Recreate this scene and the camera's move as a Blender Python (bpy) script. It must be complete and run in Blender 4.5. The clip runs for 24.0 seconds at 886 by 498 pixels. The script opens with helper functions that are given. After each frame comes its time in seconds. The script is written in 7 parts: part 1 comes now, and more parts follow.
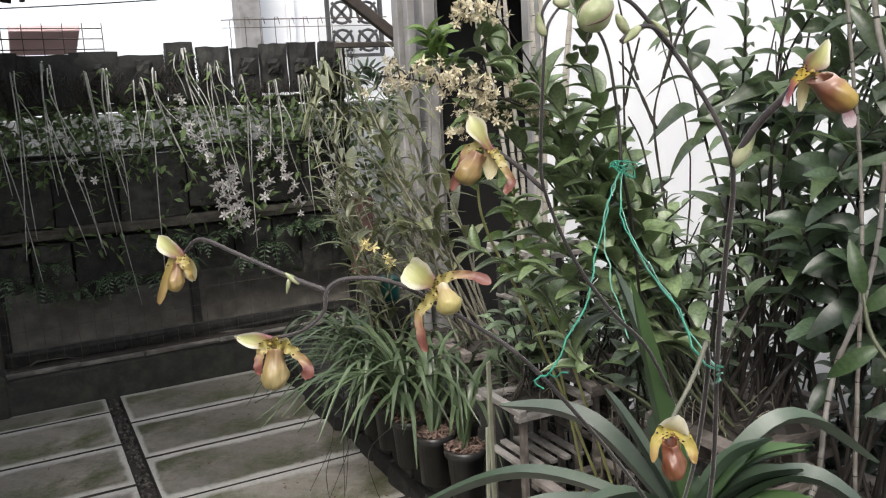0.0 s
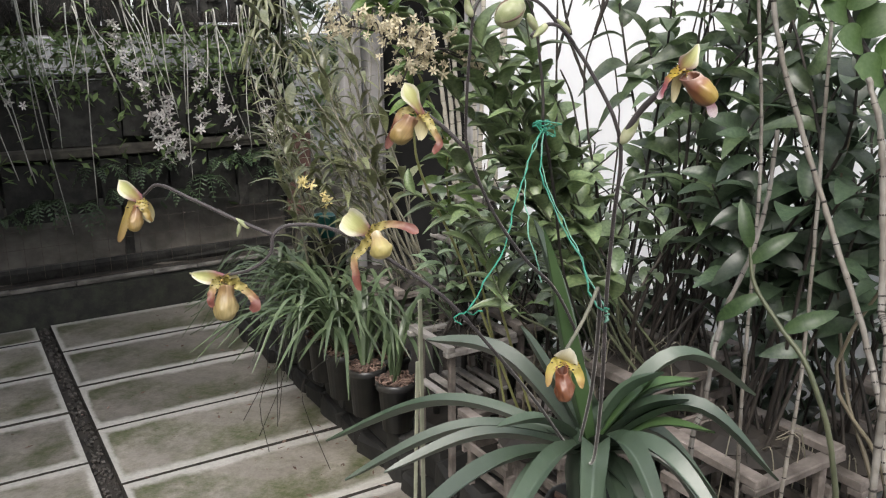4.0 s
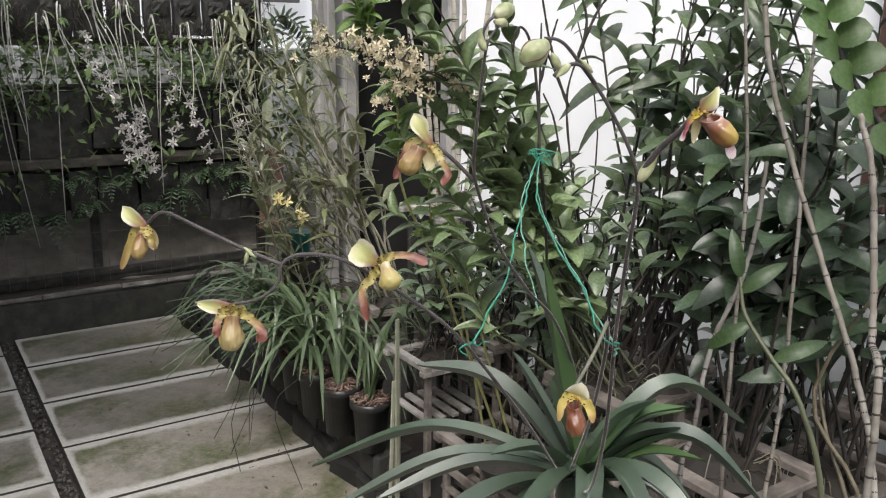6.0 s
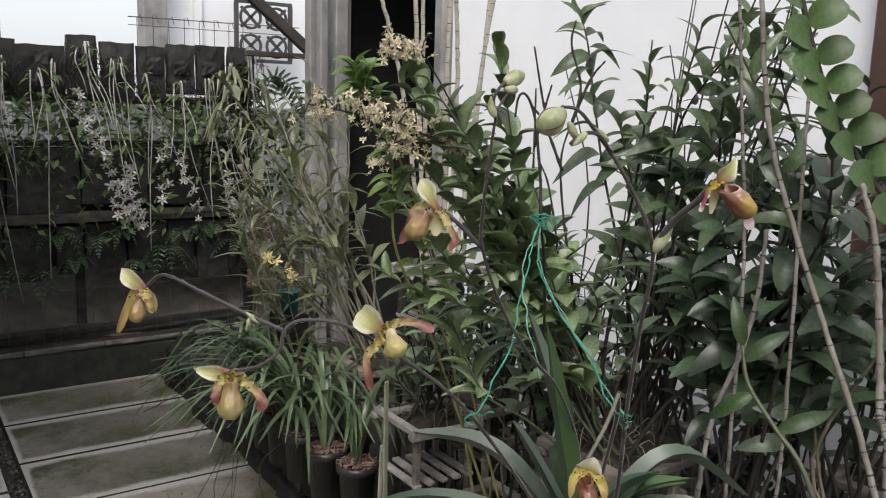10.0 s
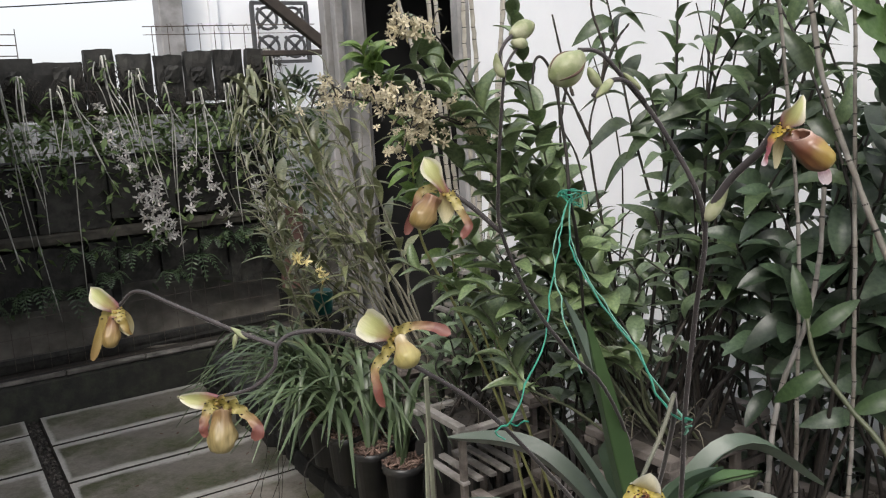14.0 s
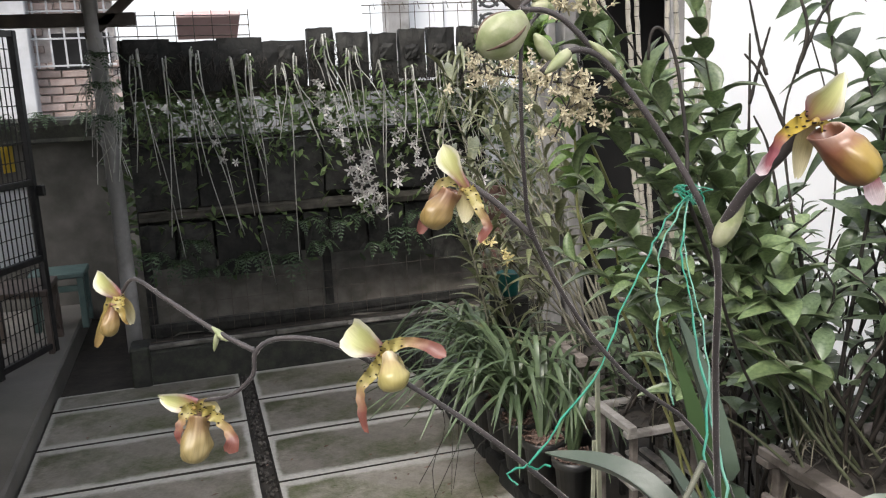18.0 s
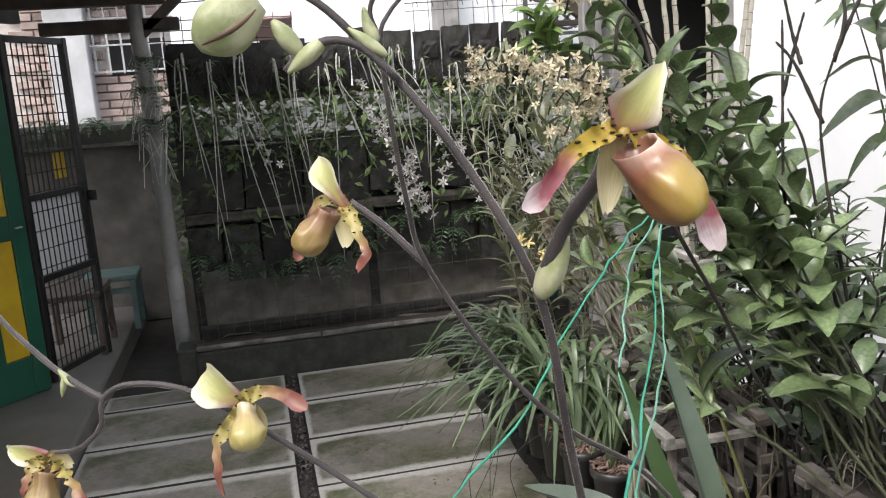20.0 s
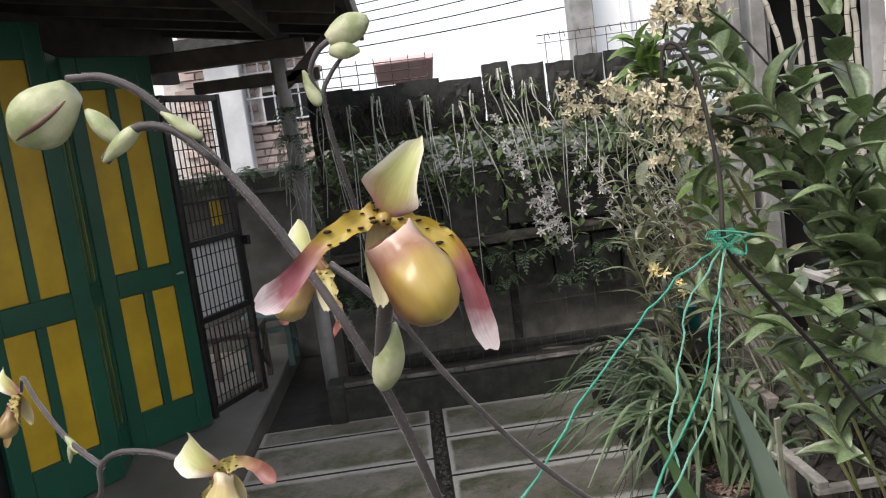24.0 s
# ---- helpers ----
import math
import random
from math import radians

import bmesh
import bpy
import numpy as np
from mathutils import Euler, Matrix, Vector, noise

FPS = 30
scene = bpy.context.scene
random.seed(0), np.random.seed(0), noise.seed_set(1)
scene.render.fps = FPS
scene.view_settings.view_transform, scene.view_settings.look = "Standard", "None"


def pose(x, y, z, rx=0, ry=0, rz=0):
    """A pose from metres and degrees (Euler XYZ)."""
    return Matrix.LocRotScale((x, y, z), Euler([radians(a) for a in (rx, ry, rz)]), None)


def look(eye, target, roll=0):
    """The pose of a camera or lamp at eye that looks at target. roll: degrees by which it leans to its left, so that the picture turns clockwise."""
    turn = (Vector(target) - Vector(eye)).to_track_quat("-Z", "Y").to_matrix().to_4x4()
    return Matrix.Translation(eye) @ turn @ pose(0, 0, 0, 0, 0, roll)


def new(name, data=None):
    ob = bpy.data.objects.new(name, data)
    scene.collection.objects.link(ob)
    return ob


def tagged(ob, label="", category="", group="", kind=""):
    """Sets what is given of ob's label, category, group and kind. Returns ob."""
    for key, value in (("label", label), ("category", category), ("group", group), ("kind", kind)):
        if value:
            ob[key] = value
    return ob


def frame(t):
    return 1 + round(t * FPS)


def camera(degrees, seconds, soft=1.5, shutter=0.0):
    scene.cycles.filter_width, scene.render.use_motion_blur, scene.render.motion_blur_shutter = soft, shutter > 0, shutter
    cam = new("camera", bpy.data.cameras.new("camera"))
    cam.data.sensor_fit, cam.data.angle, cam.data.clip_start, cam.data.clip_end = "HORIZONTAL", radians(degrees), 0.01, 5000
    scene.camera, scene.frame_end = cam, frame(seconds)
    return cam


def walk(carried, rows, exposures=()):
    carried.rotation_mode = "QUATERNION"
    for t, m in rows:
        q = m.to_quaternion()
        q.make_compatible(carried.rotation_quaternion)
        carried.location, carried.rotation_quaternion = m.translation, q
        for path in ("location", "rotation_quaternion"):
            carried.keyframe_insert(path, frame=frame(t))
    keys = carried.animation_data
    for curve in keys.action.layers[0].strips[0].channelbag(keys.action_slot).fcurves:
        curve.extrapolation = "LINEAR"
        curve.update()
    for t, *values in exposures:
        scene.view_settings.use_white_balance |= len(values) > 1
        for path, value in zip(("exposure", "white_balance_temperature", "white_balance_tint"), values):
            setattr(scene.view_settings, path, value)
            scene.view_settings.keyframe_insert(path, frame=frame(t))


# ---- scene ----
cam = camera(55.3, 24.0, 1.15)
EXPOSURES = [(0, 1.03), (1.5, 0.96), (3, 1.09), (6, 1.01), (9, 1.13), (9.5, 0.96), (10, 0.61), (10.5, 0.61), (13, 0.77), (14, 0.71), (15, 0.67), (16, 0.66), (17, 1.01), (18, 1.11), (21, 1.24), (22, 1.22), (23, 1.05), (24, 1.03)]
PATH = [
    (0, (-0.29, -4.404, 1.498), (0.592, -2.646, 1.133), -3.1),
    (0.5, (-0.284, -4.45, 1.508), (0.599, -2.692, 1.145), -2.0),
    (1, (-0.292, -4.472, 1.512), (0.559, -2.698, 1.152), -1.0),
    (1.5, (-0.291, -4.485, 1.522), (0.548, -2.706, 1.163), -1.2),
    (2, (-0.302, -4.478, 1.518), (0.538, -2.699, 1.157), -1.1),
    (2.5, (-0.305, -4.479, 1.518), (0.54, -2.714, 1.104), -1.4),
    (3, (-0.307, -4.47, 1.521), (0.623, -2.754, 1.085), -0.6),
    (3.5, (-0.314, -4.473, 1.52), (0.66, -2.804, 1.004), -0.4),
    (5.5, (-0.341, -4.468, 1.544), (0.71, -2.836, 1.065), 0.6),
    (6, (-0.346, -4.454, 1.535), (0.717, -2.828, 1.058), 0.8),
    (6.5, (-0.352, -4.465, 1.532), (0.735, -2.857, 1.051), 1.0),
    (7, (-0.358, -4.466, 1.533), (0.751, -2.882, 1.025), 1.1),
    (7.5, (-0.376, -4.465, 1.527), (0.745, -2.891, 1.014), 1.5),
    (8, (-0.38, -4.461, 1.526), (0.741, -2.886, 1.013), 1.6),
    (8.5, (-0.373, -4.448, 1.525), (0.745, -2.872, 1.011), 1.4),
    (9, (-0.368, -4.447, 1.531), (0.748, -2.868, 1.022), 1.5),
    (9.5, (-0.369, -4.437, 1.533), (0.752, -2.842, 1.088), 1.9),
    (10, (-0.352, -4.435, 1.537), (0.752, -2.801, 1.199), 1.7),
    (10.5, (-0.355, -4.424, 1.52), (0.706, -2.77, 1.147), 1.5),
    (12.5, (-0.322, -4.395, 1.519), (0.696, -2.718, 1.129), -1.7),
    (13, (-0.318, -4.4, 1.524), (0.697, -2.721, 1.137), -2.9),
    (13.5, (-0.299, -4.383, 1.521), (0.718, -2.701, 1.149), -3.0),
    (14, (-0.29, -4.371, 1.522), (0.738, -2.694, 1.158), -3.1),
    (14.5, (-0.281, -4.354, 1.524), (0.771, -2.689, 1.173), -3.9),
    (15, (-0.265, -4.344, 1.515), (0.825, -2.702, 1.177), -3.7),
    (15.5, (-0.235, -4.362, 1.518), (0.855, -2.72, 1.175), -3.7),
    (16, (-0.207, -4.337, 1.515), (0.879, -2.693, 1.171), -3.8),
    (16.5, (-0.189, -4.351, 1.517), (0.857, -2.682, 1.172), -3.5),
    (17, (-0.159, -4.34, 1.514), (0.676, -2.558, 1.158), -3.5),
    (17.5, (-0.134, -4.36, 1.514), (0.439, -2.479, 1.15), -3.2),
    (18, (-0.143, -4.347, 1.515), (0.408, -2.463, 1.128), -2.7),
    (18.2, (-0.188, -4.393, 1.494), (0.376, -2.509, 1.127), -2.5),
    (18.5, (-0.133, -4.354, 1.523), (0.41, -2.468, 1.139), -3.2),
    (20.5, (-0.021, -4.299, 1.509), (0.311, -2.364, 1.13), -4.4),
    (21, (0.006, -4.311, 1.509), (0.226, -2.359, 1.136), -5.4),
    (21.5, (0.016, -4.285, 1.506), (0.143, -2.323, 1.14), -6.1),
    (22, (0.031, -4.296, 1.514), (0.126, -2.329, 1.17), -7.1),
    (22.5, (0.005, -4.275, 1.517), (0.139, -2.302, 1.217), -8.0),
    (23, (0.006, -4.287, 1.52), (0.235, -2.322, 1.229), -7.8),
    (23.5, (0.032, -4.284, 1.516), (0.22, -2.314, 1.226), -7.5),
    (24, (0.046, -4.291, 1.513), (0.109, -2.312, 1.237), -7.7),
]
walk(cam, [(t, look(e, a, r)) for t, e, a, r in PATH], EXPOSURES)

# ---- world, sun ----
world = bpy.data.worlds.new("sky")
scene.world = world
world.use_nodes = True
wn = world.node_tree
sky = wn.nodes.new("ShaderNodeTexSky")
sky.sky_type, sky.sun_disc = "NISHITA", False
sky.sun_elevation, sky.sun_rotation = radians(52), radians(224)
sky.dust_density, sky.air_density, sky.ozone_density = 6.0, 0.9, 1.2
# thin bright overcast in front of the clear sky
veil = wn.nodes.new("ShaderNodeMix")
veil.data_type = "RGBA"
veil.inputs[0].default_value = 0.55
veil.inputs[7].default_value = (6.0, 6.1, 6.3, 1)
wn.links.new(sky.outputs[0], veil.inputs[6])
wn.links.new(veil.outputs[2], wn.nodes["Background"].inputs[0])
wn.nodes["Background"].inputs[1].default_value = 0.15
sun_data = bpy.data.lights.new("sun", "SUN")
sun_data.energy, sun_data.angle, sun_data.color = 1.3, radians(28), (1.0, 0.985, 0.965)
sun = new("sun", sun_data)
sun.matrix_world = look((-4.2, -6.0, 8.5), (0.4, -1.2, 0.0))


# ---- materials ----
def mat(name, col, col2=None, rough=0.6, scale=8.0, bump=0.2, bump_scale=60.0, metal=0.0, spec=0.5, stain=None, stain_scale=2.0,
        stain_amount=0.5, island=0.0, trans=0.0, coat=0.0, stain_rough=0.65):
    m = bpy.data.materials.new(name)
    m.use_nodes = True
    t = m.node_tree
    b = t.nodes["Principled BSDF"]
    co = t.nodes.new("ShaderNodeTexCoord")
    n1 = t.nodes.new("ShaderNodeTexNoise")
    n1.inputs["Scale"].default_value, n1.inputs["Detail"].default_value = scale, 6
    t.links.new(co.outputs["Object"], n1.inputs["Vector"])
    ramp = t.nodes.new("ShaderNodeValToRGB")
    ramp.color_ramp.elements[0].position, ramp.color_ramp.elements[1].position = 0.3, 0.7
    ramp.color_ramp.elements[0].color = (*col, 1)
    ramp.color_ramp.elements[1].color = (*(col2 or [min(1, c * 1.35) for c in col]), 1)
    t.links.new(n1.outputs[0], ramp.inputs[0])
    out = ramp.outputs[0]
    if stain:
        n2 = t.nodes.new("ShaderNodeTexNoise")
        n2.inputs["Scale"].default_value, n2.inputs["Detail"].default_value, n2.inputs["Roughness"].default_value = stain_scale, 8, stain_rough
        t.links.new(co.outputs["Object"], n2.inputs["Vector"])
        r2 = t.nodes.new("ShaderNodeValToRGB")
        r2.color_ramp.elements[0].position, r2.color_ramp.elements[1].position = 0.45, 0.62
        r2.color_ramp.elements[1].color = (stain_amount,) * 3 + (1,)
        t.links.new(n2.outputs[0], r2.inputs[0])
        mx = t.nodes.new("ShaderNodeMix")
        mx.data_type = "RGBA"
        t.links.new(r2.outputs[0], mx.inputs[0])
        t.links.new(out, mx.inputs[6])
        mx.inputs[7].default_value = (*stain, 1)
        out = mx.outputs[2]
    if island:
        oi = t.nodes.new("ShaderNodeObjectInfo")
        geo = t.nodes.new("ShaderNodeNewGeometry")
        add = t.nodes.new("ShaderNodeMath")
        t.links.new(oi.outputs["Random"], add.inputs[0])
        t.links.new(geo.outputs["Random Per Island"], add.inputs[1])
        fr = t.nodes.new("ShaderNodeMath")
        fr.operation = "FRACT"
        t.links.new(add.outputs[0], fr.inputs[0])
        mr = t.nodes.new("ShaderNodeMapRange")
        mr.inputs[3].default_value, mr.inputs[4].default_value = 1 - island, 1 + island
        t.links.new(fr.outputs[0], mr.inputs[0])
        hs = t.nodes.new("ShaderNodeHueSaturation")
        t.links.new(mr.outputs[0], hs.inputs["Value"])
        t.links.new(out, hs.inputs["Color"])
        out = hs.outputs[0]
    t.links.new(out, b.inputs["Base Color"])
    b.inputs["Roughness"].default_value, b.inputs["Metallic"].default_value = rough, metal
    b.inputs["Specular IOR Level"].default_value = spec
    if coat:
        b.inputs["Coat Weight"].default_value = coat
    if bump:
        n3 = t.nodes.new("ShaderNodeTexNoise")
        n3.inputs["Scale"].default_value, n3.inputs["Detail"].default_value = bump_scale, 5
        t.links.new(co.outputs["Object"], n3.inputs["Vector"])
        bp = t.nodes.new("ShaderNodeBump")
        bp.inputs["Strength"].default_value, bp.inputs["Distance"].default_value = bump, 0.004
        t.links.new(n3.outputs[0], bp.inputs["Height"])
        t.links.new(bp.outputs[0], b.inputs["Normal"])
    if trans:
        tr = t.nodes.new("ShaderNodeBsdfTranslucent")
        t.links.new(out, tr.inputs[0])
        ms = t.nodes.new("ShaderNodeMixShader")
        ms.inputs[0].default_value = trans
        t.links.new(b.outputs[0], ms.inputs[1])
        t.links.new(tr.outputs[0], ms.inputs[2])
        t.links.new(ms.outputs[0], t.nodes["Material Output"].inputs[0])
    return m


def petal_mat(name, stops, rough=0.45, trans=0.25, edge=None, base=None, vein=0.2, coat=0.0):
    """Colour runs along the sheet's u; edge tints its rim and base its lower sides."""
    m = bpy.data.materials.new(name)
    m.use_nodes = True
    t = m.node_tree
    b = t.nodes["Principled BSDF"]
    co = t.nodes.new("ShaderNodeTexCoord")
    sp = t.nodes.new("ShaderNodeSeparateXYZ")
    t.links.new(co.outputs["UV"], sp.inputs[0])
    nz = t.nodes.new("ShaderNodeTexNoise")
    nz.inputs["Scale"].default_value, nz.inputs["Detail"].default_value = 160, 4
    t.links.new(co.outputs["Object"], nz.inputs["Vector"])

    def calc(op, a, b2, c2=None):
        n = t.nodes.new("ShaderNodeMath")
        n.operation = op
        for k, v in enumerate((a, b2, c2)):
            if v is None:
                continue
            if isinstance(v, float):
                n.inputs[k].default_value = v
            else:
                t.links.new(v, n.inputs[k])
        return n.outputs[0]

    u = calc("ADD", sp.outputs[0], calc("MULTIPLY_ADD", nz.outputs[0], 0.26, -0.13))
    rp = t.nodes.new("ShaderNodeValToRGB")
    el = rp.color_ramp.elements
    el[0].position, el[0].color = stops[0][0], (*stops[0][1], 1)
    el[1].position, el[1].color = stops[-1][0], (*stops[-1][1], 1)
    for p, c in stops[1:-1]:
        e = el.new(p)
        e.color = (*c, 1)
    t.links.new(u, rp.inputs[0])
    out = rp.outputs[0]

    def tint(fac, col, src):
        mx = t.nodes.new("ShaderNodeMix")
        mx.data_type = "RGBA"
        t.links.new(fac, mx.inputs[0])
        t.links.new(src, mx.inputs[6])
        mx.inputs[7].default_value = (*col, 1)
        return mx.outputs[2]

    side = calc("ABSOLUTE", calc("MULTIPLY_ADD", sp.outputs[1], 2.0, -1.0), 0.0)
    if edge:
        k = calc("MULTIPLY_ADD", calc("ADD", side, calc("MULTIPLY_ADD", nz.outputs[0], 0.3, -0.15)), 3.0, -1.6)
        k = calc("MAXIMUM", calc("MINIMUM", k, 1.0), 0.0)
        out = tint(calc("MULTIPLY", k, 0.85), edge, out)
    if base:
        k = calc("MULTIPLY", calc("SUBTRACT", 0.46, u), 3.2)
        k = calc("MULTIPLY", calc("MAXIMUM", calc("MINIMUM", k, 1.0), 0.0), side)
        out = tint(k, base, out)
    # fine veins along the sheet
    wv = t.nodes.new("ShaderNodeTexNoise")
    wv.inputs["Scale"].default_value = 1.0
    mp = t.nodes.new("ShaderNodeMapping")
    mp.inputs["Scale"].default_value = (3.0, 30.0, 1.0)
    t.links.new(co.outputs["UV"], mp.inputs[0])
    t.links.new(mp.outputs[0], wv.inputs["Vector"])
    hs = t.nodes.new("ShaderNodeHueSaturation")
    mr = t.nodes.new("ShaderNodeMapRange")
    mr.inputs[1].default_value, mr.inputs[2].default_value, mr.inputs[3].default_value, mr.inputs[4].default_value = 0.3, 0.7, 1 - vein, 1 + vein * 0.6
    t.links.new(wv.outputs[0], mr.inputs[0])
    t.links.new(mr.outputs[0], hs.inputs["Value"])
    t.links.new(out, hs.inputs["Color"])
    out = hs.outputs[0]
    t.links.new(out, b.inputs["Base Color"])
    b.inputs["Roughness"].default_value, b.inputs["Coat Weight"].default_value, b.inputs["Coat Roughness"].default_value = rough, coat, 0.12
    tr = t.nodes.new("ShaderNodeBsdfTranslucent")
    t.links.new(out, tr.inputs[0])
    ms = t.nodes.new("ShaderNodeMixShader")
    ms.inputs[0].default_value = trans
    t.links.new(b.outputs[0], ms.inputs[1])
    t.links.new(tr.outputs[0], ms.inputs[2])
    t.links.new(ms.outputs[0], t.nodes["Material Output"].inputs[0])
    return m


M = {}


def slab_material():
    """Worn concrete: a paler scuffed rim round a darker, mossy field."""
    m = mat("concrete_slab", (0.165, 0.150, 0.130), (0.270, 0.246, 0.214), 0.40, 6, 0.35, 90, stain=(0.060, 0.070, 0.024), stain_scale=2.2, stain_amount=1.0, island=0.18, stain_rough=0.80)
    t = m.node_tree
    b = t.nodes["Principled BSDF"]
    col = b.inputs["Base Color"].links[0].from_socket
    co = t.nodes.new("ShaderNodeTexCoord")
    sp = t.nodes.new("ShaderNodeSeparateXYZ")
    t.links.new(co.outputs["Generated"], sp.inputs[0])
    edges = []
    for ax, size in ((0, 1.7), (1, 0.47)):
        a = t.nodes.new("ShaderNodeMath")
        a.operation = "PINGPONG"
        a.inputs[1].default_value = 0.5
        t.links.new(sp.outputs[ax], a.inputs[0])
        k = t.nodes.new("ShaderNodeMath")
        k.operation = "MULTIPLY"
        k.inputs[1].default_value = size
        t.links.new(a.outputs[0], k.inputs[0])
        edges.append(k)
    mn = t.nodes.new("ShaderNodeMath")
    mn.operation = "SMOOTH_MIN"
    mn.inputs[2].default_value = 0.03
    t.links.new(edges[0].outputs[0], mn.inputs[0])
    t.links.new(edges[1].outputs[0], mn.inputs[1])
    nz = t.nodes.new("ShaderNodeTexNoise")
    nz.inputs["Scale"].default_value, nz.inputs["Detail"].default_value, nz.inputs["Roughness"].default_value = 5, 12, 0.72
    oi = t.nodes.new("ShaderNodeObjectInfo")
    vm = t.nodes.new("ShaderNodeVectorMath")
    t.links.new(co.outputs["Object"], vm.inputs[0])
    t.links.new(oi.outputs["Location"], vm.inputs[1])
    t.links.new(vm.outputs[0], nz.inputs["Vector"])
    ad = t.nodes.new("ShaderNodeMath")
    ad.operation = "MULTIPLY_ADD"
    ad.inputs[1].default_value = -0.11
    t.links.new(nz.outputs[0], ad.inputs[0])
    t.links.new(mn.outputs[0], ad.inputs[2])
    mr = t.nodes.new("ShaderNodeMapRange")
    mr.inputs[1].default_value, mr.inputs[2].default_value, mr.inputs[3].default_value, mr.inputs[4].default_value = -0.022, 0.006, 0.85, 0.0
    t.links.new(ad.outputs[0], mr.inputs[0])
    mx = t.nodes.new("ShaderNodeMix")
    mx.data_type = "RGBA"
    t.links.new(mr.outputs[0], mx.inputs[0])
    t.links.new(col, mx.inputs[6])
    mx.inputs[7].default_value = (0.46, 0.445, 0.415, 1)
    # grit and dark pitting
    gt = t.nodes.new("ShaderNodeTexNoise")
    gt.inputs["Scale"].default_value, gt.inputs["Detail"].default_value, gt.inputs["Roughness"].default_value = 45, 10, 0.8
    t.links.new(vm.outputs[0], gt.inputs["Vector"])
    gr = t.nodes.new("ShaderNodeMapRange")
    gr.inputs[1].default_value, gr.inputs[2].default_value, gr.inputs[3].default_value, gr.inputs[4].default_value = 0.32, 0.68, 0.72, 1.18
    t.links.new(gt.outputs[0], gr.inputs[0])
    hv = t.nodes.new("ShaderNodeHueSaturation")
    t.links.new(gr.outputs[0], hv.inputs["Value"])
    t.links.new(mx.outputs[2], hv.inputs["Color"])
    t.links.new(hv.outputs[0], b.inputs["Base Color"])
    r2 = t.nodes.new("ShaderNodeMapRange")
    r2.inputs[3].default_value, r2.inputs[4].default_value = 0.22, 0.6
    t.links.new(nz.outputs[0], r2.inputs[0])
    t.links.new(r2.outputs[0], b.inputs["Roughness"])
    return m


M["slab"] = slab_material()
M["ground"] = mat("damp_earth", (0.014, 0.012, 0.010), (0.038, 0.032, 0.026), 0.9, 12, 0.6, 40)
M["bank"] = mat("dry_earth", (0.075, 0.068, 0.058), (0.15, 0.135, 0.115), 0.9, 9, 0.6, 35, stain=(0.03, 0.032, 0.02), stain_scale=3)
M["gravel"] = mat("dark_gravel", (0.03, 0.027, 0.024), (0.10, 0.09, 0.08), 0.8, 40, 0.3, 80, island=0.5)
M["terrace"] = mat("terrace_concrete", (0.105, 0.099, 0.090), (0.165, 0.156, 0.144), 0.5, 4, 0.3, 80, stain=(0.09, 0.085, 0.08), stain_scale=1.5)
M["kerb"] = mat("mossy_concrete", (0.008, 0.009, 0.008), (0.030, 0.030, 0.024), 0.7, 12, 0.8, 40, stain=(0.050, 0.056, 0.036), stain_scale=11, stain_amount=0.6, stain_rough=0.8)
M["kerb_top"] = mat("worn_kerb_edge", (0.06, 0.056, 0.050), (0.22, 0.205, 0.185), 0.7, 14, 0.5, 70, stain=(0.06, 0.06, 0.05), stain_scale=8)
M["stone"] = mat("wet_black_stone", (0.007, 0.007, 0.007), (0.024, 0.023, 0.020), 0.7, 9, 0.7, 30, island=0.4)
M["rail"] = mat("dark_rail_wood", (0.032, 0.029, 0.024), (0.085, 0.076, 0.062), 0.85, 16, 0.5, 50, stain=(0.02, 0.022, 0.014), stain_scale=6)
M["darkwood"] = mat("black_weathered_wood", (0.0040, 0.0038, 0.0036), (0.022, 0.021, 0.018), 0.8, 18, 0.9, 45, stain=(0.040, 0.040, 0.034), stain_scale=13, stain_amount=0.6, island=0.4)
M["crate_dark"] = mat("aged_brown_crate_wood", (0.112, 0.095, 0.084), (0.240, 0.210, 0.190), 0.75, 20, 0.5, 70, stain=(0.04, 0.033, 0.026), stain_scale=9, stain_amount=0.7, island=0.25)
M["crate"] = mat("weathered_crate_wood", (0.19, 0.18, 0.165), (0.36, 0.34, 0.32), 0.7, 20, 0.4, 70, stain=(0.05, 0.04, 0.032), stain_scale=9, stain_amount=0.7, island=0.22)
M["post"] = mat("grey_painted_post", (0.21, 0.205, 0.20), (0.32, 0.31, 0.305), 0.55, 5, 0.25, 50, stain=(0.07, 0.07, 0.06), stain_scale=4)
M["white"] = mat("white_plaster", (0.80, 0.81, 0.83), (0.86, 0.87, 0.88), 0.6, 3, 0.15, 60, stain=(0.72, 0.74, 0.76), stain_scale=1.2, stain_amount=0.3)
M["grey_wall"] = mat("stained_cement_wall", (0.04, 0.038, 0.034), (0.12, 0.115, 0.105), 0.85, 4, 0.5, 40, stain=(0.022, 0.024, 0.018), stain_scale=2.2)
M["pale_cement"] = mat("pale_cement", (0.42, 0.43, 0.45), (0.55, 0.56, 0.58), 0.8, 2.5, 0.3, 30, stain=(0.30, 0.30, 0.30), stain_scale=1.5)
M["yard_cement"] = mat("yard_cement", (0.11, 0.115, 0.115), (0.30, 0.31, 0.31), 0.85, 3, 0.4, 30, stain=(0.05, 0.06, 0.045), stain_scale=3.5, stain_amount=0.9)
M["brick"] = mat("red_brick", (0.30, 0.225, 0.195), (0.43, 0.35, 0.32), 0.85, 12, 0.4, 40, island=0.25)
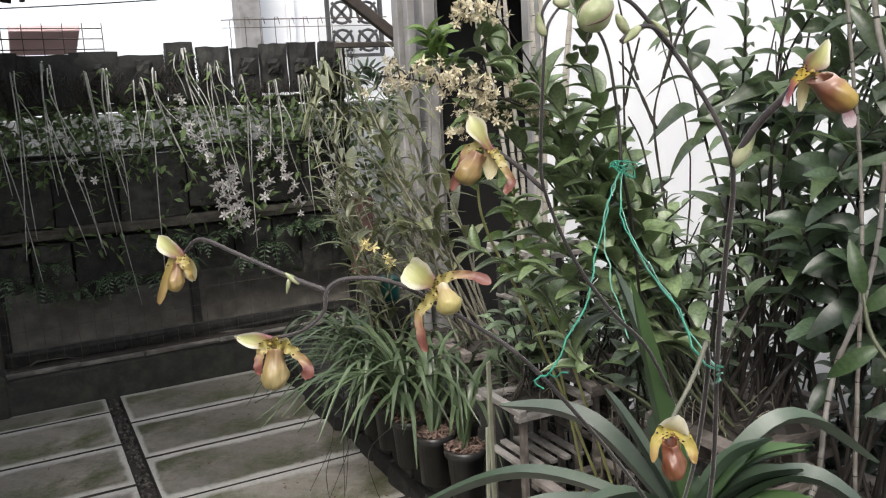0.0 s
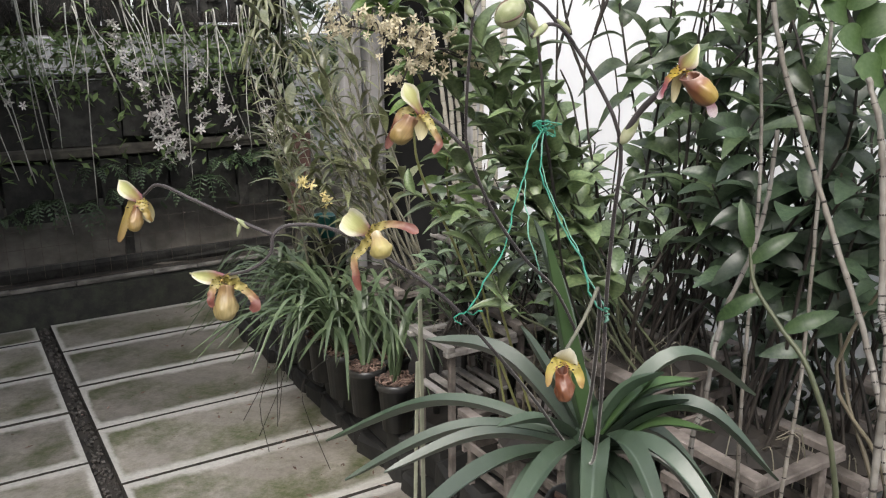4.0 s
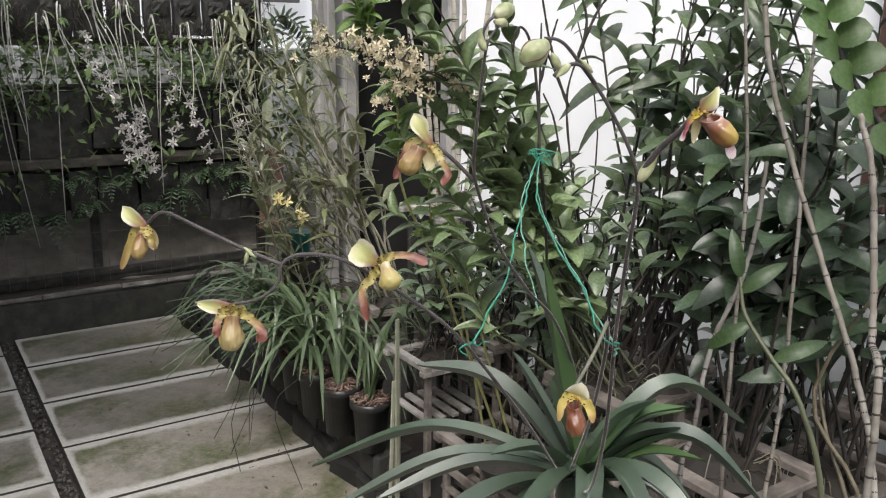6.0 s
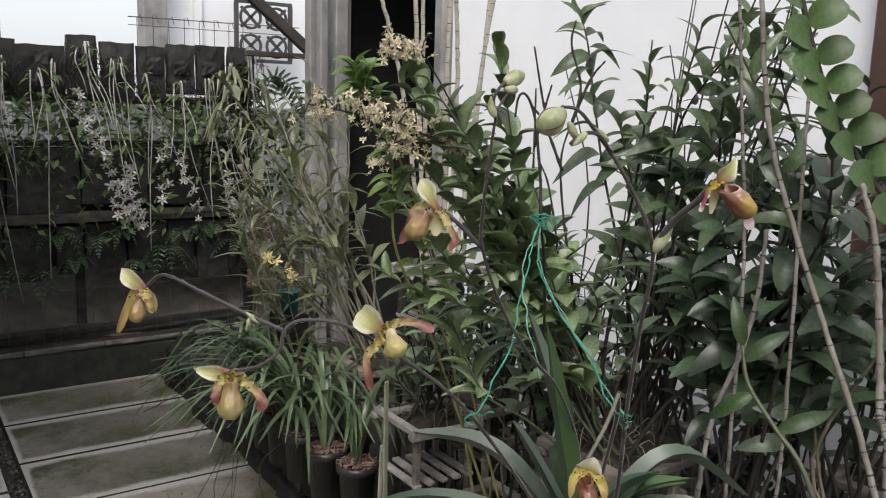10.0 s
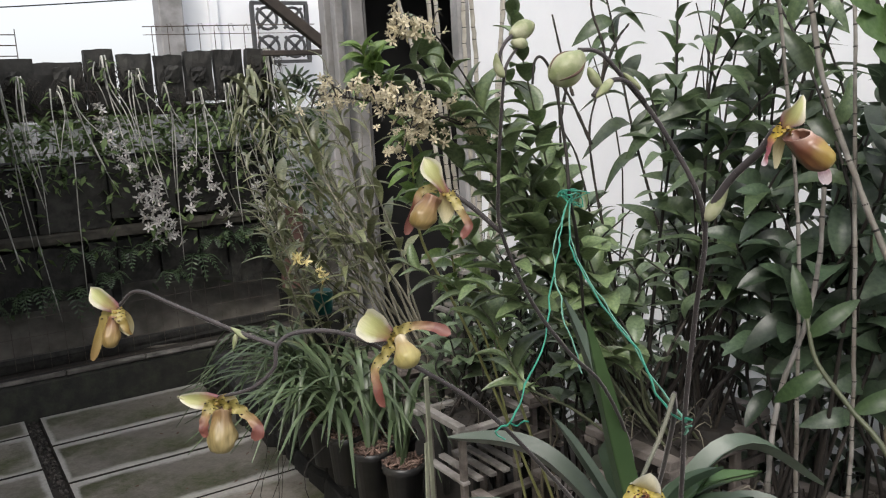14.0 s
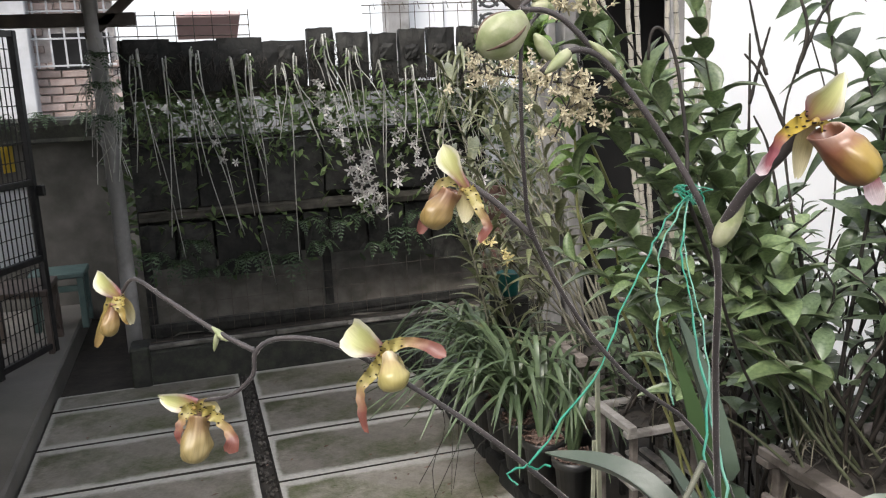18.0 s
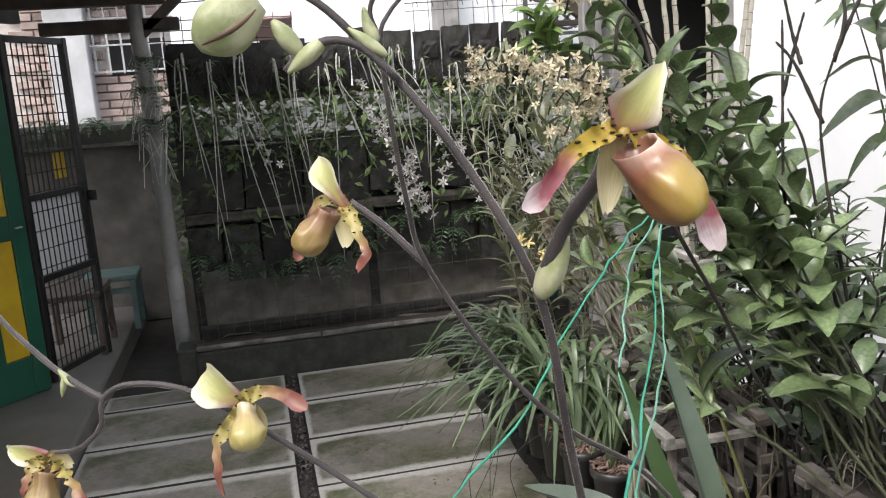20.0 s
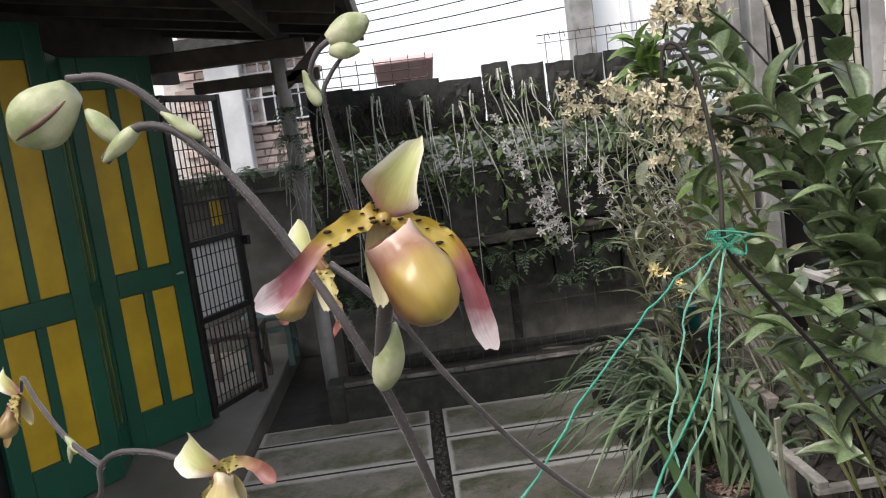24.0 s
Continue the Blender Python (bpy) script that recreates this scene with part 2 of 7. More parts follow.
M["mortar"] = mat("mortar", (0.40, 0.37, 0.35), None, 0.9, 20, 0.4, 60)
M["green_paint"] = mat("green_paint", (0.010, 0.075, 0.045), (0.016, 0.10, 0.06), 0.35, 6, 0.12, 40, stain=(0.008, 0.045, 0.03), stain_scale=3)
M["yellow_paint"] = mat("yellow_paint", (0.46, 0.30, 0.012), (0.56, 0.38, 0.02), 0.4, 5, 0.12, 40, stain=(0.36, 0.23, 0.02), stain_scale=3)
M["black_iron"] = mat("black_iron", (0.012, 0.012, 0.013), (0.03, 0.028, 0.027), 0.5, 20, 0.2, 80, metal=0.3)
M["wire"] = mat("rusty_wire", (0.05, 0.045, 0.04), (0.12, 0.09, 0.07), 0.6, 30, 0, metal=0.4)
M["steel"] = mat("brushed_steel", (0.45, 0.45, 0.46), None, 0.3, 20, 0, metal=1.0)
M["roof_wood"] = mat("dark_roof_timber", (0.03, 0.024, 0.02), (0.07, 0.055, 0.045), 0.7, 12, 0.4, 50, island=0.2)
M["brown_board"] = mat("reddish_board", (0.10, 0.052, 0.042), (0.16, 0.088, 0.072), 0.75, 10, 0.3, 60, stain=(0.05, 0.03, 0.025), stain_scale=5)
M["brown_frame"] = mat("brown_window_timber", (0.045, 0.023, 0.018), (0.075, 0.040, 0.032), 0.5, 8, 0.2, 60)
M["pot"] = mat("black_plastic_pot", (0.012, 0.012, 0.013), (0.022, 0.022, 0.022), 0.38, 10, 0.1, 40, stain=(0.06, 0.055, 0.045), stain_scale=9, stain_amount=0.5)
M["teal_pot"] = mat("teal_plastic_pot", (0.01, 0.10, 0.10), (0.015, 0.14, 0.13), 0.4, 8, 0.1, 40)
M["bark"] = mat("bark_chips", (0.085, 0.050, 0.038), (0.22, 0.15, 0.12), 0.8, 40, 0.4, 80, island=0.45)
M["cane"] = mat("dendrobium_cane", (0.060, 0.050, 0.032), (0.15, 0.13, 0.09), 0.5, 25, 0.25, 60, island=0.25)
M["cane_olive"] = mat("olive_cane", (0.085, 0.080, 0.055), (0.20, 0.185, 0.14), 0.55, 22, 0.25, 60, island=0.3)
M["cane_pale"] = mat("pale_cane", (0.060, 0.052, 0.042), (0.165, 0.150, 0.125), 0.6, 24, 0.4, 60, stain=(0.28, 0.27, 0.25), stain_scale=26, stain_amount=0.45, island=0.2)
M["cane_ring"] = mat("cane_sheath", (0.30, 0.28, 0.23), (0.46, 0.43, 0.37), 0.6, 30, 0.2, 60)
M["cane_dark"] = mat("dark_cane", (0.010, 0.008, 0.0065), (0.030, 0.024, 0.018), 0.75, 25, 0.25, 60, island=0.25)
M["root"] = mat("silver_aerial_root", (0.20, 0.20, 0.18), (0.42, 0.415, 0.38), 0.7, 30, 0.2, 60, island=0.3)
M["leaf_front"] = mat("glossy_green_leaf", (0.092, 0.144, 0.060), (0.210, 0.272, 0.128), 0.38, 14, 0.12, 40, spec=0.9, island=0.45, trans=0.30)
M["leaf_slim"] = mat("slim_leaf", (0.046, 0.076, 0.034), (0.110, 0.152, 0.074), 0.38, 14, 0.12, 40, spec=0.75, island=0.5, trans=0.30)
M["leaf_broad"] = mat("broad_leaf", (0.072, 0.114, 0.056), (0.160, 0.212, 0.120), 0.38, 14, 0.12, 40, spec=0.9, island=0.45, trans=0.24)
M["leaf_green"] = mat("soft_green_leaf", (0.028, 0.055, 0.020), (0.058, 0.095, 0.038), 0.40, 14, 0.12, 40, spec=0.5, island=0.2, trans=0.3)
M["cane_lime"] = mat("yellowish_cane", (0.16, 0.17, 0.055), (0.27, 0.27, 0.11), 0.5, 25, 0.2, 60)
M["cane_green"] = mat("green_cane", (0.042, 0.050, 0.026), (0.085, 0.092, 0.052), 0.5, 25, 0.25, 60)
M["leaf_dark"] = mat("dark_leaf", (0.025, 0.045, 0.026), (0.062, 0.092, 0.052), 0.38, 14, 0.12, 40, spec=0.6, island=0.5, trans=0.18)
M["leaf_lime"] = mat("lime_leaf", (0.090, 0.155, 0.038), (0.165, 0.245, 0.075), 0.42, 14, 0.12, 40, island=0.25, trans=0.25)
M["leaf_narrow"] = mat("narrow_leaf", (0.090, 0.103, 0.046), (0.185, 0.196, 0.102), 0.36, 16, 0.12, 40, spec=0.8, island=0.4, trans=0.2)
M["leaf_grass"] = mat("grassy_leaf", (0.053, 0.084, 0.040), (0.115, 0.156, 0.080), 0.36, 10, 0.1, 40, spec=0.6, island=0.3, trans=0.2)
M["leaf_round"] = mat("round_leaf", (0.040, 0.082, 0.018), (0.072, 0.120, 0.040), 0.42, 10, 0.1, 30, island=0.2, trans=0.3)
M["leaf_hero"] = mat("strap_leaf", (0.026, 0.048, 0.028), (0.056, 0.084, 0.052), 0.40, 7, 0.10, 120, spec=0.75, stain=(0.085, 0.11, 0.085), stain_scale=16, stain_amount=0.35, island=0.25, trans=0.08)
M["leaf_fresh"] = mat("fresh_leaf", (0.045, 0.088, 0.032), (0.085, 0.145, 0.056), 0.42, 9, 0.08, 60, spec=0.5, island=0.2, trans=0.2)
M["leaf_wall"] = mat("wall_plant_leaf", (0.053, 0.084, 0.033), (0.120, 0.164, 0.068), 0.6, 14, 0.1, 40, spec=0.2, island=0.45, trans=0.2)
M["fern"] = mat("fern_green", (0.034, 0.062, 0.030), (0.070, 0.112, 0.052), 0.5, 14, 0.1, 40, island=0.3, trans=0.2)
M["white_flower"] = mat("white_orchid_petal", (0.58, 0.56, 0.54), (0.74, 0.71, 0.69), 0.5, 20, 0, island=0.15, trans=0.3)
M["cream_flower"] = mat("cream_orchid_petal", (0.46, 0.40, 0.26), (0.66, 0.60, 0.44), 0.5, 20, 0, island=0.25, trans=0.3)
M["yellow_flower"] = mat("pale_yellow_petal", (0.66, 0.55, 0.22), (0.78, 0.70, 0.40), 0.5, 20, 0, island=0.15, trans=0.3)
M["pedicel"] = mat("hairy_green_pedicel", (0.075, 0.080, 0.055), (0.13, 0.13, 0.095), 0.6, 80, 0.2, 260)
M["stem_hero"] = mat("hairy_purple_stem", (0.024, 0.020, 0.020), (0.055, 0.046, 0.046), 0.65, 60, 0.10, 260)
sb = M["stem_hero"].node_tree.nodes["Principled BSDF"]
sb.inputs["Sheen Weight"].default_value, sb.inputs["Sheen Roughness"].default_value = 0.6, 0.25
sb.inputs["Sheen Tint"].default_value = (0.9, 0.86, 0.82, 1)
M["bud"] = mat("bud_skin", (0.19, 0.23, 0.095), (0.36, 0.38, 0.22), 0.5, 90, 0.2, 300, stain=(0.44, 0.43, 0.30), stain_scale=120, stain_amount=0.6, trans=0.10)
M["hair"] = mat("stem_hair", (0.42, 0.40, 0.39), (0.55, 0.53, 0.52), 0.6, 60, 0, trans=0.4)
M["bud_stripe"] = mat("bud_stripe", (0.060, 0.034, 0.022), (0.12, 0.070, 0.042), 0.55, 80, 0)
M["dorsal"] = petal_mat("dorsal_sepal_skin", [(0, (0.24, 0.14, 0.06)), (0.2, (0.33, 0.29, 0.10)), (0.7, (0.44, 0.45, 0.19)), (1, (0.52, 0.51, 0.30))], vein=0.12, edge=(0.64, 0.61, 0.50), base=(0.24, 0.06, 0.09))
M["dorsal_cream"] = petal_mat("cream_sepal_skin", [(0, (0.46, 0.36, 0.14)), (0.3, (0.58, 0.52, 0.30)), (1, (0.70, 0.67, 0.54))], vein=0.10, edge=(0.74, 0.72, 0.62))
M["petal"] = petal_mat("petal_skin", [(0.05, (0.30, 0.20, 0.03)), (0.46, (0.40, 0.29, 0.03)), (0.55, (0.26, 0.11, 0.05)), (0.66, (0.17, 0.035, 0.045)), (0.80, (0.28, 0.085, 0.10)), (0.93, (0.74, 0.62, 0.63))])
M["pouch"] = petal_mat("pouch_skin", [(0.0, (0.38, 0.29, 0.055)), (0.36, (0.34, 0.23, 0.055)), (0.50, (0.26, 0.125, 0.062)), (0.60, (0.50, 0.32, 0.25)), (0.74, (0.66, 0.52, 0.45)), (0.8, (0.18, 0.08, 0.05)), (1, (0.14, 0.06, 0.04))], 0.38, 0.18, vein=0.08, edge=(0.13, 0.045, 0.028), coat=0.25)
M["pouch_brown"] = petal_mat("brown_pouch_skin", [(0.0, (0.31, 0.235, 0.085)), (0.4, (0.27, 0.175, 0.065)), (0.62, (0.19, 0.09, 0.045)), (0.74, (0.30, 0.17, 0.10)), (0.8, (0.15, 0.065, 0.04)), (1, (0.12, 0.05, 0.03))], 0.4, 0.18, vein=0.14, coat=0.15)
M["pouch_olive"] = petal_mat("olive_pouch_skin", [(0.0, (0.36, 0.30, 0.14)), (0.4, (0.31, 0.235, 0.10)), (0.62, (0.22, 0.13, 0.06)), (0.74, (0.34, 0.24, 0.13)), (0.8, (0.13, 0.06, 0.04)), (1, (0.09, 0.04, 0.03))], 0.45, 0.2, vein=0.22, coat=0.1)
M["pouch_red"] = petal_mat("red_brown_pouch_skin", [(0.0, (0.17, 0.075, 0.035)), (0.4, (0.15, 0.055, 0.028)), (0.62, (0.13, 0.045, 0.025)), (0.74, (0.24, 0.11, 0.06)), (0.8, (0.12, 0.045, 0.03)), (1, (0.10, 0.04, 0.025))], 0.3, 0.15, vein=0.06)
M["petal_brown"] = petal_mat("brown_petal_skin", [(0.05, (0.30, 0.24, 0.06)), (0.40, (0.36, 0.31, 0.11)), (0.58, (0.30, 0.19, 0.10)), (0.76, (0.15, 0.052, 0.040)), (1, (0.20, 0.078, 0.060))], trans=0.15)
M["petal_olive"] = petal_mat("olive_petal_skin", [(0.05, (0.32, 0.27, 0.08)), (0.5, (0.30, 0.23, 0.07)), (1, (0.22, 0.14, 0.05))], trans=0.15)
M["petal_yellow"] = petal_mat("yellow_petal_skin", [(0.05, (0.42, 0.34, 0.06)), (0.6, (0.44, 0.36, 0.10)), (1, (0.36, 0.22, 0.10))])
M["pouch_pale"] = petal_mat("pale_pouch_skin", [(0.0, (0.40, 0.34, 0.12)), (0.32, (0.42, 0.36, 0.14)), (0.5, (0.40, 0.30, 0.14)), (0.66, (0.58, 0.50, 0.34)), (0.8, (0.26, 0.15, 0.08)), (1, (0.16, 0.08, 0.05))], 0.34, 0.18, vein=0.10, coat=0.25)
M["synsepal"] = petal_mat("synsepal_skin", [(0, (0.26, 0.15, 0.08)), (0.4, (0.44, 0.37, 0.18)), (1, (0.55, 0.51, 0.34))])
M["spot"] = mat("black_wart", (0.012, 0.006, 0.006), None, 0.6, 50, 0, spec=0.2)
M["staminode"] = mat("staminode", (0.20, 0.13, 0.025), (0.34, 0.24, 0.06), 0.4, 90, 0)
M["stake"] = mat("split_bamboo", (0.20, 0.215, 0.155), (0.34, 0.345, 0.26), 0.6, 18, 0.3, 60)
M["string"] = mat("green_raffia", (0.02, 0.20, 0.13), (0.05, 0.30, 0.20), 0.35, 30, 0.1, 90, trans=0.15)
M["string_pale"] = mat("pale_green_cord", (0.07, 0.22, 0.155), (0.15, 0.32, 0.24), 0.45, 30, 0.1, 90)
M["red_roof"] = mat("red_roof", (0.60, 0.40, 0.39), (0.68, 0.48, 0.47), 0.6, 6, 0.1, 30)
M["sheet"] = mat("white_sheet", (0.80, 0.80, 0.80), (0.86, 0.86, 0.86), 0.5, 3, 0.05, 20)
M["lattice"] = mat("dark_lattice", (0.035, 0.035, 0.038), (0.07, 0.07, 0.07), 0.7, 20, 0.2, 60)
# near-black base: the shade of openings and rooms is put into this colour
M["dark"] = mat("painted_shade", (0.010, 0.010, 0.010), (0.02, 0.02, 0.02), 0.9, 5, 0)
M["stool"] = mat("green_grey_stool", (0.05, 0.09, 0.085), (0.09, 0.14, 0.13), 0.55, 10, 0.2, 60)
M["bench"] = mat("dark_bench_wood", (0.05, 0.035, 0.028), (0.09, 0.07, 0.06), 0.6, 10, 0.2, 60)
glass = bpy.data.materials.new("window_glass")
glass.use_nodes = True
gb = glass.node_tree.nodes["Principled BSDF"]
gb.inputs["Base Color"].default_value = (0.05, 0.06, 0.06, 1)
gb.inputs["Roughness"].default_value = 0.05
gb.inputs["Specular IOR Level"].default_value = 0.8
M["glass"] = glass


# ---- mesh helpers ----
rnd = random.Random(7)


def U(a, b):
    return rnd.uniform(a, b)


class Geo:
    """Collects vertices and faces for one mesh."""

    def __init__(self):
        self.v, self.f = [], []

    def add(self, vs, fs, m=None):
        o = len(self.v)
        self.v += [m @ Vector(p) for p in vs] if m else [Vector(p) for p in vs]
        self.f += [tuple(o + i for i in f) for f in fs]
        return self

    def box(self, c, s, m=None, bevel=0.0, jitter=0.0):
        x, y, z = s[0] / 2, s[1] / 2, s[2] / 2
        b = min(bevel, x * 0.9, y * 0.9, z * 0.9)
        if b <= 0:
            vs = [(i * x, j * y, k * z) for i in (-1, 1) for j in (-1, 1) for k in (-1, 1)]
            fs = [(0, 1, 3, 2), (4, 6, 7, 5), (0, 4, 5, 1), (2, 3, 7, 6), (0, 2, 6, 4), (1, 5, 7, 3)]
        else:
            vs, fs, idx = [], [], {}
            for i in (-1, 1):
                for j in (-1, 1):
                    for k in (-1, 1):
                        idx[i, j, k] = len(vs)
                        vs += [(i * x, j * (y - b), k * (z - b)), (i * (x - b), j * y, k * (z - b)), (i * (x - b), j * (y - b), k * z)]
            g = lambda i, j, k, a: idx[i, j, k] + a
            for i in (-1, 1):
                q = [g(i, -1, -1, 0), g(i, 1, -1, 0), g(i, 1, 1, 0), g(i, -1, 1, 0)]
                fs.append(tuple(q if i > 0 else q[::-1]))
                q = [g(-1, i, -1, 1), g(1, i, -1, 1), g(1, i, 1, 1), g(-1, i, 1, 1)]
                fs.append(tuple(q[::-1] if i > 0 else q))
                q = [g(-1, -1, i, 2), g(1, -1, i, 2), g(1, 1, i, 2), g(-1, 1, i, 2)]
                fs.append(tuple(q if i > 0 else q[::-1]))
            for i in (-1, 1):
                for j in (-1, 1):
                    fs.append((g(i, j, -1, 0), g(i, j, 1, 0), g(i, j, 1, 1), g(i, j, -1, 1)))
                    fs.append((g(i, -1, j, 0), g(i, 1, j, 0), g(i, 1, j, 2), g(i, -1, j, 2)))
                    fs.append((g(-1, i, j, 1), g(1, i, j, 1), g(1, i, j, 2), g(-1, i, j, 2)))
            for i in (-1, 1):
                for j in (-1, 1):
                    for k in (-1, 1):
                        fs.append((g(i, j, k, 0), g(i, j, k, 1), g(i, j, k, 2)))
        if jitter:
            vs = [(p[0] + U(-jitter, jitter), p[1] + U(-jitter, jitter), p[2] + U(-jitter, jitter)) for p in vs]
        base = Matrix.Translation(c)
        return self.add(vs, fs, base @ m if m else base)

    def tube(self, pts, rad, n=6, caps=True):
        pts = [Vector(p) for p in pts]
        k = len(pts)
        rad = rad if isinstance(rad, (list, tuple)) else [rad] * k
        d0 = (pts[1] - pts[0]).normalized()
        a = d0.cross(Vector((0, 0, 1)))
        if a.length < 0.05:
            a = d0.cross(Vector((1, 0, 0)))
        a.normalize()
        vs, fs = [], []
        for i, p in enumerate(pts):
            d = (pts[min(i + 1, k - 1)] - pts[max(i - 1, 0)]).normalized()
            a = (a - d * a.dot(d))
            a = a.normalized() if a.length > 1e-6 else d.orthogonal().normalized()
            b = d.cross(a)
            for j in range(n):
                q = 2 * math.pi * j / n
                vs.append(p + (a * math.cos(q) + b * math.sin(q)) * rad[i])
        for i in range(k - 1):
            for j in range(n):
                fs.append((i * n + j, i * n + (j + 1) % n, (i + 1) * n + (j + 1) % n, (i + 1) * n + j))
        if caps:
            fs.append(tuple(range(n))[::-1])
            fs.append(tuple((k - 1) * n + j for j in range(n)))
        return self.add(vs, fs)

    def lathe(self, prof, n=20, m=None):
        vs = [(r * math.cos(2 * math.pi * j / n), r * math.sin(2 * math.pi * j / n), z) for r, z in prof for j in range(n)]
        fs = [(i * n + j, i * n + (j + 1) % n, (i + 1) * n + (j + 1) % n, (i + 1) * n + j) for i in range(len(prof) - 1) for j in range(n)]
        return self.add(vs, fs, m)

    def mesh(self, name, smooth=False):
        me = bpy.data.meshes.new(name)
        me.from_pydata(self.v, [], self.f)
        if smooth:
            me.polygons.foreach_set("use_smooth", [True] * len(me.polygons))
        me.update()
        return me


def part(name, geo, material, parent=None, label="", kind="", smooth=False, m=None):
    me = geo if isinstance(geo, bpy.types.Mesh) else geo.mesh(name, smooth)
    if not me.materials:
        me.materials.append(material)
    ob = new(name, me)
    if parent is not None:
        ob.parent = parent
    if m is not None:
        ob.matrix_basis = m
    return tagged(ob, label, "", "", kind)


def thing(name, label, category, group="", kind="", at=(0, 0, 0)):
    ob = new(name)
    ob.empty_display_size = 0.05
    ob.location = at
    return tagged(ob, label, category, group, kind)


def solid(name, geo, material, label, category, group="", kind="", smooth=False):
    return tagged(part(name, geo, material, smooth=smooth), label, category, group, kind)


def spline(ctrl, n=24):
    """Catmull-Rom through a few control points."""
    c = [Vector(p) for p in ctrl]
    c = [c[0] * 2 - c[1]] + c + [c[-1] * 2 - c[-2]]
    out, segs = [], len(c) - 3
    for i in range(n + 1):
        u = i / n * segs
        s = min(int(u), segs - 1)
        t = u - s
        p0, p1, p2, p3 = c[s:s + 4]
        out.append(0.5 * (2 * p1 + (p2 - p0) * t + (2 * p0 - 5 * p1 + 4 * p2 - p3) * t * t + (3 * p1 - p0 - 3 * p2 + p3) * t ** 3))
    return out


def leaf_mesh(name, ratio=0.3, droop=0.25, fold=0.25, seg=6, shape="ellipse", thick=0.0, wave=0.0, material=None):
    """A leaf of length 1 along +X, upper side +Z."""
    g = Geo()
    rows = []
    for i in range(seg + 1):
        t = i / seg
        if shape == "ellipse":
            w = max(0.0, math.sin(math.pi * min(1, (t * 0.97 + 0.02) ** 0.85))) ** 0.62
        elif shape == "round":
            w = math.sqrt(max(0.0, 1 - (2 * t - 1) ** 2)) * 0.98 + 0.02
        elif shape == "strap":
            w = min(1, 0.55 + t * 1.2) * (1 - max(0, (t - 0.72) / 0.28) ** 2.2) ** 0.7 if t < 1 else 0.02
        elif shape == "point":
            w = max(0.0, math.sin(math.pi * min(1, 0.04 + 0.96 * t ** 0.72))) ** 0.72
        else:
            w = (math.sin(math.pi * (t * 0.9 + 0.08)) ** 1.2)
        w = max(w, 0.02) * ratio / 2
        x = t * (1 - 0.12 * droop * t)
        z = 0.10 * math.sin(math.pi * t) - droop * t * t
        rows.append((x, w, z + wave * math.sin(t * 9)))
    for layer in ((0, 1) if thick else (0,)):
        vs, fs = [], []
        for x, w, z in rows:
            dz = -thick * layer
            vs += [(x, -w, z + fold * w + dz * 0.3), (x, -w * 0.5, z + fold * w * 0.3 + dz), (x, 0, z + dz), (x, w * 0.5, z + fold * w * 0.3 + dz), (x, w, z + fold * w + dz * 0.3)]
        for i in range(seg):
            for j in range(4):
                q = (i * 5 + j, i * 5 + j + 1, i * 5 + j + 6, i * 5 + j + 5)
                fs.append(q[::-1] if not layer else q)
        g.add(vs, fs)
    if thick:
        n = (seg + 1) * 5
        for i in range(seg):
            for j in (0, 4):
                g.f.append((i * 5 + j, (i + 1) * 5 + j, n + (i + 1) * 5 + j, n + i * 5 + j))
    me = g.mesh(name, True)
    me.materials.append(material)
    return me


def leaf_pose(p, d, up, length, width=1.0):
    x = Vector(d).normalized()
    y = Vector(up).cross(x)
    y = y.normalized() if y.length > 1e-4 else x.orthogonal().normalized()
    z = x.cross(y)
    r = Matrix((x, y, z)).transposed().to_4x4()
    return Matrix.Translation(p) @ r @ Matrix.Diagonal((length, length * width, length, 1))
# ---- ground and paving ----
g = Geo()
g.add([(-400, -400, -0.04), (400, -400, -0.04), (400, 400, -0.04), (-400, 400, -0.04)], [(0, 1, 2, 3)])
solid("ground", g, M["ground"], "dark damp earth under the paving", "ground", kind="structure")

TERRACE_X, GAP_R, SLAB_R = -0.93, 0.057, 0.89
terrace = thing("terrace", "raised grey concrete terrace step with worn edge", "terrace", kind="structure")
g = Geo().box((-2.465, -2.3, 0.01), (3.07, 8.6, 0.16), bevel=0.012)
part("step", g, M["terrace"], terrace)

kerb = thing("kerb", "dark mossy concrete kerb with a pale worn top edge", "kerb", kind="structure")
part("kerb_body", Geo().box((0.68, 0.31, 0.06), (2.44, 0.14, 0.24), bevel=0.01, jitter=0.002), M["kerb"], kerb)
x = -0.45
while x < 1.88:
    w = U(0.22, 0.42)
    part("edge_piece", Geo().box((x + w / 2, 0.247, 0.204), (w - 0.002, 0.030, 0.022), bevel=0.005, jitter=0.003), M["kerb_top"], kerb)
    x += w
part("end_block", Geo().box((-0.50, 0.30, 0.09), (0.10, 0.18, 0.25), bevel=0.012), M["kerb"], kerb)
bed = solid("planting_bed", Geo().box((0.68, 0.56, 0.05), (2.44, 0.36, 0.14), jitter=0.004), M["ground"], "bare dark soil bed along the wall of plants", "soil", kind="structure")

# ---- living wall: dark slabs on a frame with wire mesh ----
FY = 0.66
fence = thing("living_wall", "weathered black timber plant wall hung with orchids", "fence", kind="structure")


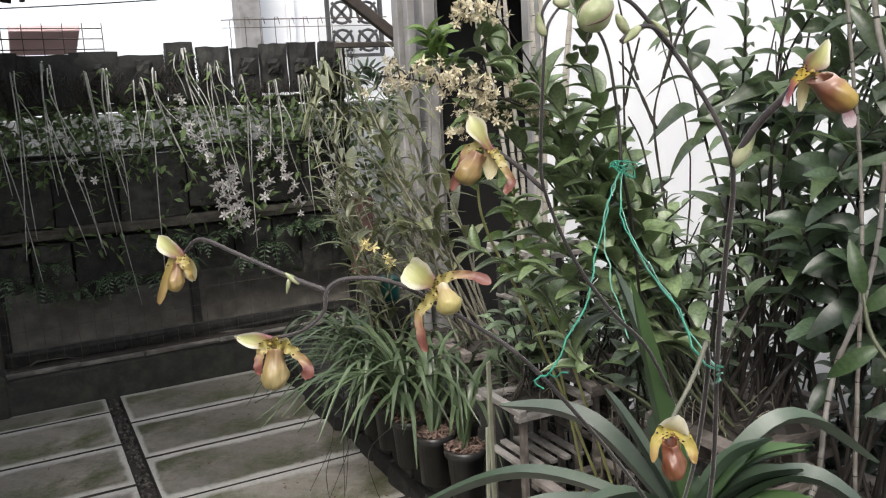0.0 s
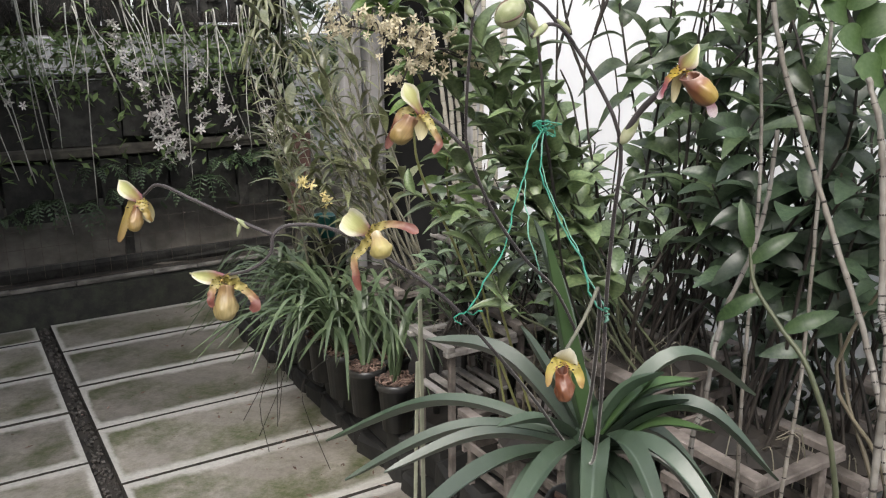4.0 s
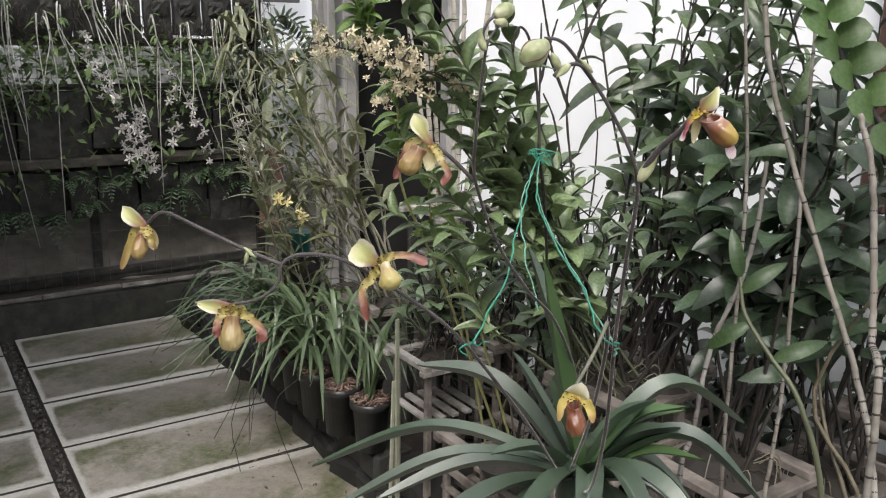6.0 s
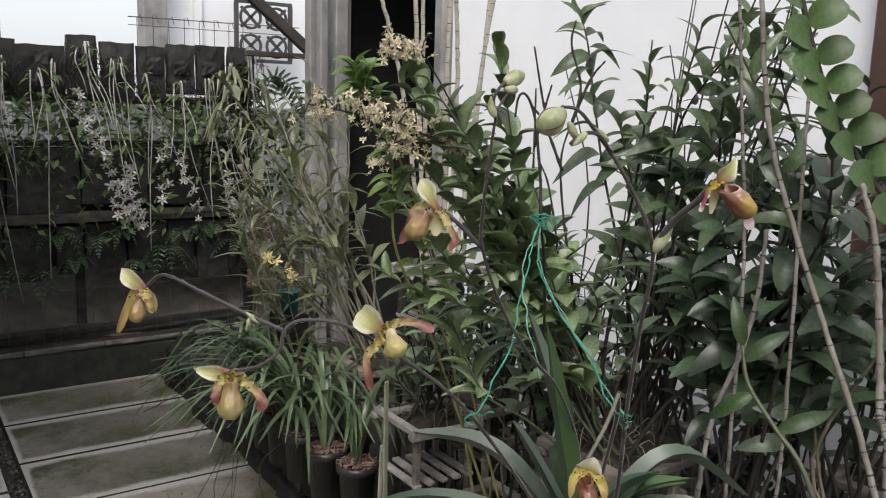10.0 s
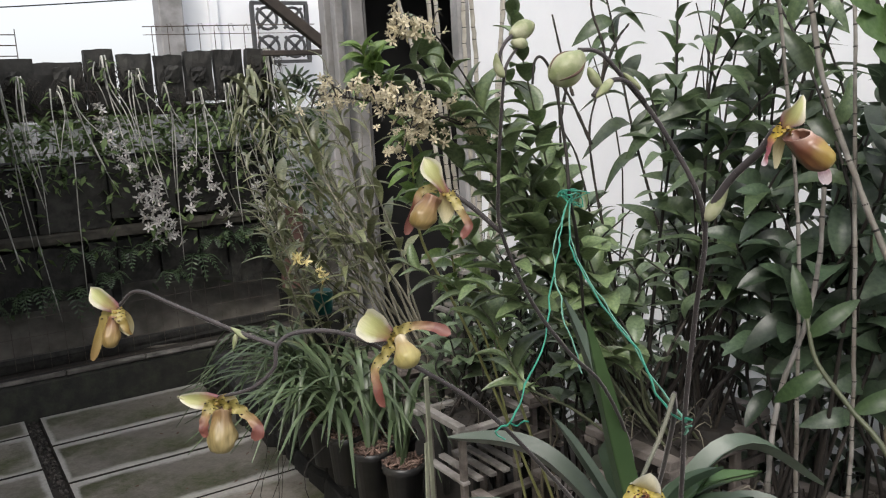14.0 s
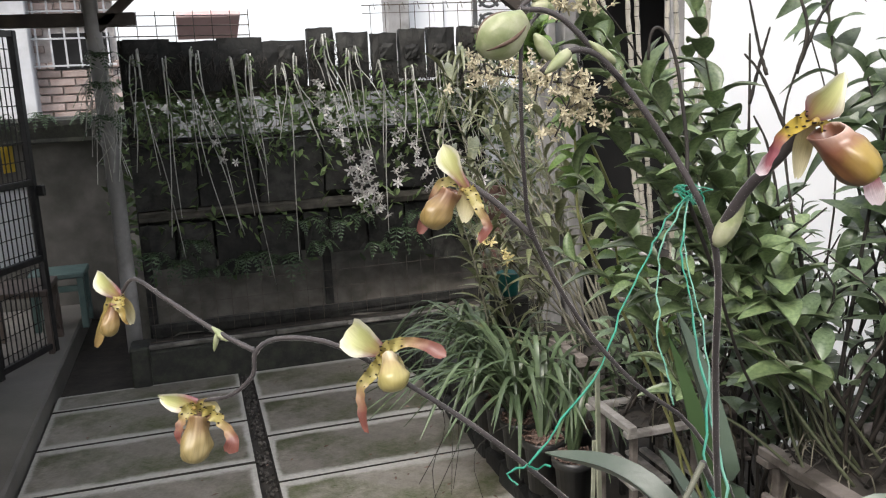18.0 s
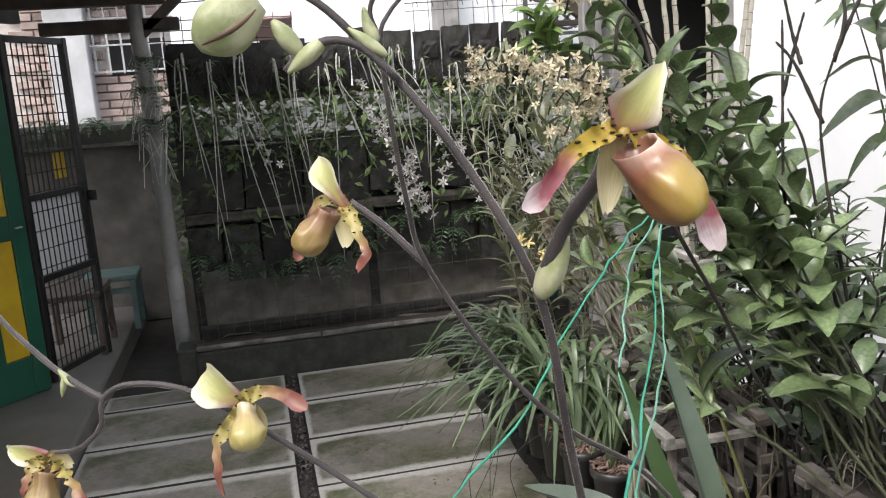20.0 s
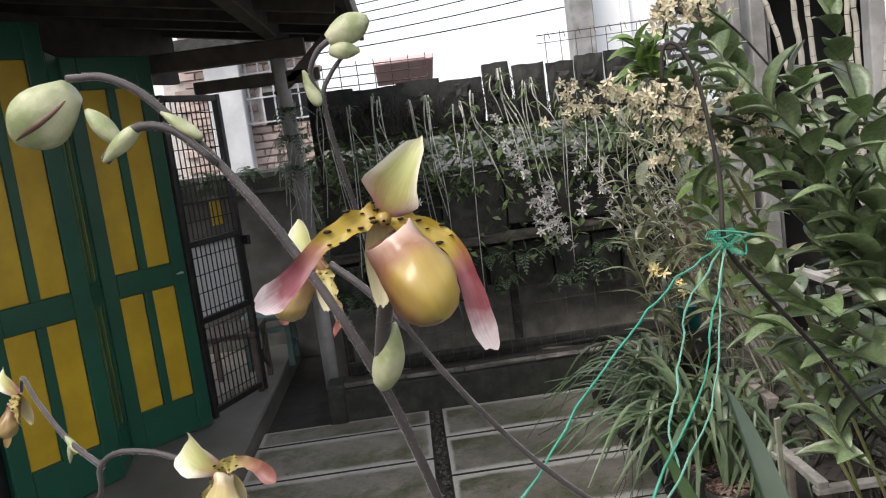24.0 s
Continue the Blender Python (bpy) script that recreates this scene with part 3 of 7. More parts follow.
def slab_board(x0, x1, z0, z1, y, t, mtl="darkwood", name="board"):
    gg = Geo()
    nx, nz = 4, 4
    for side in (-1, 1):
        vs = []
        for i in range(nx + 1):
            for k in range(nz + 1):
                edge = i in (0, nx) or k in (0, nz)
                vs.append((x0 + (x1 - x0) * i / nx + U(-.004, .004), side * (t / 2 - (0.008 if edge else 0)) + U(-.006, .006), z0 + (z1 - z0) * k / nz + U(-.004, .004)))
        fs = [(i * (nz + 1) + k, (i + 1) * (nz + 1) + k, (i + 1) * (nz + 1) + k + 1, i * (nz + 1) + k + 1) for i in range(nx) for k in range(nz)]
        gg.add(vs, fs if side < 0 else [f[::-1] for f in fs])
    o = (nx + 1) * (nz + 1)
    rim = [i * (nz + 1) for i in range(nx + 1)] + [nx * (nz + 1) + k for k in range(1, nz + 1)] + [i * (nz + 1) + nz for i in range(nx - 1, -1, -1)] + [k for k in range(nz - 1, 0, -1)]
    for a, b in zip(rim, rim[1:] + rim[:1]):
        gg.f.append((a, a + o, b + o, b)[::-1])
    ob = part(name, gg, M[mtl], fence)
    ob.location = (0, y, 0)
    return ob


tops = [(-0.42, -0.20, 1.83), (-0.19, 0.06, 1.81), (0.07, 0.30, 1.825), (0.31, 0.545, 1.80), (0.56, 0.715, 1.865), (0.735, 0.92, 1.835), (0.935, 1.09, 1.825), (1.10, 1.26, 1.845), (1.275, 1.445, 1.85), (1.47, 1.63, 1.85)]
for a, b, zt in tops:
    gap = 0.003 if a > 0.5 else -0.008
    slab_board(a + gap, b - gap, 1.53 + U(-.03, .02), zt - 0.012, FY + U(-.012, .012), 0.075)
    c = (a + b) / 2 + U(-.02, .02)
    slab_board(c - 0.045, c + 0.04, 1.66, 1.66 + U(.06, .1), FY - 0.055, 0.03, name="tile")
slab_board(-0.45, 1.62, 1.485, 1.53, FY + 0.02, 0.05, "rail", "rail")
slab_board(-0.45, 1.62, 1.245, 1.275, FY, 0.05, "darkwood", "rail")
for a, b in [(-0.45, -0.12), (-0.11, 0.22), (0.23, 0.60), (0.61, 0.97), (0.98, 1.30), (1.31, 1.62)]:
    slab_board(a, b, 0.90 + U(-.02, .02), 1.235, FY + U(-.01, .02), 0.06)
slab_board(-0.45, 1.62, 0.815, 0.875, FY - 0.01, 0.05, "rail", "rail")
x = -0.45
while x < 1.58:
    w = U(0.14, 0.24)
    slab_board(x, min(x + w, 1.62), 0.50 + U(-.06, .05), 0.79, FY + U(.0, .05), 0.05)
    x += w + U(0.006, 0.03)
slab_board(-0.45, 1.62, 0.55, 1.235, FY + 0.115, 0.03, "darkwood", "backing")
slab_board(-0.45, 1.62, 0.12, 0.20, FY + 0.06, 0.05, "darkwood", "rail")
for x in (-0.44, 0.60, 1.62):
    part("upright", Geo().box((x, FY + 0.09, 0.93), (0.05, 0.05, 1.78), bevel=0.006), M["darkwood"], fence)
g = Geo()
for i in range(30):
    x = -0.42 + i * 0.07
    g.tube([(x, FY - 0.03, 1.24), (x + U(-.004, .004), FY - 0.035, 1.40), (x, FY - 0.03, 1.55)], 0.0016, 4)
for k in range(5):
    g.tube([(-0.45, FY - 0.033, 1.25 + k * 0.06), (0.6, FY - 0.036, 1.253 + k * 0.06), (1.62, FY - 0.033, 1.25 + k * 0.06)], 0.0016, 4)
for i in range(24):
    x = -0.42 + i * 0.085
    g.tube([(x, 0.42, 0.10), (x, 0.425, 0.52)], 0.0012, 4)
for k in range(4):
    g.tube([(-0.45, 0.418, 0.18 + k * 0.1), (1.6, 0.418, 0.182 + k * 0.1)], 0.0012, 4)
part("wire_mesh", g, M["wire"], fence, "rusty wire mesh")
g = Geo()
for i in range(8):
    x = 0.95 + i * 0.09
    g.tube([(x, FY + 0.02, 1.80), (x, FY + 0.02, 1.97 + 0.02 * (i % 2)), (x + 0.02, FY + 0.02, 1.99), (x + 0.03, FY + 0.02, 1.95)], 0.0022, 4)
g.tube([(0.9, FY + 0.02, 1.975), (1.95, FY + 0.02, 1.985)], 0.003, 4)
g.tube([(0.9, FY + 0.02, 1.93), (1.95, FY + 0.02, 1.935)], 0.002, 4)
for k in range(3):
    g.tube([(-0.6, FY + 0.05, 1.84 + k * 0.055), (0.25, FY + 0.05, 1.83 + k * 0.055)], 0.003, 4)
for i in range(9):
    g.tube([(-0.55 + i * 0.1, FY + 0.05, 1.78), (-0.55 + i * 0.1, FY + 0.05, 1.97)], 0.0025, 4)
part("top_wire", g, M["wire"], fence, "bent wire hooks along the top")

bank = Geo()
rows = [(0.70, 0.10), (0.80, 0.20), (0.95, 0.34), (1.15, 0.47), (1.45, 0.56), (1.9, 0.60)]
vs = [(-0.6 + 0.15 * i, y + U(-.03, .03), z + U(-.035, .035)) for y, z in rows for i in range(20)]
bank.add(vs, [(r * 20 + i, r * 20 + i + 1, r * 20 + i + 21, r * 20 + i + 20) for r in range(5) for i in range(19)])
solid("earth_bank", bank, M["bank"], "bare grey-brown earth bank behind the plant wall", "soil", kind="structure", smooth=True)

solid("wall_yard", Geo().box((1.32, 2.6, 0.72), (3.3, 0.12, 1.48), bevel=0.01), M["yard_cement"], "weathered cement yard wall seen through the plant wall", "wall", kind="structure")

# ---- porch: round post, beam, dark roof ----
porch = thing("porch_roof", "dark timber porch roof over the green doors", "roof", kind="structure")
part("roof_post", Geo().tube(spline([(-0.53, 0.43, 0.14), (-0.535, 0.425, 1.2), (-0.56, 0.42, 2.15)], 10), 0.042, 14), M["post"], porch, "grey round post", smooth=True)
part("beam", Geo().box((-1.75, 0.42, 2.06), (2.7, 0.09, 0.10), bevel=0.006), M["roof_wood"], porch)
part("beam", Geo().box((-0.57, -0.6, 2.17), (0.08, 3.2, 0.10), bevel=0.006), M["roof_wood"], porch)
part("tie_beam", Geo().box((-0.68, 0.42, 1.908), (0.68, 0.05, 0.065), bevel=0.005), M["roof_wood"], porch)
part("brace", Geo().box((-0.40, 0.42, 1.98), (0.05, 0.05, 0.5), pose(0, 0, 0, 0, 48, 0), bevel=0.004), M["roof_wood"], porch)
for i in range(8):
    y = 0.95 - i * 0.42
    part("rafter", Geo().box((-1.55, y, 2.36), (2.8, 0.05, 0.08), pose(0, 0, 0, 0, 9, 0), bevel=0.004), M["roof_wood"], porch)
part("roof_deck", Geo().box((-1.55, -0.60, 2.43), (2.9, 3.6, 0.05), pose(0, 0, 0, 0, 9, 0)), M["roof_wood"], porch)
part("fascia", Geo().box((-0.11, -0.60, 2.20), (0.03, 3.6, 0.13), bevel=0.004), M["roof_wood"], porch)

# ---- folding green doors ----
def folding_door(p0, p1, H=2.0, name="door_leaf"):
    a, b = Vector(p0), Vector(p1)
    w, ang = (b - a).length, math.atan2(b.y - a.y, b.x - a.x)
    dr = thing(name, "green wooden folding door leaf with yellow panels", "door", "folding doors", at=(a.x, a.y, 0.095))
    dr.rotation_euler = (0, 0, ang)
    s = w * 0.17
    part("stile", Geo().box((s / 2, 0, H / 2), (s, 0.045, H), bevel=0.005), M["green_paint"], dr)
    part("stile", Geo().box((w - s / 2, 0, H / 2), (s, 0.045, H), bevel=0.005), M["green_paint"], dr)
    part("mullion", Geo().box((w / 2, 0, H / 2), (0.05, 0.04, H - 0.3), bevel=0.004), M["green_paint"], dr)
    for z0, z1 in ((0, 0.20), (0.80, 0.92), (H - 0.16, H)):
        part("rail", Geo().box((w / 2, 0, (z0 + z1) / 2), (w - 2 * s - 0.002, 0.043, z1 - z0), bevel=0.004), M["green_paint"], dr)
    for z0, z1 in ((0.20, 0.80), (0.92, H - 0.16)):
        for x0, x1 in ((s, w / 2 - 0.025), (w / 2 + 0.025, w - s)):
            part("panel", Geo().box(((x0 + x1) / 2, 0, (z0 + z1) / 2), (x1 - x0, 0.022, z1 - z0), bevel=0.004), M["yellow_paint"], dr, "yellow painted panel")
    return dr


d2 = folding_door((-1.53, -0.09), (-1.205, 0.27))
h = Geo().tube([(0.44, -0.03, 0.86), (0.44, -0.055, 0.86), (0.40, -0.06, 0.86)], 0.005, 8)
part("handle", h, M["steel"], d2, "steel lever handle")
folding_door((-1.79, -0.79), (-1.485, -0.37), 2.12)
folding_door((-1.535, -0.11), (-1.50, -0.355))
part_wall = Geo().box((-1.98, -3.2, 1.45), (0.10, 4.0, 2.9))
solid("wall_west", part_wall, M["grey_wall"], "stained cement house wall beside the doors", "wall", kind="structure")
# added panel: its near-black colour gives the shade between and above the leaves
solid("door_recess", Geo().box((-1.86, -0.45, 1.45), (0.06, 1.5, 2.9)), M["dark"], "added near-black panel for the shade behind the folded doors", "wall", kind="structure")
solid("wall_transom", Geo().box((-1.62, 0.25, 2.17), (0.06, 1.7, 0.34), pose(0, 0, 0, 0, 0, -25)), M["roof_wood"], "dark timber boarding above the doors", "wall", kind="structure")

# ---- iron gate ----
gate = thing("iron_gate", "open black iron gate with wire grid and a white sheet for backlight", "gate", at=(-1.20, 0.35, 0.095))
gate.rotation_euler = (0, 0, radians(66))
GW, GH = 0.50, 1.80
for x in (0.0, GW):
    part("gate_stile", Geo().box((x, 0, GH / 2), (0.035, 0.035, GH), bevel=0.003), M["black_iron"], gate)
for z in (0.04, 0.55, 0.98, GH - 0.02):
    part("gate_rail", Geo().box((GW / 2, 0, z), (GW - 0.035, 0.03, 0.035), bevel=0.003), M["black_iron"], gate)
for i in range(1, 12):
    part("bar", Geo().tube([(GW * i / 12, 0, 0.05), (GW * i / 12, 0, GH - 0.03)], 0.004, 5), M["black_iron"], gate)
for k in range(1, 18):
    part("crossbar", Geo().tube([(0.01, 0.006, GH * k / 18), (GW - 0.01, 0.006, GH * k / 18)], 0.003, 5), M["black_iron"], gate)
# white sheet added in place of the bright background behind the bars
part("pale_panel", Geo().box((GW / 2, 0.025, 0.76), (GW - 0.05, 0.008, 0.40), bevel=0.001), M["sheet"], gate, "white sheet standing in for light seen through the grid")
part("yellow_plate", Geo().box((GW * 0.7, 0.02, 1.12), (0.10, 0.006, 0.14), bevel=0.001), M["yellow_paint"], gate, "small yellow plate")
part("latch", Geo().box((GW + 0.02, -0.03, 0.93), (0.03, 0.05, 0.06), bevel=0.004), M["black_iron"], gate)

# ---- stool and bench on the terrace ----
stool = thing("stool", "low dull green wooden stool on the terrace", "stool", at=(-1.02, 1.42, 0.09))
part("seat", Geo().box((0, 0, 0.345), (0.34, 0.30, 0.035), bevel=0.006), M["stool"], stool)
for sx in (-1, 1):
    for sy in (-1, 1):
        part("leg", Geo().box((sx * 0.14, sy * 0.12, 0.165), (0.04, 0.04, 0.33), bevel=0.004), M["stool"], stool)
    part("stretcher", Geo().box((sx * 0.14, 0, 0.12), (0.025, 0.2, 0.03), bevel=0.003), M["stool"], stool)
part("stretcher", Geo().box((0, -0.12, 0.26), (0.25, 0.02, 0.04), bevel=0.003), M["stool"], stool)
bench = thing("bench", "dark wooden bench with crossed side slats", "bench", at=(-1.17, 0.96, 0.09))
part("seat", Geo().box((0, 0, 0.36), (0.36, 0.42, 0.035), bevel=0.005), M["bench"], bench)
for sx in (-1, 1):
    for sy in (-1, 1):
        part("leg", Geo().box((sx * 0.16, sy * 0.18, 0.17), (0.035, 0.035, 0.34), bevel=0.004), M["bench"], bench)
for s in (-1, 1):
    part("cross_slat", Geo().box((0.165, 0, 0.17), (0.012, 0.36, 0.025), pose(0, 0, 0, s * 35, 0, 0), bevel=0.002), M["bench"], bench)

# ---- low cement wall and neighbours behind ----
solid("wall_low", Geo().box((-1.4, 2.05, 0.60), (2.3, 0.14, 1.28), bevel=0.01), M["grey_wall"], "stained low cement wall behind the terrace", "wall", kind="structure")
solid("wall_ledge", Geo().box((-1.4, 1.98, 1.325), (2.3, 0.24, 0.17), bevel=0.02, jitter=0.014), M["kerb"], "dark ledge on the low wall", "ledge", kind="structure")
nb = thing("neighbour_building", "pale cement building with exposed red brick", "building", at=(0, 0, 0))
part("pale_column", Geo().box((-1.57, 4.2, 1.7), (0.34, 0.3, 3.4), bevel=0.01), M["pale_cement"], nb)
part("brick_backing", Geo().box((-1.45, 4.4, 1.35), (1.5, 0.2, 2.7)), M["mortar"], nb)
bm = Geo().box((0, 0, 0), (0.21, 0.06, 0.062), bevel=0.004).mesh("brick")
bm.materials.append(M["brick"])
for r in range(40):
    for c in range(6):
        x = -1.98 + c * 0.225 + (0.11 if r % 2 else 0)
        if (0.95 < r * 0.075 < 2.95) and not (1.75 < r * 0.075 < 2.1 and c > 2):
            part("brick", bm, M["brick"], nb, m=pose(x, 4.285, 0.1 + r * 0.075))
# flat panel that paints the shade of an opening in the brick
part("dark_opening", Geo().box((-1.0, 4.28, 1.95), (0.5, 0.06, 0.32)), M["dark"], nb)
part("lintel", Geo().box((-1.3, 4.0, 2.62), (1.6, 0.12, 0.10)), M["darkwood"], nb)
for i in range(6):
    part("window_bar", Geo().box((-1.36 + i * 0.12, 4.18, 2.2), (0.015, 0.02, 0.8)), M["pale_cement"], nb)
for i in range(4):
    part("window_bar", Geo().box((-1.05, 4.17, 1.82 + i * 0.24), (0.7, 0.02, 0.015)), M["pale_cement"], nb)
solid("red_roof", Geo().box((0.20, 5.9, 2.27), (0.68, 0.8, 0.07), pose(0, 0, 0, -14, 0, 0), bevel=0.01), M["red_roof"], "faded red roof of a neighbouring house", "roof", kind="structure")
cables = thing("overhead_cables", "thin dark overhead cables above neighbouring roofs", "cables", kind="structure")
for y0, z0, dz in ((6.5, 2.62, 0.25), (6.8, 2.78, 0.35), (7.1, 2.95, 0.42), (7.4, 3.1, 0.5), (7.6, 3.24, 0.55), (7.8, 3.38, 0.6), (8.0, 3.52, 0.66)):
    part("cable", Geo().tube(spline([(-1.6, y0, z0), (0.6, y0, z0 + dz * 0.35), (3.0, y0, z0 + dz)], 12), 0.008, 5), M["black_iron"], cables)

wn_ = thing("wall_north", "white plastered neighbour wall beyond the fence", "wall", kind="structure")
part("wall_face", Geo().box((4.3, 3.75, 1.6), (5.0, 0.2, 3.2)), M["white"], wn_)
part("pillar", Geo().box((1.79, 3.45, 1.5), (0.21, 0.21, 3.0), bevel=0.01), M["post"], wn_, "grey cement pillar")
part("wall_strip", Geo().box((2.25, 3.63, 1.6), (0.08, 0.06, 3.2), bevel=0.004), M["white"], wn_)
lat = thing("lattice_panel", "dark pierced ornamental lattice panel on the white wall", "lattice", at=(2.82, 3.42, 2.16))
part("lattice_frame", Geo().box((0, 0, 0.27), (0.56, 0.05, 0.03)).box((0, 0, -0.27), (0.56, 0.05, 0.03)).box((-0.27, 0, 0), (0.03, 0.05, 0.51)).box((0.27, 0, 0), (0.03, 0.05, 0.51)), M["lattice"], lat)
for cx in (-0.13, 0.13):
    for cz in (-0.13, 0.13):
        ring = [(cx + 0.1 * math.cos(q * math.pi / 8), 0, cz + 0.1 * math.sin(q * math.pi / 8)) for q in range(17)]
        part("scroll", Geo().tube(ring, 0.014, 6), M["lattice"], lat)
        part("scroll_bar", Geo().box((cx, 0, cz), (0.26, 0.03, 0.022), pose(0, 0, 0, 0, 45, 0)).box((cx, 0, cz), (0.26, 0.03, 0.022), pose(0, 0, 0, 0, -45, 0)), M["lattice"], lat)

# ---- house on the east side ----
HX = 1.92
house = thing("wall_east", "bright white plastered house wall behind the orchids", "wall", kind="structure")
part("wall_panel", Geo().box((HX + 0.1, -2.125, 1.5), (0.2, 2.05, 3.0)), M["white"], house)
part("wall_panel", Geo().box((HX + 0.1, -4.05, 0.515), (0.2, 1.8, 1.03)), M["white"], house)
part("wall_panel", Geo().box((HX + 0.1, -4.05, 2.55), (0.2, 1.8, 0.9)), M["white"], house)
part("wall_panel", Geo().box((HX + 0.1, -6.45, 1.5), (0.2, 3.0, 3.0)), M["white"], house)
part("wall_panel", Geo().box((HX + 0.03, 0.18, 1.5), (0.06, 0.30, 3.0)), M["post"], house)
part("wall_panel", Geo().box((HX + 0.1, -0.53, 2.75), (0.2, 1.12, 0.5)), M["white"], house)
# shade of the room and reveals is painted into their colour
solid("doorway_interior", Geo().box((HX + 1.0, -0.53, 1.3), (0.1, 2.4, 2.6)), M["dark"], "room beyond the doorway with its shade painted near-black", "wall", kind="structure")
solid("doorway_side", Geo().box((HX + 0.6, 0.4, 1.3), (0.9, 0.1, 2.6)).box((HX + 0.6, -1.2, 1.3), (0.9, 0.1, 2.6)).box((HX + 0.6, -0.4, 2.65), (0.9, 1.7, 0.1)), M["dark"], "doorway side walls painted near-black for shade", "wall", kind="structure")
dj = thing("door_1", "pale door frame around a dark open doorway", "door frame", kind="structure")
part("jamb", Geo().box((HX - 0.01, -1.067, 1.25), (0.10, 0.066, 2.5), bevel=0.006), M["post"], dj)
part("jamb", Geo().box((HX - 0.01, 0.02, 1.25), (0.08, 0.05, 2.5), bevel=0.006), M["post"], dj)
hp = thing("house_post", "grey square timber post with a diagonal dark brace", "post", kind="structure")
part("post", Geo().box((1.80, 0.15, 1.35), (0.075, 0.075, 2.7), bevel=0.006), M["post"], hp)
part("post", Geo().box((1.80, 0.03, 1.35), (0.05, 0.06, 2.7), bevel=0.006), M["post"], hp)
part("brace", Geo().box((1.58, 0.2, 1.99), (0.06, 0.05, 0.75), pose(0, 0, 0, 0, -52, 0), bevel=0.005), M["roof_wood"], hp, "dark diagonal brace")
part("brace", Geo().box((1.62, 0.2, 1.785), (0.42, 0.04, 0.03), bevel=0.004), M["roof_wood"], hp)
part("bracket", Geo().box((1.76, 0.10, 1.60), (0.012, 0.03, 0.10), bevel=0.002), M["steel"], hp, "small steel bracket")
win = thing("window_1", "brown timber window in the white wall", "window", kind="structure")
for y in (-3.20, -4.90):
    part("window_frame", Geo().box((HX - 0.02, y, 1.60), (0.10, 0.08, 1.00), bevel=0.006), M["brown_frame"], win)
for z in (1.12, 2.06):
    part("window_frame", Geo().box((HX - 0.02, -4.05, z), (0.10, 1.62, 0.08), bevel=0.006), M["brown_frame"], win)
part("mullion", Geo().box((HX, -4.05, 1.59), (0.05, 0.05, 0.86), bevel=0.004), M["brown_frame"], win)
part("window_sill", Geo().box((HX - 0.06, -4.05, 1.053), (0.20, 1.80, 0.05), bevel=0.006), M["brown_frame"], win)
for y in (-3.64, -4.46):
    part("pane", Geo().box((HX + 0.02, y, 1.59), (0.006, 0.77, 0.86)), M["glass"], win)
# ---- the slipper orchid close to the camera ----
BASE = Vector((0.280, -3.792, 1.045))
orchid = thing("slipper_orchid", "slipper orchid with strap leaves, arching stems and yellow-brown flowers", "orchid")


def grid_sheet(rows, name="sheet"):
    """A smooth sheet from equal rows of points; u runs along it, v across."""
    n, k = len(rows), len(rows[0])
    gg = Geo().add([p for r in rows for p in r], [(i * k + j, i * k + j + 1, (i + 1) * k + j + 1, (i + 1) * k + j) for i in range(n - 1) for j in range(k - 1)])
    me = gg.mesh(name, True)
    uv = me.uv_layers.new(name="run")
    for lp in me.loops:
        i, j = divmod(lp.vertex_index, k)
        uv.data[lp.index].uv = (i / (n - 1), j / (k - 1))
    return me


def blade(axis, view, wide, widths, cup, bend, seg=10, k=9, curl=0.0):
    """A sepal from the origin along axis; widths(t) is its half width."""
    ax = Vector(axis)
    L, d = ax.length, ax.normalized()
    sd = d.cross(Vector(view)).normalized()
    nr = sd.cross(d)
    rows = []
    for i in range(seg + 1):
        t = i / seg
        w = wide * widths(t)
        c = ax * t + nr * bend * L * math.sin(math.pi * t)
        rows.append([c + sd * u * w + nr * (cup * w * u * u - curl * w * max(0, 1 - t * 2) * abs(u) ** 3) + d * 0.0004 * math.sin(5 * u + 9 * t) for u in [2 * j / (k - 1) - 1 for j in range(k)]])
    return grid_sheet(rows)


def petal_strip(ctrl, view, w0, w1, turn, ruffle=0.6):
    pts = spline([(0, 0, 0)] + [Vector(p) / 1000 for p in ctrl], 34)
    rows = []
    for i, p in enumerate(pts):
        t = i / 34
        d = (pts[min(i + 1, 34)] - pts[max(i - 1, 0)]).normalized()
        sd = d.cross(Vector(view)).normalized()
        nr = sd.cross(d)
        q = turn * (0.7 - 1.4 * t)
        ax = sd * math.cos(q) + nr * math.sin(q)
        w = w0 * (0.75 + 0.25 * math.sin(math.pi * min(1, 2 * t))) + (w1 - w0) * max(0, (t - 0.6) / 0.4) ** 1.4
        w *= 1 - 0.45 * max(0, (t - 0.93) / 0.07)
        rows.append([p + ax * u * w + ax.cross(d) * w * (0.35 * u * u + 0.12 * math.sin(t * 17 + u) + ruffle * u * abs(u) * math.sin(t * 38 + 2.2 * u) * max(0, 1 - t * 1.1)) + d * w * 0.25 * (math.sin(3.5 * u + 2) if t > 0.9 else 0) for u in (-1, -0.6, -0.2, 0.2, 0.6, 1)])
    return grid_sheet(rows), rows


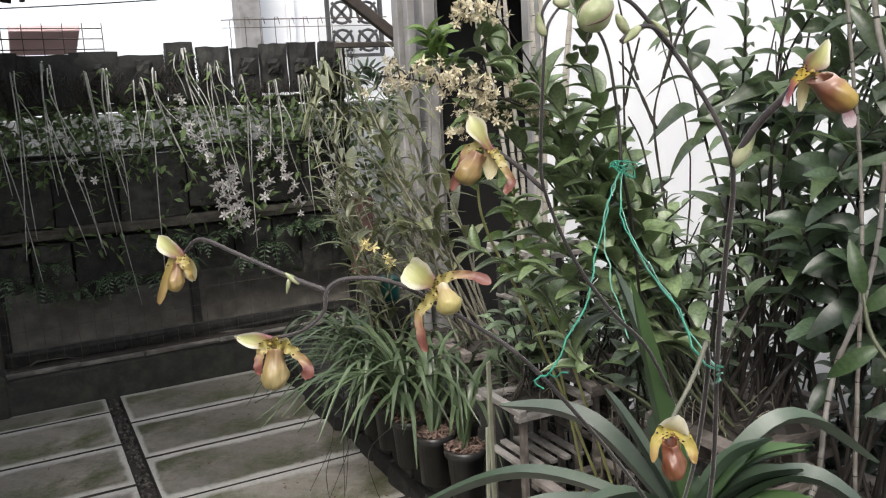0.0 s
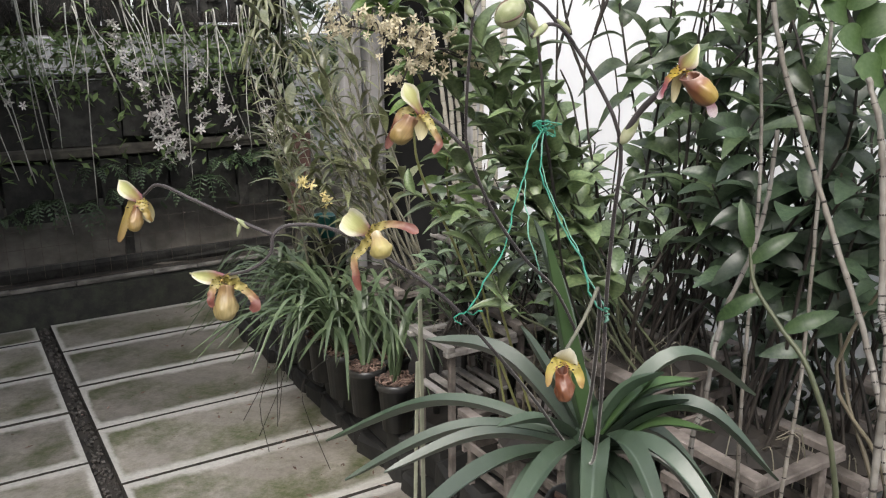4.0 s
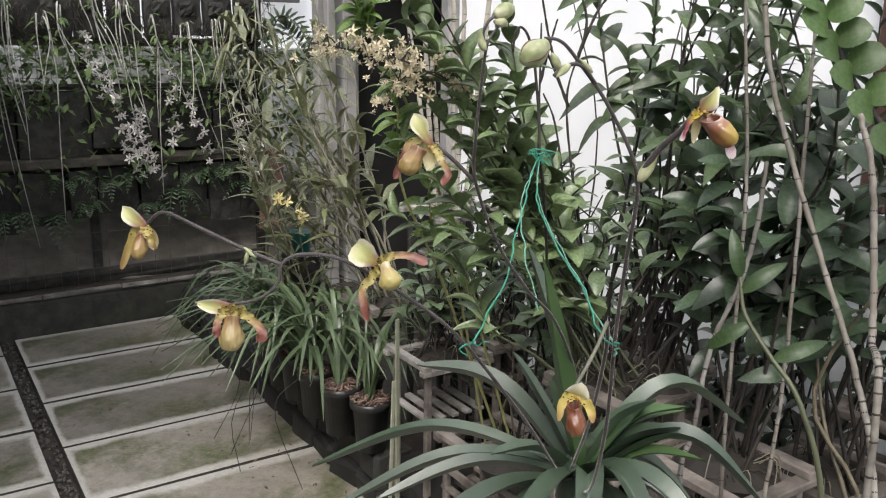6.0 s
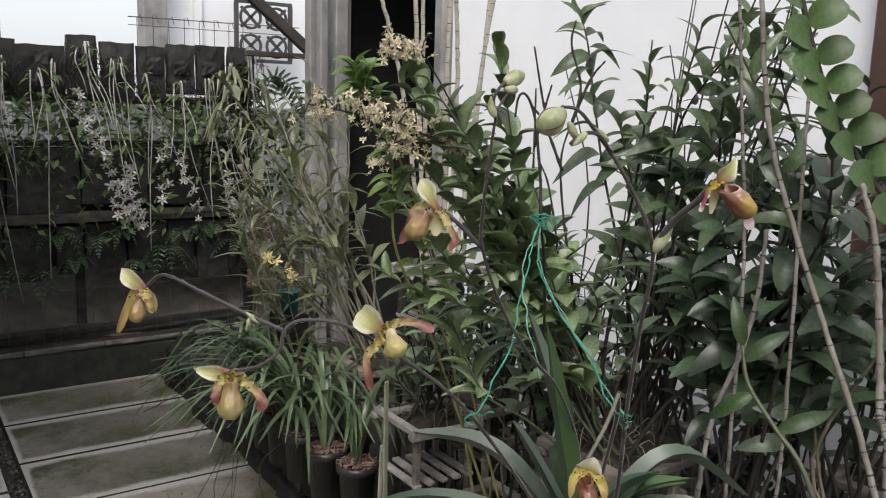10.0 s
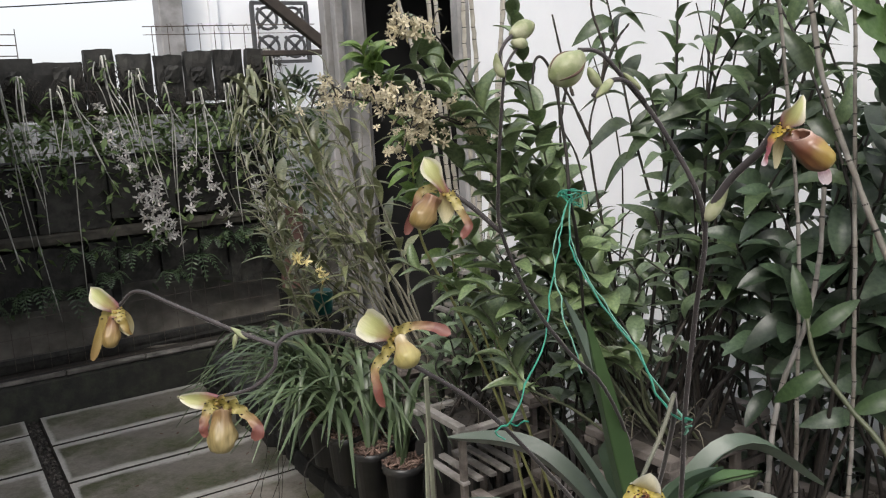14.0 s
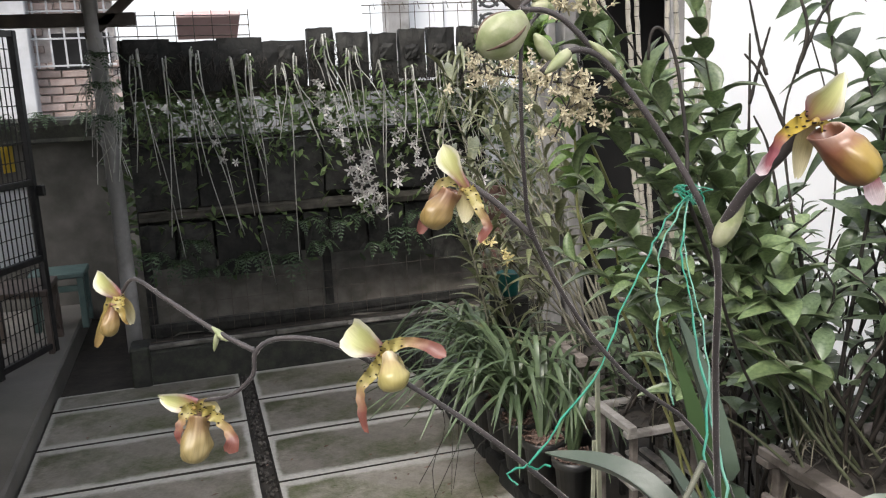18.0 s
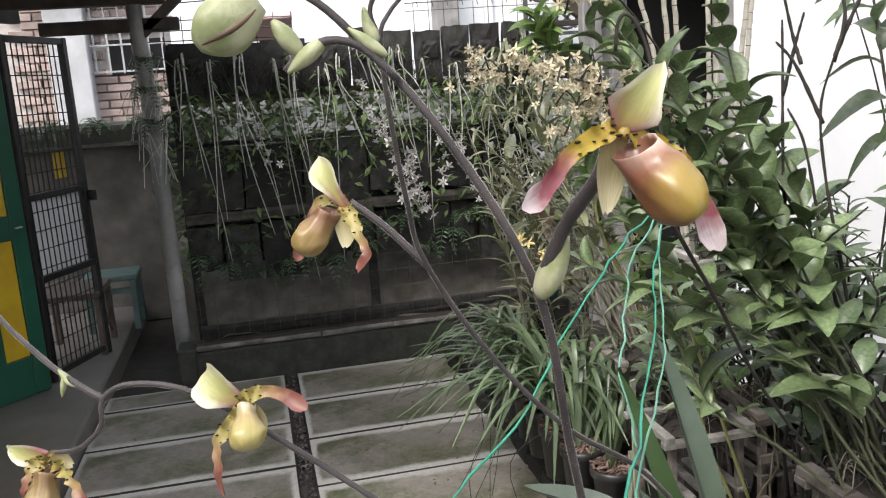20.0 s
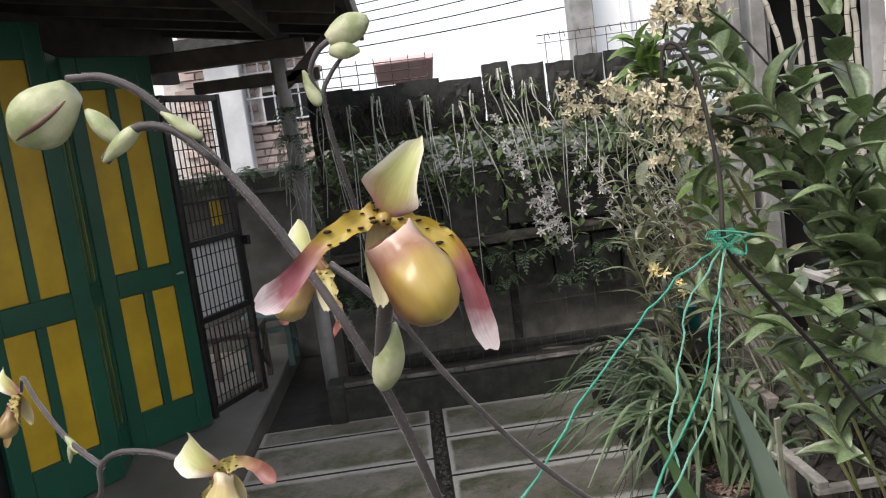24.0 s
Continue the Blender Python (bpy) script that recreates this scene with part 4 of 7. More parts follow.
def pouch_mesh(mouth, toe, r, face, lip=0.9, neck=0.0, crumple=0.3):
    """An inflated slipper: a toe pushed forward, a dented side and a flared rim with two ears."""
    a, b = Vector(mouth) / 1000, Vector(toe) / 1000
    z = (a - b).normalized()
    L = (a - b).length
    y = (Vector(face) - z * Vector(face).dot(z)).normalized()
    x = y.cross(z)
    prof = [(0.02, 0.0), (0.36, 0.015), (0.62, 0.065), (0.84, 0.17), (0.96, 0.31), (1.0, 0.46), (0.98, 0.60), (0.93, 0.73), (0.87, 0.85), (0.83, 0.94), (0.80, 1.0), (0.74, 1.0), (0.66, 0.92), (0.60, 0.78), (0.56, 0.55)]
    prof = [v for a_, b_ in zip(prof, prof[1:]) for v in (a_, ((a_[0] + b_[0]) / 2, (a_[1] + b_[1]) / 2))] + [prof[-1]]
    n = 32
    rows = []
    for i, (rr, h) in enumerate(prof):
        row = []
        flare = max(0, h - 0.80) / 0.20
        for j in range(n + 1):
            q = 2 * math.pi * j / n
            c, s = math.cos(q), math.sin(q)
            lift = 0.16 * L * max(0, h - 0.55) / 0.45
            ear = flare * (abs(c) ** 3)
            k = 1 + 0.035 * math.sin(2 * q + 4 * h + 1) + 0.02 * math.sin(5 * q - 6 * h)
            k += crumple * (0.05 * math.sin(3 * q + 8 * h + 0.7) + 0.045 * math.sin(4 * q - 11 * h) * math.sin(5 * h) + 0.03 * math.sin(9 * q + 6 * h))
            k *= 1 - neck * min(1, max(0, (h - 0.35) / 0.5)) ** 1.3
            k -= 0.04 * math.exp(-((h - 0.80) / 0.10) ** 2) * max(0, s)
            wx = rr * r * (0.97 - 0.16 * max(0, h - 0.55)) * k * (1 + 0.13 * ear)
            row.append(b + z * (h * L - lift * max(0, s) * lip + lift * 0.9 * max(0, -s) + 0.03 * L * ear) + x * c * wx
                       + y * (s * rr * r * 1.04 * k * (1 + 0.10 * flare * max(0, s)) + 0.16 * r * math.cos(math.pi * min(1, h)) + 0.05 * r))
        rows.append(row)
    return grid_sheet(rows)


WART = Geo().lathe([(0.01, 0.35), (0.6, 0.3), (1.0, 0.0), (0.5, -0.3), (0.01, -0.35)], 7).mesh("wart", True)
WART.materials.append(M["spot"])
STAMINODE = Geo().lathe([(0.0003, 0.0012), (0.0011, 0.0009), (0.0016, 0.0), (0.0010, -0.0008), (0.0002, -0.0010)], 10).mesh("staminode", True)


def slipper_flower(c, dorsal, mouth, toe, r, petals, syn, view, label, dw=0.33, tipw=0.0042, pw=0.0017, tone="_brown", hood=None, sw=0.25, skin="dorsal", wing="petal_brown", lip=0.9, neck=0.0, crumple=0.5, ruffle=0.6):
    face = (Vector(toe) + Vector(mouth)).normalized() * 0.6 + Vector(view) * 0.8
    fl = part("flower", STAMINODE, M["staminode"], orchid, label, m=Matrix.Translation(c) @ face.to_track_quat("Z", "Y").to_matrix().to_4x4() @ Matrix.Translation((0, 0, 0.0030)))
    inv = fl.matrix_basis.inverted() @ Matrix.Translation(c)
    D = Vector(dorsal) / 1000
    hood = hood or (lambda t: (0.42 + 0.58 * math.sin(math.pi * min(1, 0.06 + t * 0.80))) * (1 - max(0, (t - 0.62) / 0.38) ** 1.7 * 0.96))
    part("dorsal_sepal", blade(D, view, D.length * dw, hood, 0.55, 0.10, curl=0.8), M[skin], fl, m=inv)
    S = Vector(syn) / 1000
    part("synsepal", blade(S, view, S.length * sw, lambda t: math.sin(math.pi * (0.18 + 0.76 * t)) ** 0.8, 0.25, -0.06), M["synsepal"], fl, m=inv)
    part("pouch", pouch_mesh(mouth, toe, r / 1000, face, lip, neck, crumple), M["pouch" + tone], fl, m=inv)
    for s, ctrl in enumerate(petals):
        me, rows = petal_strip(ctrl, view, pw, tipw, 0.9 if s else -0.9, ruffle)
        part("petal", me, M[wing], fl, "yellow petal with black warts and pink tip", m=inv)
        for k in range(13):
            i = 1 + int(k * 1.3)
            p = rows[i][(0, 4, 1, 5, 2)[k % 5]]
            part("wart", WART, None, fl, m=inv @ Matrix.Translation(p + Vector(view) * 0.0004) @ Matrix.Scale(0.00050 + 0.00022 * (k % 3), 4))
    return fl


FLOWERS = [
    dict(c=(-0.1931, -3.8063, 1.3952), dorsal=(-12.0, 13.5, 14.8), mouth=(-3.3, -2.6, -5.4), toe=(-8.1, -6.6, -22.7), r=5.7,
         petals=([(-4.8, 6.0, -4.0), (-10.4, 8.5, -15.9), (-17.5, 8.6, -32.5)], [(0.7, -6.0, -3.4), (2.5, -9.5, -8.6), (4.8, -13.5, -14.5)]), syn=(6.3, -2.9, -17.2), view=(-0.55, -0.82, 0.17), label="pale yellow slipper flower with narrow brown pouch", wing="petal_olive", lip=-0.7, dw=0.26, pw=0.0042, tipw=0.0034, sw=0.34, neck=0.25, crumple=1.3, ruffle=0.35),
    dict(c=(-0.1533, -3.8726, 1.343), dorsal=(-20.7, 12.1, 3.9), mouth=(0.3, -7.5, -6.2), toe=(-4.0, -12.6, -29.0), r=9.0,
         petals=([(7.6, -6.8, -2.5), (13.6, -13.1, -8.3), (17.4, -19.6, -15.7), (14.6, -20.5, -23.0)], [(-5.0, -0.9, -3.0), (-9.5, -3.0, -10.1), (-10.2, -7.0, -19.2)]), syn=(12.4, -1.8, -4.6), view=(-0.55, -0.82, 0.17), label="olive-brown slipper flower with cream hood held sideways", dw=0.25, pw=0.0040, tipw=0.0058, sw=0.42, lip=-0.8, neck=0.22, crumple=1.5, ruffle=0.9, tone="_olive",
         hood=lambda t: 0.55 + 0.35 * math.sin(4.2 * t) - 0.5 * max(0, (t - 0.86) / 0.14) ** 2),
    dict(c=(-0.0543, -3.9213, 1.3741), dorsal=(-16.2, 8.8, 13.8), mouth=(1.2, -8.1, 0.2), toe=(1.4, -18.4, -15.5), r=8.8,
         petals=([(2.5, -2.1, 3.9), (10.7, -8.0, 7.4), (19.7, -15.4, 6.3), (27.1, -23.7, 1.8)], [(-5.0, -0.6, -7.5), (-12.9, 1.3, -17.5), (-13.4, -1.8, -28.1), (-12.5, -6.2, -40.6)]), syn=(8.9, -3.8, -13.4), view=(-0.55, -0.82, 0.17), label="yellow slipper flower with one petal hanging down", tone="_pale", lip=-0.9, sw=0.38, dw=0.42, pw=0.0036, tipw=0.0052, neck=0.42, crumple=0.9, ruffle=0.9,
         hood=lambda t: (0.36 + 0.64 * min(1, t / 0.55) ** 1.2) * (1 - 0.22 * max(0, (t - 0.88) / 0.12) ** 2)),
    dict(c=(0.0023, -3.9021, 1.4565), dorsal=(-9.6, 10.1, 24.2), mouth=(-8.8, 3.0, -1.9), toe=(-22.0, 3.0, -21.0), r=8.6,
         petals=([(-2.5, 6.1, 3.4), (-11.2, 13.8, 1.2), (-16.9, 14.0, -10.1), (-24.8, 13.7, -25.2)], [(1.7, -4.1, -2.7), (4.6, -10.5, -12.4), (6.9, -14.9, -20.6), (1.7, -14.3, -28.3)]), syn=(-1.3, 0.5, -19.2), view=(-0.55, -0.82, 0.17), label="brownish slipper flower with upright cream hood", lip=-0.2, dw=0.25, pw=0.0034, tipw=0.0048, sw=0.30, neck=0.18, crumple=1.2, ruffle=0.9,
         hood=lambda t: (0.42 + 0.58 * math.exp(-((t - 0.66) / 0.27) ** 2)) * (1 - 0.9 * max(0, (t - 0.80) / 0.20) ** 2.2)),
    dict(c=(0.0404, -4.1274, 1.4984), dorsal=(9.4, -3.5, 13.9), mouth=(0.9, -7.2, -3.2), toe=(9.0, -16.8, -18.6), r=6.7,
         petals=([(-3.5, -1.7, -0.2), (-12.0, -3.5, -3.7), (-18.4, -5.8, -9.3), (-25.0, -8.9, -13.2)], [(4.9, -2.0, -2.4), (12.5, -3.8, -7.0), (15.4, -7.8, -16.2), (17.6, -11.4, -26.4)]), syn=(-2.6, 1.0, -18.0), view=(-0.11, -0.98, 0.19), label="large yellow slipper flower with pale pink petal tips", tone="", wing="petal", dw=0.37, tipw=0.0041, pw=0.0024, crumple=0.8, sw=0.19,
         hood=lambda t: (0.30 + 0.70 * math.sin(math.pi / 2 * min(1, t / 0.36)) ** 1.5) * (1 - max(0, (t - 0.36) / 0.64) ** 0.75 * 0.80) * (1 - max(0, (t - 0.9) / 0.1) ** 2 * 0.9)),
    dict(c=(0.0211, -4.058, 1.3038), dorsal=(-0.6, -7.3, 11.4), mouth=(-6.4, -6.4, -2.5), toe=(-8.3, -13.0, -23.0), r=6.6,
         petals=([(-6.0, 0.4, -0.1), (-11.9, 0.3, -5.4), (-15.0, -1.7, -14.7)], [(3.4, -5.5, -1.7), (5.6, -10.5, -8.7), (5.1, -13.9, -16.1)]), syn=(1.9, -0.9, -18.2), view=(-0.56, -0.79, 0.25), label="small red-brown slipper flower with cream hood above the leaves", dw=0.62, tone="_red", skin="dorsal_cream", wing="petal_yellow", pw=0.0042, tipw=0.0030, neck=0.15, crumple=1.8, ruffle=0.4,
         hood=lambda t: math.sqrt(max(0.02, 1 - (1.75 * t - 0.80) ** 2))),
]
for fl_ in FLOWERS:
    slipper_flower(**fl_)
F1, F2, F3, F4, F5, F6 = (Vector(fl_["c"]) for fl_ in FLOWERS)


def stem(ctrl, r0, r1, name="stem", n=30, mtl="stem_hero", label="", hairs=True):
    pts = spline(ctrl, n)
    st = part(name, Geo().tube(pts, [r0 + (r1 - r0) * i / n for i in range(n + 1)], 10), M[mtl], orchid, label, smooth=True)
    if hairs:
        gg = Geo()
        for i in range(n):
            L = (pts[i + 1] - pts[i]).length
            d = (pts[i + 1] - pts[i]).normalized()
            a = d.orthogonal().normalized()
            b = d.cross(a)
            for k in range(int(L * 11000)):
                q, r = U(0, 6.28), r0 + (r1 - r0) * i / n
                o = a * math.cos(q) + b * math.sin(q)
                p = pts[i].lerp(pts[i + 1], U(0, 1)) + o * r * 0.97
                e = o * U(0.0003, 0.0008) + d * U(-0.0002, 0.0003)
                sd = d * 0.000025
                gg.add([p - sd, p + sd, p + e], [(0, 1, 2)])
        part("hair", gg, M["hair"], st, "fine pale hairs", kind="stuff")
    return st


NODE, ST4, JN = Vector((0.033, -4.090, 1.455)), Vector((0.037, -3.914, 1.427)), Vector((-0.119, -3.893, 1.374))
stem([BASE + Vector((-0.02, -0.02, 0.0)), (0.175, -3.92, 1.12), (0.095, -4.015, 1.24), (0.064, -4.05, 1.34), (0.047, -4.072, 1.40), NODE, (0.012, -4.085, 1.497), (-0.010, -4.078, 1.526), (-0.022, -4.077, 1.536), (-0.033, -4.076, 1.5375)], 0.0017, 0.0009, n=44)
stem([BASE + Vector((-0.03, 0.0, 0.01)), (0.16, -3.85, 1.155), (0.077, -3.903, 1.24), (0.011, -3.926, 1.31), (-0.03, -3.920, 1.345), (-0.075, -3.905, 1.376), (-0.105, -3.895, 1.382), JN + Vector((0, 0, 0.002)), (-0.122, -3.892, 1.362), (-0.135, -3.885, 1.350), F2 + Vector((0.002, 0.003, 0.001))], 0.0017, 0.0011, n=44)
stem([JN + Vector((0.001, 0, 0.001)), (-0.140, -3.875, 1.386), (-0.165, -3.845, 1.400), (-0.182, -3.82, 1.408), F1 + Vector((0.001, 0.002, 0.001))], 0.0015, 0.0011, "side_stem")
stem([BASE + Vector((-0.01, 0.0, 0.02)), (0.235, -3.83, 1.18), (0.174, -3.862, 1.27), (0.115, -3.888, 1.32), (0.072, -3.899, 1.37), ST4, (0.028, -3.925, 1.46), (0.021, -3.94, 1.50), (0.018, -3.95, 1.53), (0.022, -3.951, 1.54), (0.029, -3.952, 1.5475)], 0.0018, 0.0008, n=40)
stem([(0.0178, -3.95, 1.531), (0.0145, -3.951, 1.541), (0.018, -3.952, 1.549), (0.024, -3.952, 1.5535)], 0.0008, 0.0013, "pedicel", 12)
stem([ST4, (0.02, -3.905, 1.446), F4 + Vector((0.003, 0.004, 0.002))], 0.0017, 0.0018, "pedicel", 10)
stem([NODE, (0.037, -4.102, 1.474), (0.041, -4.116, 1.488), F5 + Vector((0, 0.003, 0))], 0.0019, 0.0019, "pedicel", 10)
stem([BASE + Vector((-0.02, -0.01, 0.02)), (0.16, -3.93, 1.20), (0.085, -4.02, 1.31), (0.060, -4.045, 1.345)], 0.0018, 0.0016, "short_stem", 20)
stem([(0.060, -4.045, 1.345), (0.045, -4.05, 1.328), F6 + Vector((0.001, 0.003, 0.002))], 0.0014, 0.0012, "pedicel", 10, "pedicel")
stem([(0.001, -4.083, 1.5125), (-0.008, -4.082, 1.5215), (-0.016, -4.081, 1.5235), (-0.0225, -4.079, 1.5205), (-0.0265, -4.078, 1.5165)], 0.0009, 0.0014, "pedicel", 12)


def bud(c, axis, L, R, label, stripes=True, point=0.5, bend=0.0, turn=0.0):
    """A lobed bud along its axis; brown seams lie in the valleys between the lobes."""
    z = Vector(axis).normalized()
    m = Matrix.Translation(c) @ z.to_track_quat("Z", "Y").to_matrix().to_4x4() @ Matrix.Rotation(turn, 4, "Z")

    def ring(t):
        base = math.sin(math.pi * (0.10 + 0.86 * t ** (0.7 + 0.6 * (1 - point)))) ** (0.62 + 0.3 * point)
        return R * max(0.05, base)

    def spot(t, q, f=1.0):
        rr = ring(t) * f * (1 + (0.07 if stripes else 0.03) * math.cos(3 * q) + 0.015 * math.sin(2 * q + 6 * t))
        return (rr * math.cos(q) + bend * R * math.sin(math.pi * t), rr * math.sin(q), (t - 0.5) * L)

    n, k = 14, 24
    gg = Geo().add([spot(i / n, 2 * math.pi * j / k) for i in range(n + 1) for j in range(k)],
                   [(i * k + j, i * k + (j + 1) % k, (i + 1) * k + (j + 1) % k, (i + 1) * k + j) for i in range(n) for j in range(k)] + [tuple(range(k))[::-1], tuple(n * k + j for j in range(k))])
    b = part("bud", gg, M["bud"], orchid, label, smooth=True, m=m)
    if stripes:
        for v in range(3):
            q0 = math.pi / 3 + v * 2 * math.pi / 3
            pts = [spot(0.10 + 0.82 * i / 12, q0 + 0.25 * (i / 12 - 0.5), 0.955) for i in range(13)]
            part("seam", Geo().tube(pts, [R * (0.03 + 0.09 * math.sin(math.pi * i / 12)) for i in range(13)], 8), M["bud_stripe"], b, smooth=True)
    return b


bud((-0.0400, -4.076, 1.5295), (-0.80, 0.05, -0.52), 0.0190, 0.0074, "plump green flower bud with brown seams", True, 0.15, 0.0, 2.75)
bud((-0.0255, -4.078, 1.5245), (-0.58, 0.0, 0.81), 0.0120, 0.0025, "slim green ovary", False, 0.3)
bud((-0.0215, -4.080, 1.5200), (-0.80, 0.0, -0.60), 0.0125, 0.0022, "green bract beside the bud", False, 0.8, 0.2)
bud((-0.006, -4.0815, 1.5225), (-0.72, 0.1, 0.60), 0.012, 0.0017, "pale green bract at the fork of the stem", False, 0.8)
bud((0.0315, -3.952, 1.5565), (0.92, 0.0, 0.36), 0.0180, 0.0058, "small green bud nodding at the stem tip", False, 0.25, 0.15)
bud((0.0290, -3.952, 1.5485), (0.90, 0.0, -0.10), 0.0120, 0.0034, "green collar under the small bud", False, 0.6, -0.4)
bud((0.0140, -3.951, 1.5360), (-0.30, 0.0, 1.0), 0.0150, 0.0030, "slender green bract bud", False, 0.9, -0.6)
bud(NODE + Vector((0.003, -0.005, 0.007)), (0.28, -0.45, 0.9), 0.020, 0.0037, "lime green bract at the flower stalk", False, 0.9, 0.12)
bud((-0.137, -3.878, 1.384), (-0.4, 0.3, 0.4), 0.012, 0.0020, "small green bract", False, 0.8)
bud((-0.1395, -3.876, 1.379), (-0.25, 0.1, -1.0), 0.011, 0.0016, "tiny dried bract hanging from the stem", False, 0.9)

def strap_leaf(tip, lift=0.0, w=0.034, side=0.0, mtl="leaf_hero", fold=0.80, root=None):
    """One arching leaf from the crown to its tip."""
    a, b = Vector(root or BASE) + Vector((U(-.012, .012), U(-.012, .012), 0)), Vector(tip)
    mid = (a + b) / 2 + Vector((side * 0.02 + U(-.006, .006), side * 0.02 + U(-.006, .006), lift * 0.85))
    n = 16
    pts = spline([a, mid, b], n)
    gg = Geo()
    vs, fs = [], []
    for layer in (0, 1):
        for i, p in enumerate(pts):
            t = i / n
            d = (pts[min(i + 1, n)] - pts[max(i - 1, 0)]).normalized()
            sd = d.cross(Vector((0, 0, 1)))
            sd = sd.normalized() if sd.length > 0.25 else (d.cross(Vector((0.6, 0.8, 0.1)))).normalized()
            up = sd.cross(d)
            ww = 0.37 * w * min(1, 0.55 + t * 1.5) * (max(0.0, 1 - max(0, (t - 0.42) / 0.58) ** 1.9)) ** 0.75
            for u in (-1, -0.14, 0, 0.14, 1):
                vs.append(p + sd * u * ww + up * (fold * ww * abs(u) + 0.0012 * math.sin(5 * t + 2 * u + 40 * w) * abs(u) - 0.0016 * layer * (1 - 0.7 * abs(u))))
    for layer in (0, 1):
        o = layer * (n + 1) * 5
        for i in range(n):
            for j in range(4):
                q = (o + i * 5 + j, o + i * 5 + j + 1, o + (i + 1) * 5 + j + 1, o + (i + 1) * 5 + j)
                fs.append(q if layer else q[::-1])
    return part("leaf", gg.add(vs, fs), M[mtl], orchid, smooth=True)


for tip, lift, w in [((0.160, -3.854, 1.339), -0.01, 0.033), ((0.249, -3.723, 1.309), 0.01, 0.040), ((0.172, -3.605, 1.142), 0.045, 0.044), ((0.078, -3.49, 0.976), 0.065, 0.036), ((0.037, -3.644, 1.005), 0.05, 0.034),
                     ((0.06, -3.702, 1.036), 0.035, 0.034), ((-0.021, -3.845, 1.043), 0.04, 0.036), ((0.057, -3.918, 1.054), 0.04, 0.034), ((0.147, -3.947, 1.030), 0.06, 0.040), ((0.223, -3.985, 1.033), 0.06, 0.036),
                     ((0.30, -4.0, 1.02), 0.06, 0.036), ((0.40, -3.962, 1.05), 0.08, 0.036), ((0.469, -3.871, 1.097), 0.09, 0.036), ((0.345, -3.88, 1.125), 0.02, 0.036), ((0.325, -3.86, 1.155), 0.02, 0.034),
                     ((0.231, -3.725, 1.185), 0.01, 0.028), ((0.257, -3.80, 1.150), 0.0, 0.034), ((0.42, -3.76, 1.02), 0.06, 0.036), ((0.36, -3.62, 1.04), 0.07, 0.036), ((0.16, -3.78, 1.10), 0.02, 0.030)]:
    strap_leaf(tip, lift, w, mtl="leaf_fresh" if lift < 0 else "leaf_hero")
# leaves hanging over the pot, and fresh young ones at the crown
for tip, lift, w in [((0.13, -3.99, 0.93), 0.07, 0.036), ((0.20, -4.00, 0.90), 0.07, 0.034), ((0.27, -3.99, 0.88), 0.08, 0.036), ((0.36, -3.97, 0.92), 0.08, 0.036), ((0.07, -3.86, 0.95), 0.06, 0.034), ((0.42, -3.90, 0.95), 0.08, 0.034), ((0.24, -3.93, 0.95), 0.05, 0.030)]:
    strap_leaf(tip, lift, w)
for tip, lift, w in [((0.372, -3.868, 1.140), 0.03, 0.040), ((0.395, -3.845, 1.120), 0.03, 0.038), ((0.385, -3.90, 1.105), 0.03, 0.036), ((0.35, -3.915, 1.10), 0.02, 0.030), ((0.34, -3.84, 1.145), 0.01, 0.030)]:
    strap_leaf(tip, lift, w, mtl="leaf_fresh", fold=0.4)
pot = thing("orchid_pot", "black plastic pot holding the slipper orchid", "pot", at=(BASE.x, BASE.y, 0.79))
g = Geo().lathe([(0.020, -0.08), (0.026, -0.03), (0.022, 0.0), (0.012, 0.03), (0.001, 0.04)], 14)
part("leaf_sheath", g, M["leaf_hero"], orchid, smooth=True, m=Matrix.Translation(BASE))
part("pot_wall", Geo().lathe([(0.001, 0.0), (0.034, 0.0), (0.044, 0.165), (0.048, 0.17), (0.048, 0.185), (0.043, 0.185), (0.041, 0.16), (0.001, 0.155)], 24), M["pot"], pot, smooth=True)
g = Geo()
for i in range(60):
    r, q = 0.036 * math.sqrt(U(0, 1)), U(0, 6.28)
    g.box((r * math.cos(q), r * math.sin(q), 0.165 + U(0, .012)), (U(.008, .02), U(.006, .012), U(.004, .008)), pose(0, 0, 0, U(-40, 40), U(-40, 40), U(0, 180)))
part("bark_mulch", g, M["bark"], pot, "reddish bark chips", kind="stuff")
stand = thing("plant_stand", "tall weathered timber stand under the slipper orchid", "stand", at=(BASE.x, BASE.y, 0))
part("top", Geo().box((0, 0, 0.775), (0.17, 0.17, 0.03), bevel=0.004), M["crate_dark"], stand)
for sx in (-1, 1):
    for sy in (-1, 1):
        part("leg", Geo().box((sx * 0.065, sy * 0.065, 0.365), (0.03, 0.03, 0.79), bevel=0.003), M["crate_dark"], stand)
    part("rail", Geo().box((sx * 0.065, 0, 0.35), (0.02, 0.10, 0.03), bevel=0.003), M["crate_dark"], stand)
